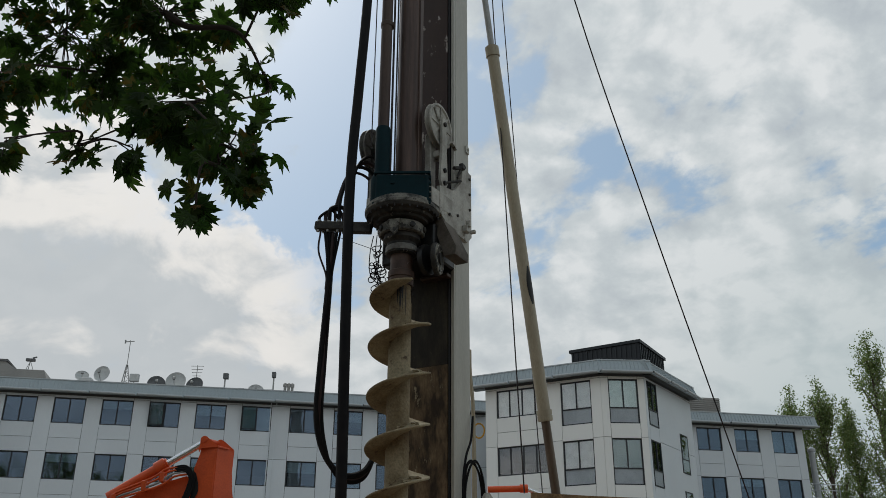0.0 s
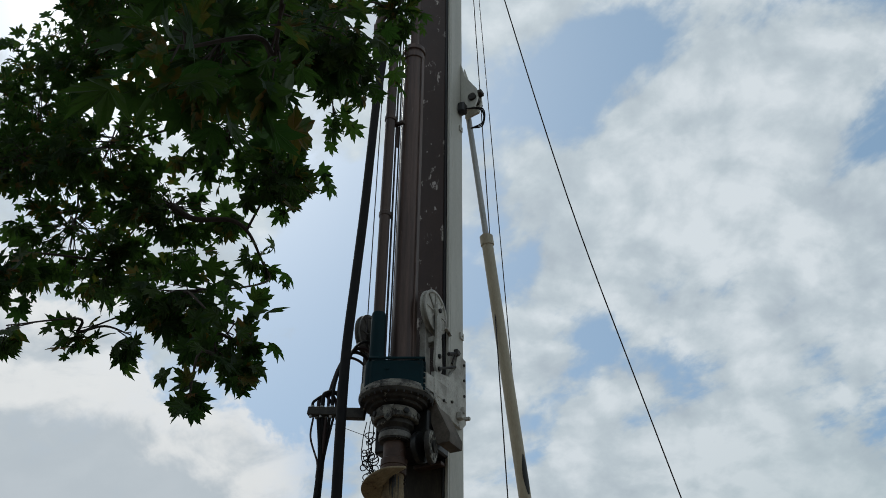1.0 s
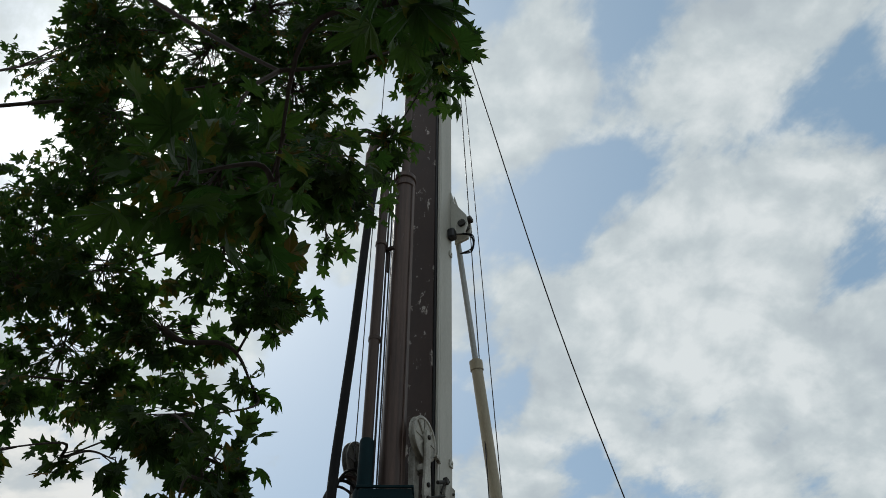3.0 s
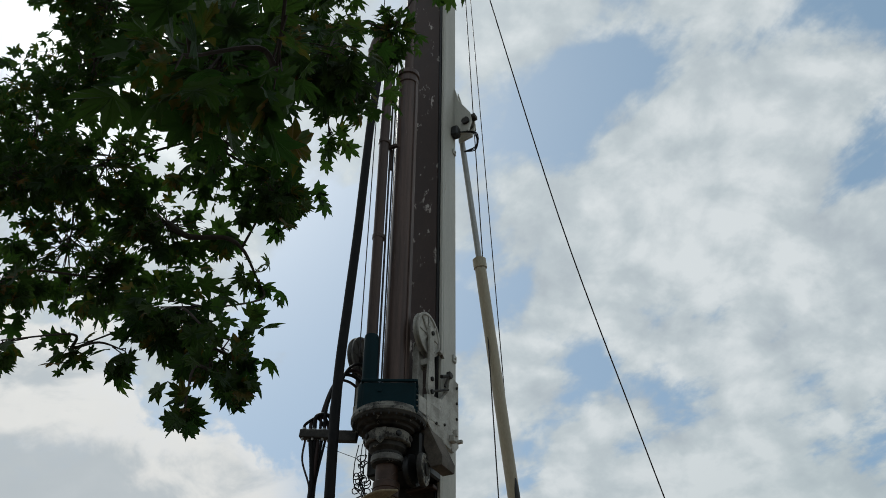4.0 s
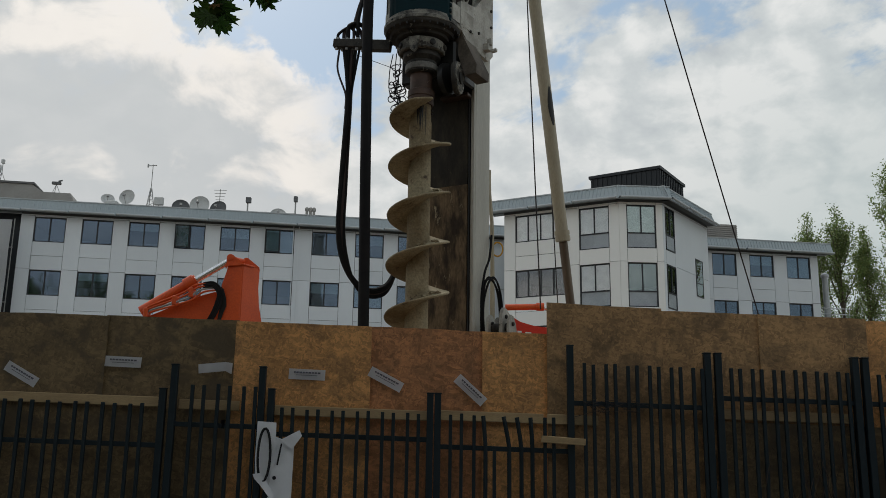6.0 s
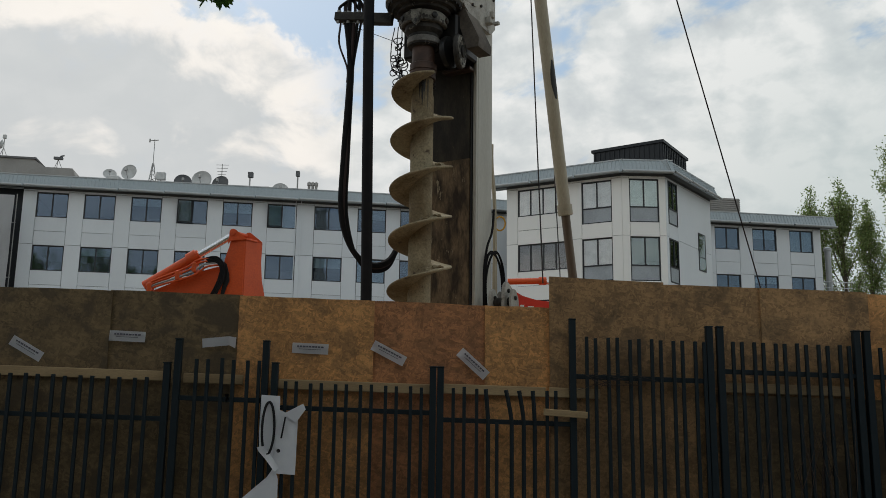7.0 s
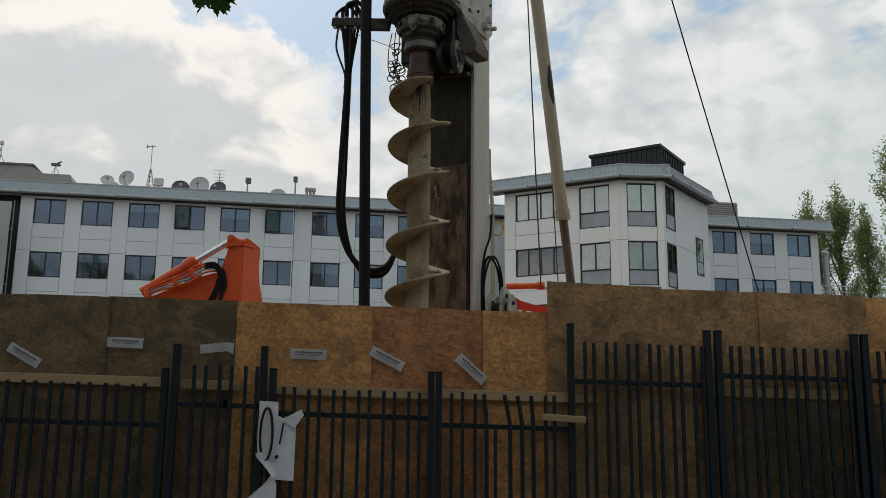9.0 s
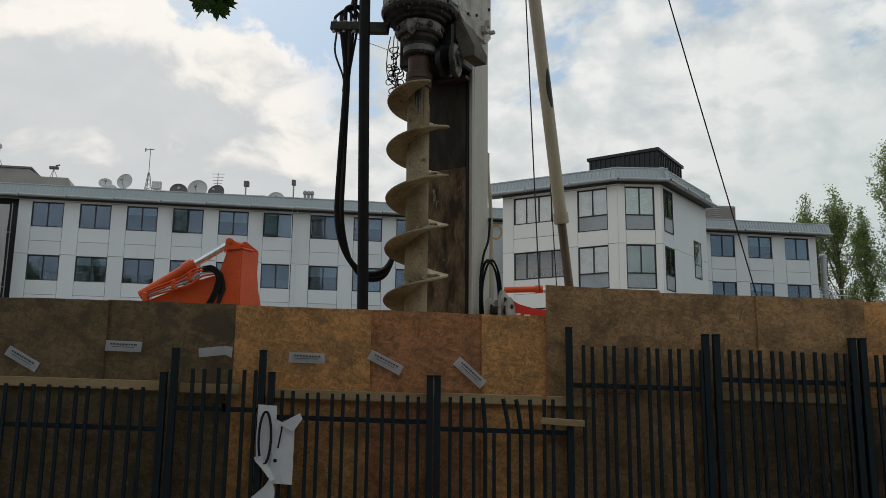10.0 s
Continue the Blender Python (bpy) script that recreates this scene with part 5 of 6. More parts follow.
for k in (3, 5):
    x, w = wins[k][0], 0.86
    bm = B()
    q = pose(x + 0.04, -0.02, HEAD - 1.42, 10, 0, 0)
    for a, b, c, d2 in ((0, w, 0, 0.06), (0, w, 1.32, 1.38), (0, 0.06, 0.06, 1.32), (w - 0.06, w, 0.06, 1.32)):
        box(bm, a, b, -0.1, -0.04, c, d2, 0, q)
    s = part("open_sash", bm, M_FRAME, wing, "window sash tilted open", smooth=False)
    bm = B()
    box(bm, 0.06, w - 0.06, -0.075, -0.065, 0.06, 1.32, 0, q)
    part("pane", bm, M_GLASS_SILVER, s, smooth=False)

# pavilion with a cut-off corner
YAW_A = math.degrees(math.atan2(47.56 - 50.95, 10.05 - 4.1))
pav = thing("office_building", pose(4.1, 50.95, 0), "off-white corner office building with a chamfered corner", "building")
PI = Matrix.Translation((-4.1, -50.95, 0))


def side(x0, y0, x1, y1):
    return PI @ pose(x0, y0, 0, 0, 0, math.degrees(math.atan2(y1 - y0, x1 - x0))), math.hypot(x1 - x0, y1 - y0)


mA, lA = side(4.1, 50.95, 10.05, 47.56)
mB, lB = side(10.05, 47.56, 12.45, 47.62)
mC, lC = side(12.45, 47.62, 16.5, 53.0)
facade(pav, mA, lA, [(0.70, 3.05, 1.55, 0.55, (0.25, 0.5, 0.75), 0), (4.55, 1.72, 2.35, 1.5, (0.5,), 0.85)], 5, M_PANEL_WARM, glass=M_GLASS_PALE)
facade(pav, mB, lB, [(0.42, 1.60, 2.40, 0.55, (0.5,), 0.85)], 5, M_PANEL_WARM, glass=M_GLASS_SILVER)
# receding side: its shade is put into the colour by greyer panels
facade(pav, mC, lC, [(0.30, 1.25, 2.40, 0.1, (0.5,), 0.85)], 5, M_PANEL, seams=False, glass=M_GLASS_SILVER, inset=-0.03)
eave(pav, mA, lA, 2.4, (0.9, 0.15))
eave(pav, mB, lB, 2.4, (0.15, 0.35))
eave(pav, mC, lC, 2.4, (0.35, 0.2))
# stair window on the receding side
for z in (12.6, 9.4):
    f = part("window", window_mesh(1.1, 2.2, (), 0.8), M_FRAME, pav, smooth=False, m=mC @ pose(4.55, -0.035, z - 2.2))
    bm = B()
    box(bm, 0.05, 1.05, 0.012, 0.022, 0.05, 2.15)
    part("pane", bm, M_GLASS_SILVER, f, smooth=False)
bm = B()
pts = ((4.3, 51.2), (10.1, 47.9), (12.3, 47.95), (16.2, 53.0), (12.0, 58.0), (6.0, 56.0))
prism(bm, pts, EAVE + 0.05, TOPZ - 0.1, "z", PI)
part("roof", bm, M_ROOF, pav, smooth=False)
bm = B()
for r in range(6):
    prism(bm, [(x * 0.96 + 0.4, y * 0.985 + 0.78) for x, y in pts], HEAD + 0.12 - r * STOREY, HEAD + 0.42 - r * STOREY, "z", PI)
prism(bm, ((16.3, 53.0), (12.0, 58.0), (6.0, 56.0), (4.2, 51.1), (4.4, 51.2), (6.2, 55.8), (11.9, 57.7), (16.0, 53.0)), 0.0, EAVE, "z", PI)
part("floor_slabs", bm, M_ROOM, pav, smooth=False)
# dark roof house
bm = B()
ph = ((9.35, 51.9), (12.85, 49.55), (15.2, 53.1), (11.7, 55.4))
prism(bm, ph, TOPZ - 0.1, 17.45, "z", PI)
house = part("roof_house", bm, M_DARKCLAD, pav, "dark ribbed plant room on the roof", smooth=False)
rib = None
for (x0, y0), (x1, y1) in zip(ph, ph[1:] + ph[:1]):
    L = math.hypot(x1 - x0, y1 - y0)
    q = PI @ pose(x0, y0, 0, 0, 0, math.degrees(math.atan2(y1 - y0, x1 - x0)))
    for k in range(int(L / 0.3)):
        qk = q @ pose(k * 0.3, 0, 0)
        if rib is None:
            bm = B()
            box(bm, 0.05, 0.13, -0.05, 0.0, TOPZ, 17.4, 0)
            rib = part("cladding_rib", bm, M_DARKCLAD, house, smooth=False, m=qk)
        else:
            again(rib, qk)
bm = B()
prism(bm, [(x + (x - 12.3) * 0.05, y + (y - 52.4) * 0.05) for x, y in ph], 17.45, 17.62, "z", PI)
part("roof_edge", bm, M_DARKCLAD, house, smooth=False)

# rear wing
rear = thing("office_building", pose(17.6, 59.05, 0, 0, 0, 8.4), "light-grey rear office wing with a flat roof", "building")
LEN_R = 8.75
facade(rear, ME, LEN_R, [(1.10 + 2.68 * k, 1.72, 1.5, 0.3 * k + 0.02, (0.5,), 0) for k in range(3)], 5, M_PANEL)
eave(rear, ME, LEN_R, 2.9, (0.0, 0.9))
rooms(rear, ME, LEN_R, 7.0, 5)
bm = B()
box(bm, 1.2, 3.6, 1.2, 4.0, TOPZ - 0.1, 17.1, 0.02)
for k in range(7):
    box(bm, 1.2, 3.6, 1.14, 1.2, 16.1 + k * 0.14, 16.17 + k * 0.14)
part("plant_box", bm, M_CONC, rear, "grey louvred plant box", smooth=False)
for z in (10.5, 11.0, 11.4):
    bm = B()
    sweep(bm, ((8.8, 0.5, z), (11.2, 0.5, z)), 0.03, 6)
    part("rail", bm, M_GUTTER, rear)
for k in range(9):
    bm = B()
    sweep(bm, ((8.9 + 0.28 * k, 0.5, 10.35), (8.9 + 0.28 * k, 0.5, 11.4)), 0.02, 6)
    part("baluster", bm, M_GUTTER, rear)
bm = B()
box(bm, 8.75, 11.3, 0.4, 6.0, 0, 10.35)
part("annex", bm, M_PANEL, rear, smooth=False)
bm = B()
sweep(bm, ((9.75, 0.9, 10.35), (9.75, 0.9, 13.6)), 0.2, 14)
lathe(bm, ((0.2, 0), (0.27, 0.03), (0.27, 0.2), (0.1, 0.32)), 14, (9.75, 0.9, 13.6))
part("flue", bm, M_GUTTER, rear)

# ---- roof things on the long wing ----
def roof_at(x, back=4.0):
    """A place on the wing's roof: metres along the front and behind it."""
    p = wing.matrix_world @ Vector((x, back, TOPZ - 0.1))
    return p


def dish(x, size, material, tilt, turn, label, h=0.5, back=4.0):
    p = roof_at(x, back)
    t = thing("satellite_dish", Matrix.Translation(p), label, "satellite dish", "dishes on the roof")
    bm = B()
    sweep(bm, ((0, 0, 0), (0, 0, h + size * 0.4)), 0.05, 8)
    box(bm, -0.25, 0.25, -0.25, 0.25, 0, 0.06)
    part("pole", bm, M_STEEL, t)
    h += 0.12
    q = pose(0, -0.06, h + size * 0.55, tilt, 0, turn)
    bm = B()
    prof = [(0.02, -0.10 * size), (0.30 * size, -0.07 * size), (0.45 * size, -0.005), (0.5 * size, 0.06 * size), (0.5 * size, 0.07 * size), (0.44 * size, 0.02), (0.3 * size, -0.04 * size), (0.02, -0.08 * size)]
    lathe(bm, prof, 28, (0, 0, 0), q)
    part("reflector", bm, material, t)
    bm = B()
    sweep(bm, (q @ Vector((0, -0.45 * size, 0.04)), q @ Vector((0, -0.1 * size, 0.42 * size))), 0.02, 6)
    box(bm, -0.08, 0.08, -0.12, 0.05, 0.38 * size, 0.52 * size, 0.01, q)
    part("feed_arm", bm, M_STEEL, t)
    return t


# x along the wing, from its left end
dish(4.0, 0.85, M_DISH, 62, 20, "small white satellite dish on a stand", 0.9)
dish(5.2, 1.05, M_DISH, 80, -8, "large white satellite dish facing the street", 1.0)
dish(8.6, 1.15, M_DISH_GREY, 75, 15, "dark mesh satellite dish seen from behind", 0.45)
dish(9.8, 1.3, M_DISH, 78, 0, "large white satellite dish facing the street", 0.6)
dish(11.0, 1.15, M_DISH_GREY, 75, -10, "dark mesh satellite dish on the roof edge", 0.5)
dish(14.9, 1.1, M_DISH, 70, 10, "pale round dish low on the roof", 0.3)
t = thing("antenna_mast", Matrix.Translation(roof_at(6.62) + Vector((0, 0, 0.1))), "slim lattice antenna mast with a crosspiece", "antenna")
for k in range(3):
    a = k * math.tau / 3
    bm = B()
    sweep(bm, ((0.45 * math.cos(a), 0.45 * math.sin(a), 0), (0.05 * math.cos(a), 0.05 * math.sin(a), 2.3)), 0.03, 6)
    part("leg", bm, M_STEEL, t)
bm = B()
for k in range(7):
    z = 0.15 + k * 0.3
    r = 0.45 - 0.4 * z / 2.3
    for i in range(3):
        a, b = i * math.tau / 3, (i + 1) * math.tau / 3
        r2 = r - 0.05
        sweep(bm, ((r * math.cos(a), r * math.sin(a), z), (r2 * math.cos(b), r2 * math.sin(b), z + 0.28)), 0.016, 5)
part("lattice", bm, M_STEEL, t)
bm = B()
sweep(bm, ((0, 0, 2.2), (0, 0, 3.95)), 0.025, 6)
sweep(bm, ((-0.35, 0, 3.85), (0.25, 0, 3.9)), 0.03, 6)
sweep(bm, ((-0.32, 0, 3.75), (-0.32, 0, 3.98)), 0.05, 6)
part("top_rod", bm, M_STEEL, t)
t = thing("yagi_antenna", Matrix.Translation(roof_at(11.0, 4.4)), "thin television antenna with cross rods", "antenna")
bm = B()
sweep(bm, ((0, 0, 0), (0, 0, 2.75)), 0.025, 6)
part("pole", bm, M_STEEL, t)
for k in range(4):
    bm = B()
    w = 0.42 - 0.05 * k
    sweep(bm, ((-w, 0, 2.68 - 0.22 * k), (w, 0, 2.68 - 0.22 * k)), 0.018, 5)
    part("rod", bm, M_STEEL, t)
for x, h in ((13.0, 1.5), (16.0, 1.75)):
    t = thing("camera_post", Matrix.Translation(roof_at(x, 1.5)), "short roof post with a box on top", "post", "roof posts")
    bm = B()
    sweep(bm, ((0, 0, 0), (0, 0, h - 0.2)), 0.05, 7)
    part("pole", bm, M_STEEL, t)
    bm = B()
    box(bm, -0.12, 0.2 if x < 14 else 0.12, -0.15, 0.15, h - 0.35, h, 0.02)
    part("box", bm, M_DISH_GREY, t)
    bm = B()
    box(bm, -0.28, -0.08, -0.1, 0.1, 0.35, 0.6, 0.02)
    part("junction_box", bm, M_STEEL, t)
t = thing("roof_light", Matrix.Translation(roof_at(7.45, 2.2)), "small white box lamp on a roof post", "lamp")
bm = B()
sweep(bm, ((0, 0, 0), (0, 0, 0.9)), 0.03, 6)
part("pole", bm, M_STEEL, t)
bm = B()
box(bm, -0.28, 0.28, -0.15, 0.15, 0.85, 1.35, 0.03)
part("lamp_box", bm, M_DISH, t)
for x in (16.75, 16.98, 17.2):
    t = thing("vent_pipe", Matrix.Translation(roof_at(x, 2.0)), "stubby grey-brown roof vent pipe", "vent", "roof vents")
    bm = B()
    lathe(bm, ((0.09, 0), (0.09, 0.95), (0.13, 0.97), (0.13, 1.15), (0.06, 1.22)), 12)
    part("pipe", bm, M_CONC, t)
t = thing("roof_cabinet", Matrix.Translation(roof_at(4.75, 1.6)), "pale metal cabinet on the roof", "cabinet")
bm = B()
box(bm, -0.35, 0.35, -0.3, 0.3, 0, 0.75, 0.02)
part("body", bm, M_DISH, t)
for x in (14.0, 15.7):
    t = thing("roof_cabinet", Matrix.Translation(roof_at(x, 0.9)), "low dark unit on the roof", "cabinet")
    bm = B()
    box(bm, -0.3, 0.3, -0.3, 0.3, 0, 0.4, 0.02)
    part("body", bm, M_DISH_GREY, t)
# stair hut
t = thing("stair_hut", wing.matrix_world @ pose(-1.4, 3.0, TOPZ - 0.1), "low concrete roof hut with sloping side walls", "hut")
bm = B()
prism(bm, ((-4.0, 0), (3.9, 0), (3.3, 1.5), (1.6, 1.5), (0.95, 1.95), (-4.0, 1.95)), 0, 3.0)
part("hut_wall", bm, M_CONC, t, smooth=False)
bm = B()
box(bm, -4.0, 1.1, -0.1, 3.1, 1.95, 2.07)
part("hut_roof", bm, M_ROOF, t, smooth=False)
for k, (x, zz) in enumerate(((-1.9, 2.0), (1.45, 1.4))):
    t = thing("roof_dish", wing.matrix_world @ pose(-0.6 + x, 3.6, TOPZ + (1.97 if k == 0 else 1.4)), "weather instrument on a tripod", "instrument")
    for a in (0, 120, 240):
        bm = B()
        sweep(bm, ((0.3 * math.cos(radians(a)), 0.3 * math.sin(radians(a)), 0), (0, 0, 0.7)), 0.02, 5)
        part("leg", bm, M_STEEL, t)
    bm = B()
    if k == 0:
        lathe(bm, ((0.02, 0.1), (0.3, 0.25), (0.42, 0.45), (0.38, 0.45), (0.02, 0.18)), 16, (0, 0, 0), pose(0, 0, 0.6, 55, 0, -60))
        sweep(bm, ((0, 0, 0.7), (0, 0, 1.6)), 0.03, 6)
        box(bm, -0.1, 0.1, -0.1, 0.1, 1.3, 1.55, 0.02)
    else:
        box(bm, -0.28, 0.28, -0.12, 0.12, 0.68, 0.86, 0.03)
        sweep(bm, ((0.1, 0, 0.9), (0.35, 0, 0.98)), 0.05, 6)
    part("instrument_head", bm, M_DISH if k == 0 else M_DISH_GREY, t)

# scaffold sheet at the wing's end
t = thing("scaffold", wing.matrix_world @ pose(-3.05, -1.45, 0), "scaffold wrapped in white sheeting beside the wing", "scaffold")
bm = B()
rows_ = []
for i in range(30):
    z = 0.1 + i * 0.485
    rows_.append([bm.verts.new((j * 0.15, 0.05 * noise.noise(Vector((j * 0.3, z * 0.7, 0))) + 0.04 * math.sin(z * 1.9), z)) for j in range(21)])
for r, s in zip(rows_, rows_[1:]):
    for a in range(20):
        bm.faces.new((r[a], r[a + 1], s[a + 1], s[a]))
bmesh.ops.solidify(bm, geom=bm.faces[:], thickness=0.01)
part("sheet", bm, M_TARP, t, "rumpled white sheeting")
for x in (0.0, 1.5, 3.05):
    bm = B()
    sweep(bm, ((x, 0.35, 0), (x, 0.35, 14.3)), 0.03, 6)
    part("pole", bm, M_STEEL, t)
for z in (3.0, 6.2, 9.4, 12.6):
    bm = B()
    sweep(bm, ((0, 0.33, z), (3.1, 0.33, z)), 0.03, 6)
    part("ledger", bm, M_STEEL, t)
bm = B()
box(bm, -6.0, -0.05, 0.6, 6.0, 0, EAVE)
part("wall", bm, M_DARKCLAD, wing, "dark wall beyond the scaffold", smooth=False)

# ---- poplars beyond the offices ----
def poplar(x, y, h, r, label, seed, name="poplar_tree", group="poplars behind the offices"):
    rng = random.Random(seed)
    t = thing(name, pose(x, y, 0), label, "tree", group)
    bm = B()
    sweep(bm, ((0, 0, 0), (0.05, 0, h * 0.4), (0, 0.05, h * 0.75), (0, 0, h * 0.97)), [0.35, 0.24, 0.12, 0.03], 8)
    limbs = []
    for k in range(70):
        z0 = h * rng.uniform(0.12, 0.88)
        a = rng.uniform(0, math.tau)
        reach = r * min(1.0, 0.10 + 3.0 * (1 - z0 / h) ** 1.1) * rng.uniform(0.5, 1.0)
        tip = Vector((reach * math.cos(a), reach * math.sin(a), z0 + reach * rng.uniform(1.7, 2.8)))
        if tip.z > h:
            tip *= h / tip.z
        base = Vector((0, 0, z0))
        limbs.append((base, tip))
        sweep(bm, (base, base * 0.5 + tip * 0.5 + Vector((0, 0, -0.2)), tip), [0.06, 0.04, 0.015], 5)
    part("trunk", bm, M_BARK, t)
    verts, faces = [], []
    for base, tip in limbs + [(Vector((0, 0, h * 0.8)), Vector((0, 0, h)))] * 3:
        for c in range(8):
            f = rng.uniform(0.25, 1.05)
            c0 = base.lerp(tip, f) + Vector([rng.gauss(0, 0.16) for _ in range(3)])
            spread = rng.uniform(0.15, 0.34)
            for _ in range(rng.randint(20, 40)):
                p = c0 + Vector([max(-1.7, min(1.7, rng.gauss(0, 1))) * spread * w for w in (1, 1, 1.6)])
                s = rng.uniform(0.055, 0.105)
                u = Vector([rng.gauss(0, 1) for _ in range(3)]).normalized()
                w = u.cross(Vector([rng.gauss(0, 1) for _ in range(3)])).normalized()
                i = len(verts)
                verts += [p - u * s, p + w * s * 0.7, p + u * s * 1.2, p - w * s * 0.7]
                faces.append((i, i + 1, i + 2, i + 3))
    me = bpy.data.meshes.new("crown")
    me.from_pydata(verts, [], faces)
    me.materials.append(M_POPLAR)
    c = new("crown", me)
    c.parent = t
    return t


poplar(31.9, 75, 21.4, 1.7, "slender poplar with thin pale-green foliage", 3)
poplar(34.5, 75, 22.1, 2.0, "slender poplar with thin pale-green foliage", 4)
poplar(37.2, 76, 20.6, 1.6, "slender poplar with thin pale-green foliage", 6)
poplar(37.9, 72, 25.5, 2.0, "tall dense green poplar", 5)
poplar(42.0, 74, 24.5, 2.2, "tall dense green poplar", 8)
# the row goes on beside the offices and is mirrored in their side windows
for k in range(5):
    y = 53.0 + 3.2 * k
    poplar(40.0 + 1.2 * (k % 3), y, 23.0 + 1.3 * (k % 4), 3.0, "tall dense green poplar", 20 + k)

# ---- plane tree overhead ----
RNG = random.Random(11)
TRUNK = Vector((-5.4, 3.4, 0))
tree = thing("plane_tree", Matrix.Translation(TRUNK), "plane tree with dense dark green lobed leaves overhead", "tree")
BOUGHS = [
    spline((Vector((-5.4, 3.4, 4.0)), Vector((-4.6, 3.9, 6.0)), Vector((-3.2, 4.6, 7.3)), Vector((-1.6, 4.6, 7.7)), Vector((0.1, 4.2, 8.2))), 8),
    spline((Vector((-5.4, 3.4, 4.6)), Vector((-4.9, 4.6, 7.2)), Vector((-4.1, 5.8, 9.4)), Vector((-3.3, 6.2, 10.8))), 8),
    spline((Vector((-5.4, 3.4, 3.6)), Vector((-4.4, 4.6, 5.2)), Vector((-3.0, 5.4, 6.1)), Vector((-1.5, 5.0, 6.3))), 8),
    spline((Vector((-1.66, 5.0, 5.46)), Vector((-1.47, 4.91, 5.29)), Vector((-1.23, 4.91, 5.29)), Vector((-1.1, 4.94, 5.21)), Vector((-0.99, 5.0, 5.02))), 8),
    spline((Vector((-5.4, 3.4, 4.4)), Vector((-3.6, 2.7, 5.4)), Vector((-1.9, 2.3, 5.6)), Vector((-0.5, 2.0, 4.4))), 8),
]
bm = B()
sweep(bm, [p - TRUNK for p in spline((Vector((-5.4, 3.4, -0.1)), Vector((-5.42, 3.38, 1.5)), Vector((-5.38, 3.42, 3.6)), Vector((-5.3, 3.5, 6.0)), Vector((-5.1, 3.7, 9.0))), 5)], [0.36 - 0.016 * k for k in range(21)], 14)
part("trunk", bm, M_BARK, tree, "mottled grey-brown trunk")
for limb in BOUGHS:
    bm = B()
    n = len(limb)
    sweep(bm, [p - TRUNK for p in limb], [0.018 * (1 - k / n) + 0.007 for k in range(n)], 9)
    part("limb", bm, M_TWIG, tree)
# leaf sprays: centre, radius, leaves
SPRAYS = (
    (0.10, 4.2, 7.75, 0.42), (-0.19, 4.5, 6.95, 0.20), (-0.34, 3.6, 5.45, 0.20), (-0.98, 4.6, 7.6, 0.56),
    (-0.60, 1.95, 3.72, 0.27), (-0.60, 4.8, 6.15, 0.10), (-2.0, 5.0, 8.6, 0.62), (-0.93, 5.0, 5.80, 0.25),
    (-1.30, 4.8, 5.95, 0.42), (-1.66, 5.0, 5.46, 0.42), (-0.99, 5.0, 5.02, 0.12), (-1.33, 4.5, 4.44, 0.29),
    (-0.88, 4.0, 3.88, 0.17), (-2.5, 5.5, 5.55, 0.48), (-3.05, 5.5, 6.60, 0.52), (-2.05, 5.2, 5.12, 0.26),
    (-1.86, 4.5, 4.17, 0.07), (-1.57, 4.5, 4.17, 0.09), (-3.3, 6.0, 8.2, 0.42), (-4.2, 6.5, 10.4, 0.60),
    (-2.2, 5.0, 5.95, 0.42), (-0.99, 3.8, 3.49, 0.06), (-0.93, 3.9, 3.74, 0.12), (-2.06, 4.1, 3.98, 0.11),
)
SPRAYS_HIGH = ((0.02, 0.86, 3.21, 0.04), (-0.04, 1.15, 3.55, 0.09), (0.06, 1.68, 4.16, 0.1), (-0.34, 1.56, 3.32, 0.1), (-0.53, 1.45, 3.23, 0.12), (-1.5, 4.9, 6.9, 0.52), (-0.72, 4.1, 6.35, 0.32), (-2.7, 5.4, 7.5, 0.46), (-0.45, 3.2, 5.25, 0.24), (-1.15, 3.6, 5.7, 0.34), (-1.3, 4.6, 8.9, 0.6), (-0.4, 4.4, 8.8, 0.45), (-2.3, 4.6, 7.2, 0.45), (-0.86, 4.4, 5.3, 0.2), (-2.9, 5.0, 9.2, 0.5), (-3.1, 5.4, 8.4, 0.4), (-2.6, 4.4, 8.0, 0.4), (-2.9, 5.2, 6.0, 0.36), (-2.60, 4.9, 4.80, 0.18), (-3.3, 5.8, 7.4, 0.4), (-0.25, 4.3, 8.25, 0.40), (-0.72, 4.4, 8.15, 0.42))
HALF = ((0, 1.0), (7, 0.78), (13, 0.82), (24, 0.50), (34, 0.70), (40, 0.76), (47, 0.98), (54, 0.74), (61, 0.76), (75, 0.44), (89, 0.60), (102, 0.80), (115, 0.50), (138, 0.40), (164, 0.22))
OUTLINE = [(a, r) for a, r in HALF] + [(-a, r) for a, r in HALF[:0:-1]]


def leaf_points(size, curl, fold):
    """One lobed blade: the petiole joint at the origin, the tip along +y."""
    pts = [Vector((0, 0, 0))]
    for a, r in OUTLINE:
        x, y = r * math.sin(radians(a)) * size, r * math.cos(radians(a)) * size
        pts.append(Vector((x, y, -curl * (x * x + y * y) / size + fold * abs(x))))
    return pts


def leaf_pose(p, out):
    """Blades droop outwards with their faces mostly up."""
    d = (out + Vector((RNG.gauss(0, 0.5), RNG.gauss(0, 0.5), RNG.gauss(-0.35, 0.45)))).normalized()
    face = Vector((RNG.gauss(0, 0.55), RNG.gauss(-0.8, 0.55), RNG.gauss(0.1, 0.5))).normalized()
    x = d.cross(face).normalized()
    z = x.cross(d)
    return Matrix.Translation(p) @ Matrix((x, d, z)).transposed().to_4x4()


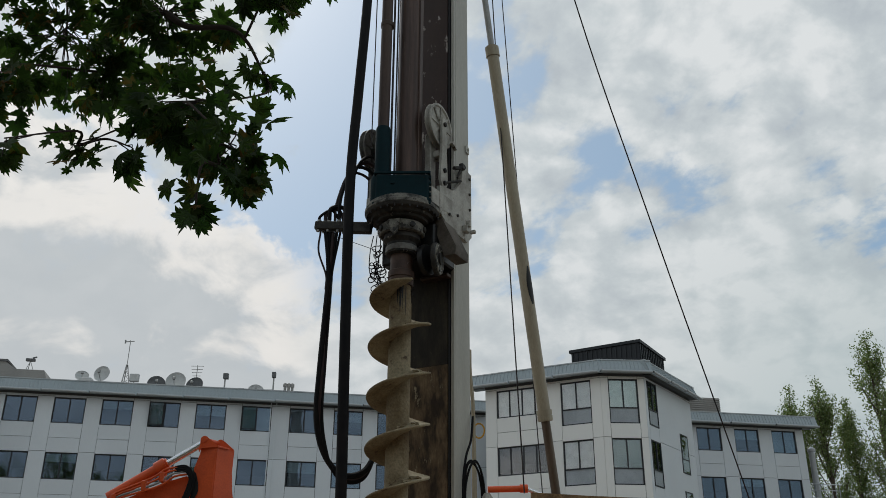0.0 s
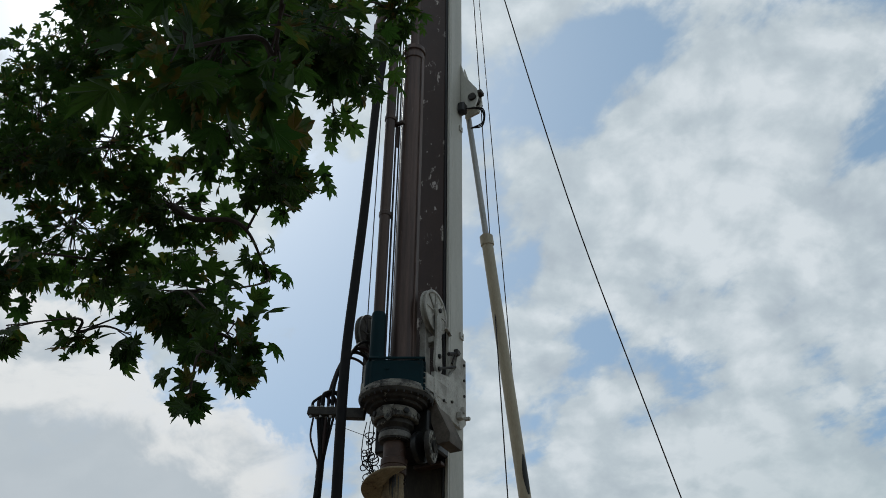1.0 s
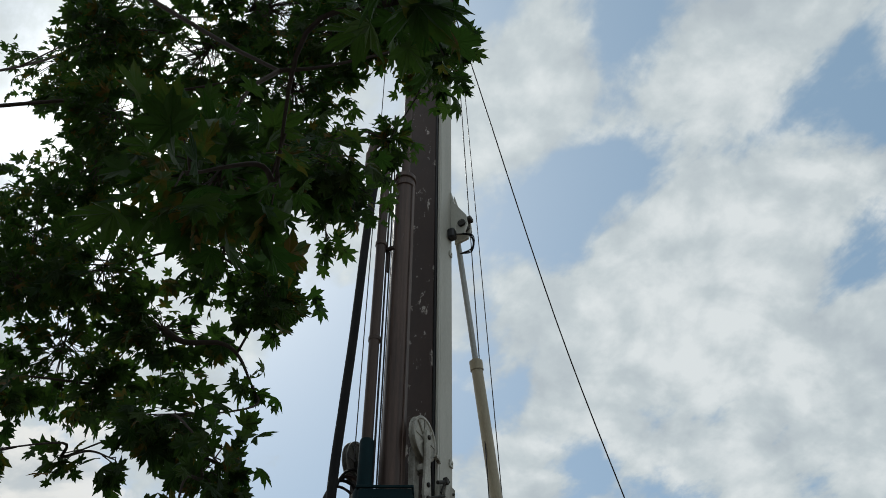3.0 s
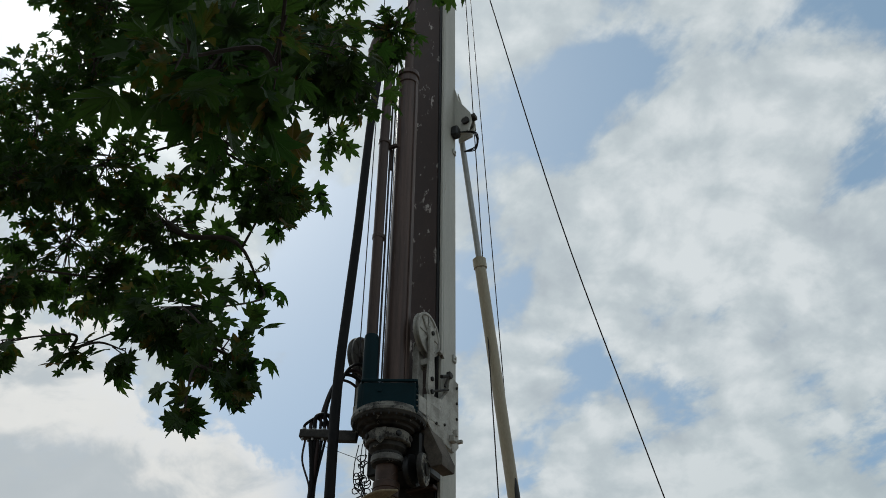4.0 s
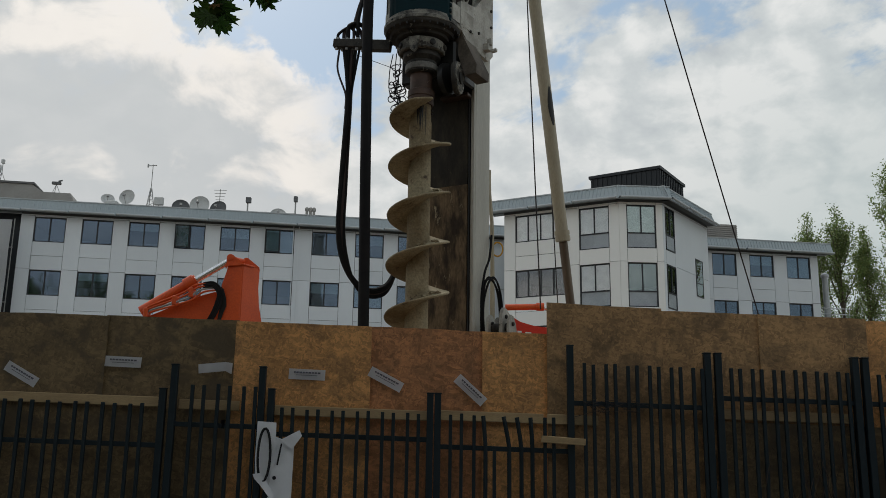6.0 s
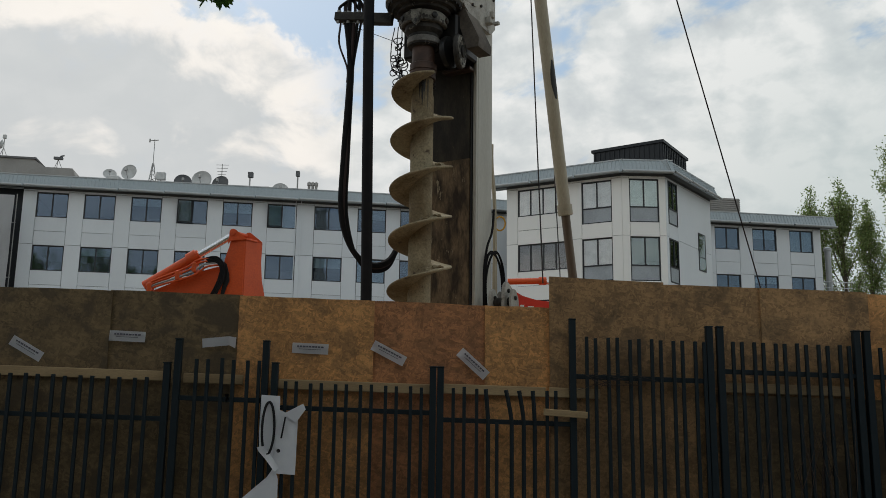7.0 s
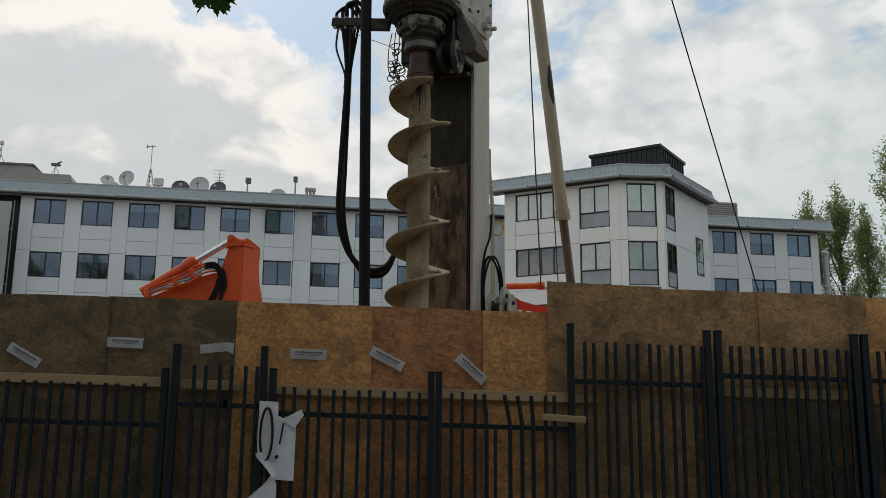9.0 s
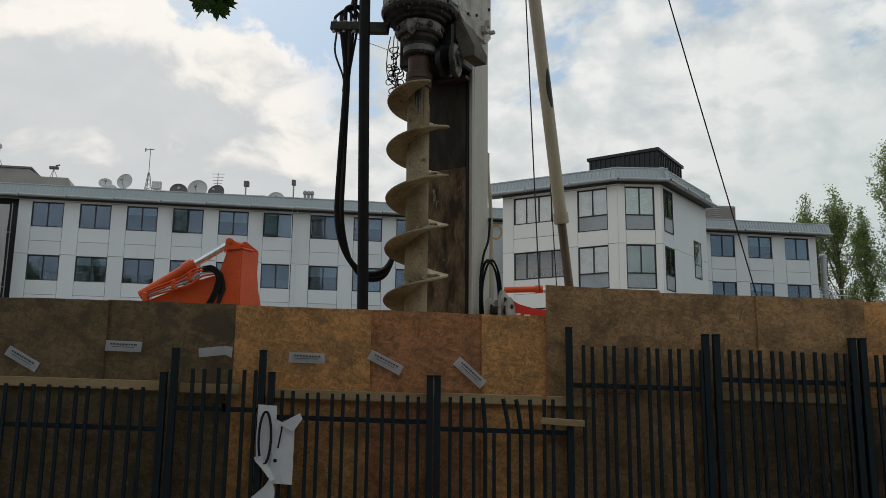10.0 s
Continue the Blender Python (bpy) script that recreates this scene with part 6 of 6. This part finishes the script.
LEAF_MESHES = []
for k in range(5):
    pts = leaf_points((0.110, 0.124, 0.098, 0.116, 0.088)[k], (0.25, 0.5, 0.1, 0.7, 0.4)[k], (0.2, 0.05, 0.35, 0.1, 0.25)[k])
    me = bpy.data.meshes.new("leaf")
    n = len(OUTLINE)
    me.from_pydata(pts, [], [(0, 1 + i, 1 + (i + 1) % n) for i in range(n)])
    me.materials.append(M_LEAF)
    LEAF_MESHES.append(me)
verts, faces, singles = [], [], 0
twigs = B()
anchors = [p for bough in BOUGHS for p in bough]
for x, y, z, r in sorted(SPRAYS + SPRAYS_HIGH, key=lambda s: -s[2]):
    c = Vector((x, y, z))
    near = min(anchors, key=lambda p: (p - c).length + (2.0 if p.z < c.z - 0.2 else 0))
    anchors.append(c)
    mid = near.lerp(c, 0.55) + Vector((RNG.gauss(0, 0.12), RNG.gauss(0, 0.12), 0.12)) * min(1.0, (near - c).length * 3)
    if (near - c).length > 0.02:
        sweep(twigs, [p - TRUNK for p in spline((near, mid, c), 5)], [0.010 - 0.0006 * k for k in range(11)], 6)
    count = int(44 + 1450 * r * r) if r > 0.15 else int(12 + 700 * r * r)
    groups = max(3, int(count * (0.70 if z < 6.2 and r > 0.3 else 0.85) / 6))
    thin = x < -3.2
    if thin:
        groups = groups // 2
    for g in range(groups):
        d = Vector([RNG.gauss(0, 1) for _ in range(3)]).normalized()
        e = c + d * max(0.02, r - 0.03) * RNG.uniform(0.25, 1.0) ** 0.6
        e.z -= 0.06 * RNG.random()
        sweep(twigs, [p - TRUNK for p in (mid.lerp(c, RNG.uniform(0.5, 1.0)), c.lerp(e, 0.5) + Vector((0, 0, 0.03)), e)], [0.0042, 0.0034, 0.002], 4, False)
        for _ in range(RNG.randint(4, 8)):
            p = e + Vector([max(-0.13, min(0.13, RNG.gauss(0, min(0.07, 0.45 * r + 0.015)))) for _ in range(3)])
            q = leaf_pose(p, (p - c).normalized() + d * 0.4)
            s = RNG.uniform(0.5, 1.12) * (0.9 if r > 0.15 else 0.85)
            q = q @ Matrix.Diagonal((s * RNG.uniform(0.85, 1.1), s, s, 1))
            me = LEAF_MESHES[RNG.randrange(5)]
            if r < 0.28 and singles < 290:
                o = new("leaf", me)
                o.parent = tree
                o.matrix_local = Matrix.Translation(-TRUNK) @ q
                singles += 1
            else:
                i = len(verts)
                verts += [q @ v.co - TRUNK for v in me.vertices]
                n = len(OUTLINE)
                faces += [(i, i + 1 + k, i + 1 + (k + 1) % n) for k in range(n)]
part("twig", twigs, M_TWIG, tree)["kind"] = "stuff"
me = bpy.data.meshes.new("crown")
me.from_pydata(verts, [], faces)
me.materials.append(M_LEAF)
crown = new("crown", me)
crown.parent = tree
crown["kind"] = "stuff"

# unseen tree added behind the viewpoint; its crown keeps sky light off the fence
shade_tree = thing("plane_tree", pose(3.2, -5.0, 0), "added unseen plane tree that shades the fence", "tree")
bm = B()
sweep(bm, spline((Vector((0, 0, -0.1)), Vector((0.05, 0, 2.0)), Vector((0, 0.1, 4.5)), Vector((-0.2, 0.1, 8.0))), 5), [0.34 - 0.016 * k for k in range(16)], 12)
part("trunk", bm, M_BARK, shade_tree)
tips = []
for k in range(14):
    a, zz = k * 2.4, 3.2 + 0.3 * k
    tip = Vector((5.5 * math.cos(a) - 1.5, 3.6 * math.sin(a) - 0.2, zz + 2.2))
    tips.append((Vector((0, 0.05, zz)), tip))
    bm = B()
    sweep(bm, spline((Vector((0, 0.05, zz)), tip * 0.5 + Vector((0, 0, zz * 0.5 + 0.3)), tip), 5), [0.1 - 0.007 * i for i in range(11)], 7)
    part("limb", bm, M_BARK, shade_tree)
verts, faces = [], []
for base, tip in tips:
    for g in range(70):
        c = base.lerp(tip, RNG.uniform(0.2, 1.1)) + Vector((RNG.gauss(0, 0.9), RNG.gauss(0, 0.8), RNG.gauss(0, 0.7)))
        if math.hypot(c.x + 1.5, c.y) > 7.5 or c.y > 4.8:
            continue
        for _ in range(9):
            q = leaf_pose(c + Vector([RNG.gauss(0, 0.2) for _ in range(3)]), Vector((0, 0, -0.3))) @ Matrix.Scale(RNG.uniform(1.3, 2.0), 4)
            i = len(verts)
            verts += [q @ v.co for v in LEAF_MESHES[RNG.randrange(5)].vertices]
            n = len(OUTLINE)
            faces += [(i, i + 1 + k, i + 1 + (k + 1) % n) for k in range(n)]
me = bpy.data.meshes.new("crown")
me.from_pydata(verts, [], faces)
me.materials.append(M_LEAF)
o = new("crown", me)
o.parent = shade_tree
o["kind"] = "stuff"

# two more unseen copies widen that shade
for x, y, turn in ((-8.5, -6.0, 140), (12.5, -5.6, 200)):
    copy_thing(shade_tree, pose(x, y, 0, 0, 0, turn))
# tall trees along the far pavement, mirrored in the office windows
far_tree = poplar(-8.0, -15.0, 22.0, 4.2, "tall leafy tree on the far pavement", 31, "street_tree", "trees along the far pavement")
for k, (x, s) in enumerate(((-16, 0.95), (-23, 1.05), (-31, 0.98), (-40, 1.08), (-49, 1.0))):
    copy_thing(far_tree, pose(x, -15.0 + 0.6 * (k % 3), 0, 0, 0, 40 * k) @ Matrix.Scale(s, 4))
# plain unseen wall added behind the viewpoint to block low sky light
bm = B()
box(bm, -90, 90, -22.5, -20, 0, 15)
tagged(part("wall_street", bm, M_CONC), "plain added wall, unseen, that blocks low sky light", "wall", kind="structure")

# ---- hoarding and fence ----
SLOPE = -0.0215


def fz(x):
    """Fall of the street along the fence."""
    return SLOPE * x


hoard = thing("hoarding", pose(0, 8.6, 0), "site hoarding of raw and weathered strand board", "hoarding")


def board(x0, x1, z0, top0, top1, y, material, label=""):
    """One sheet, its top edge sloping with the street."""
    bm = B()
    n = 6
    f, g = [], []
    for k in range(n + 1):
        s = k / n
        z = top0 + (top1 - top0) * s + random.uniform(-0.004, 0.004)
        bow = 0.008 * math.sin(s * 3.1)
        f.append((x0 + (x1 - x0) * s, y - bow, z))
    for k in range(n):
        (xa, ya, za), (xb, yb, zb) = f[k], f[k + 1]
        v = [bm.verts.new(p) for p in ((xa, ya, z0), (xb, yb, z0), (xb, yb, zb), (xa, ya, za), (xa, ya + 0.018, z0), (xb, yb + 0.018, z0), (xb, yb + 0.018, zb), (xa, ya + 0.018, za))]
        for q in ((0, 1, 2, 3), (5, 4, 7, 6), (3, 2, 6, 7), (1, 0, 4, 5)):
            bm.faces.new([v[i] for i in q])
        if k == 0:
            bm.faces.new([v[i] for i in (0, 3, 7, 4)])
        if k == n - 1:
            bm.faces.new([v[i] for i in (1, 5, 6, 2)])
    bmesh.ops.remove_doubles(bm, verts=bm.verts, dist=0.0005)
    return part("board", bm, material, hoard, label, smooth=False)


L_TOP = [(-6.6, -5.35, 2.80, 2.79, M_OSB_DARK), (-5.35, -4.15, 2.78, 2.77, M_OSB_DARK), (-4.15, -3.065, 2.755, 2.735, M_OSB_DARK), (-3.06, -1.835, 2.742, 2.715, M_OSB_DARK),
         (-1.83, -0.582, 2.703, 2.675, M_OSB), (-0.577, 0.50, 2.680, 2.648, M_OSB_RED), (0.495, 1.10, 2.646, 2.634, M_OSB)]
for k, (x0, x1, t0, t1, material) in enumerate(L_TOP):
    board(x0, x1 + 0.03, 0.02, t0, t1, 0.022 * (k % 2), material)
R_TOP = [(1.10, 2.158, 2.925, 2.885, M_OSB_BROWN), (2.162, 3.10, 2.872, 2.848, M_OSB_BROWN), (3.105, 4.10, 2.850, 2.822, M_OSB_BROWN), (4.105, 5.35, 2.812, 2.785, M_OSB), (5.355, 6.6, 2.79, 2.76, M_OSB)]
for k, (x0, x1, t0, t1, material) in enumerate(R_TOP):
    board(x0, x1 + 0.03, 0.02, t0, t1, -0.045 + 0.022 * (k % 2), material)
# darker sheets behind the lower part of the fence
board(2.70, 4.10, 0.02, 1.84, 1.81, -0.070, M_OSB_DARK, "dark lower sheet")
board(4.12, 6.60, 0.02, 1.81, 1.76, -0.070, M_OSB_DARK, "dark lower sheet")
# battens
for x0, x1, z, y in ((-6.6, -2.47, 1.885, -0.045), (-2.3, -1.75, 1.875, -0.045), (-1.50, 0.02, 1.85, -0.045), (0.06, 1.06, 1.862, -0.045), (1.09, 1.56, 1.862, -0.075), (2.72, 4.02, 1.965, -0.075), (4.2, 6.0, 1.965, -0.075)):
    bm = B()
    q = pose(x0, y, z + fz(x0), 0, math.degrees(math.atan(-SLOPE)), 0)
    box(bm, 0, x1 - x0, -0.012, 0.022, -0.045, 0.045, 0.004, q)
    part("batten", bm, M_LATH, hoard, "pale pine batten")

# steel fence in front
FY = 8.47
fence = thing("steel_fence", pose(0, FY, 0), "dark painted steel picket fence, bent in places", "fence")


def post(x, top, w=0.055, lean=0.0):
    bm = B()
    box(bm, -w / 2, w / 2, -w / 2, w / 2, 0.0, top, 0.004, pose(x, 0, 0, 0, lean, 0))
    box(bm, -w / 2 - 0.004, w / 2 + 0.004, -w / 2 - 0.004, w / 2 + 0.004, top, top + 0.012, 0.003, pose(x, 0, 0, 0, lean, 0))
    return part("post", bm, M_FENCE, fence)


for x, top in ((-5.9, 2.25), (-5.8, 2.3), (-4.35, 2.28), (-2.43, 2.05), (-2.335, 2.27), (-1.53, 2.26), (-1.44, 2.06), (0.012, 2.045), (0.082, 2.045), (1.30, 2.505), (2.575, 2.455), (2.675, 2.455), (3.95, 2.435), (4.045, 2.435), (5.35, 2.40), (5.45, 2.40)):
    post(x, top, 0.06 if x < 2 else 0.062)


def rail(x0, x1, z):
    bm = B()
    q = pose(x0, 0.0, z, 0, math.degrees(math.atan(-SLOPE)), 0)
    box(bm, 0, x1 - x0, -0.012, 0.02, -0.022, 0.022, 0.003, q)
    part("rail", bm, M_FENCE, fence)


def picket(x, top, bend=0.0, knee=1.57):
    bm = B()
    w = 0.0155
    if bend:
        pts = [Vector((x, -0.02, 0.12)), Vector((x, -0.02, knee)), Vector((x + bend * 0.3, -0.03, knee + 0.1)), Vector((x + bend * 0.75, -0.045, top - 0.06)), Vector((x + bend, -0.05, top))]
        sweep(bm, pts, w * 1.25, 4)
    else:
        box(bm, x - w, x + w, -0.02 - w, -0.02 + w, 0.12, top + random.uniform(-0.008, 0.008), 0.003)
    part("picket", bm, M_FENCE, fence)


def bay(x0, pairs, step, gap, top, rails, skip=()):
    for k in range(pairs):
        for j in (0, 1):
            if (k, j) not in skip:
                x = x0 + k * step + j * gap
                picket(x, top + fz(x))
    for z, a, b in rails:
        rail(a, b, z)


bay(-5.70, 13, 0.249, 0.107, 1.858, ((1.62, -5.8, -2.46), (0.45, -5.8, -2.46)))
bay(-2.16, 3, 0.235, 0.105, 2.055, ((1.74, -2.33, -1.53), (0.45, -2.33, -1.53)))
bay(-1.335, 6, 0.229, 0.098, 1.868, ((1.665, -1.44, 0.01), (0.45, -1.44, 0.01)))
bay(0.20, 2, 0.215, 0.10, 1.872, ((1.575, 0.09, 1.29), (0.45, 0.09, 1.29)), ((1, 1),))
picket(0.52, 1.855, -0.025)
picket(0.60, 1.56)
picket(0.735, 1.85, -0.055)
picket(0.845, 1.845, -0.045)
picket(0.945, 1.845, -0.02)
picket(1.06, 1.845)
picket(1.14, 1.845)
bay(1.43, 6, 0.2015, 0.083, 2.375, ((1.985, 1.31, 2.57), (0.45, 1.31, 2.57)))
bay(2.79, 6, 0.199, 0.083, 2.385, ((2.05, 2.68, 3.95), (0.45, 2.68, 3.95)))
bay(4.16, 6, 0.20, 0.083, 2.385, ((2.02, 4.05, 5.35), (0.45, 4.05, 5.35)))
# dry stems caught in the pickets
stems = thing("dry_stems", pose(0, FY, 0), "dry brown creeper stems caught in the fence", "creeper", kind="stuff")
rs = random.Random(4)
bm = B()
for k in range(26):
    x = rs.choice((3.35, 3.6, 3.7, 3.5, 2.95, 3.8))
    pts = [Vector((x + rs.gauss(0, 0.06), -0.03, 0.0))]
    for i in range(7):
        pts.append(pts[-1] + Vector((rs.gauss(0.0, 0.05), rs.gauss(0, 0.012), rs.uniform(0.12, 0.3))))
    sweep(bm, pts, [0.006, 0.006, 0.005, 0.005, 0.004, 0.004, 0.003, 0.002], 4, False)
for k in range(16):
    x = rs.uniform(1.45, 1.9)
    p = Vector((x, -0.045, 1.95 + rs.gauss(0, 0.02)))
    sweep(bm, (p, p + Vector((rs.gauss(0, 0.08), -0.01, rs.gauss(0, 0.03))), p + Vector((rs.gauss(0, 0.14), 0.0, rs.gauss(0, 0.05)))), 0.0025, 4, False)
part("stems", bm, M_TWIG, stems)
# loose plank wedged in the pickets
bm = B()
box(bm, -0.2, 0.2, -0.012, 0.012, -0.03, 0.03, 0.004)
plank = part("loose_plank", bm, M_LATH)
plank.matrix_world = pose(1.222, FY - 0.06, 1.645, 4, 3.5, 0)
tagged(plank, "short pale plank stuck between the pickets", "plank")


def notice(x, z, turn, w=0.34, h=0.098, folded=False):
    t = thing("notice_strip", pose(x, 8.588, z, 0, turn, 0), "white paper strip with unreadable print stapled to the board" if not folded else "white paper strip with a folded end", "notice", "paper strips on the hoarding")
    bm = B()
    n = 8
    top = [bm.verts.new((-w / 2 + w * k / n, -0.002 - 0.006 * math.sin(k * 0.9) ** 2, h / 2)) for k in range(n + 1)]
    bot = [bm.verts.new((-w / 2 + w * k / n, -0.002 - 0.006 * math.sin(k * 0.9 + 0.5) ** 2, -h / 2)) for k in range(n + 1)]
    for k in range(n):
        bm.faces.new((bot[k], bot[k + 1], top[k + 1], top[k]))
    if folded:
        a = bm.verts.new((w / 2 + 0.06, -0.03, -0.08))
        b = bm.verts.new((w / 2 + 0.08, -0.05, 0.02))
        bm.faces.new((bot[n], a, b, top[n]))
    bmesh.ops.solidify(bm, geom=bm.faces[:], thickness=0.001)
    part("sheet", bm, M_PAPER, t)
    if not folded:
        x0 = -w * 0.36
        for k in range(9):
            bm = B()
            ww = w * (0.05 + 0.03 * ((k * 7) % 3) / 2)
            box(bm, x0, x0 + ww, -0.0125, -0.0115, 0.010, 0.024)
            part("print_bar", bm, M_INK, t)
            x0 += ww + w * 0.018
        bm = B()
        box(bm, -w * 0.3, w * 0.3, -0.0125, -0.0115, -0.010, -0.006)
        part("print_bar", bm, M_INK, t)


notice(-3.788, 2.176, 29)
notice(-2.858, 2.303, 2)
notice(-2.03, 2.262, -6, 0.25, 0.085, True)
notice(-1.142, 2.213, 2)
notice(-0.406, 2.18, 27)
notice(0.384, 2.094, 42)

# torn paper sheet hung on the pickets
PY = 8.415
paper = thing("torn_paper_sheet", pose(-1.36, PY, 1.45), "torn white sheet with a hand-drawn black mark tied to the fence", "paper")


def crumple(outline, name, seed, label=""):
    """A creased sheet with the given outline."""
    bm = B()
    vs = [bm.verts.new((x, 0.012 * noise.noise(Vector((x * 9, z * 7, seed))), z)) for x, z in outline]
    f = bm.faces.new(vs)
    bmesh.ops.triangulate(bm, faces=[f])
    bmesh.ops.subdivide_edges(bm, edges=bm.edges[:], cuts=3, use_grid_fill=True)
    for v in bm.verts:
        v.co.y += 0.016 * noise.noise(Vector((v.co.x * 11, v.co.z * 8, seed + 3)))
    bmesh.ops.solidify(bm, geom=bm.faces[:], thickness=0.001)
    return part(name, bm, M_PAPER, paper, label)


sheet = crumple(((-0.185, 0.325), (-0.015, 0.315), (-0.01, 0.19), (0.09, 0.15), (0.155, 0.12), (0.15, -0.38), (-0.02, -0.37), (-0.06, -0.30), (-0.18, -0.18), (-0.19, 0.0)), "sheet", 1)
flap = crumple(((0.03, 0.16), (0.20, 0.25), (0.225, 0.20), (0.14, 0.08)), "folded_corner", 2)
flap.location = (0, -0.02, 0)
crumple(((-0.04, -0.31), (-0.10, -0.40), (-0.33, -0.60), (-0.30, -0.75), (0.0, -0.78), (0.0, -0.42)), "lower_sheet", 5)
tie = crumple(((-0.20, -0.14), (-0.13, -0.13), (0.01, -0.32), (-0.03, -0.35), (-0.12, -0.24), (-0.18, -0.18)), "twisted_strip", 7)
tie.location = (0, -0.03, 0)
bm = B()
arc = [Vector((-0.105 + 0.055 * math.cos(a), -0.022, 0.02 + (0.24 if math.sin(a) > 0 else 0.22) * math.sin(a))) for a in [radians(k) for k in range(-95, 250, 15)]]
sweep(bm, arc, 0.012, 5)
sweep(bm, (Vector((0.045, -0.022, 0.13)), Vector((0.015, -0.022, -0.06))), 0.008, 5)
lathe(bm, ((0.017, 0), (0.017, 0.004)), 12, (0, 0, 0), pose(-0.005, -0.02, -0.17, 90, 0, 0))
part("drawn_mark", bm, M_BLACK_INK, paper, "black marker strokes")
bm = B()
for v in ((-0.02, 0.03), (0.02, 0.035), (0.0, -0.05)):
    bm.verts.new((v[0], 0, v[1]))
bm.faces.new(bm.verts[:])
bmesh.ops.solidify(bm, geom=bm.faces[:], thickness=0.001)
scrap = part("paper_scrap", bm, M_PAPER)
scrap.matrix_world = pose(-1.86, 8.43, 1.745)
tagged(scrap, "small white paper scrap on a picket", "paper scrap")
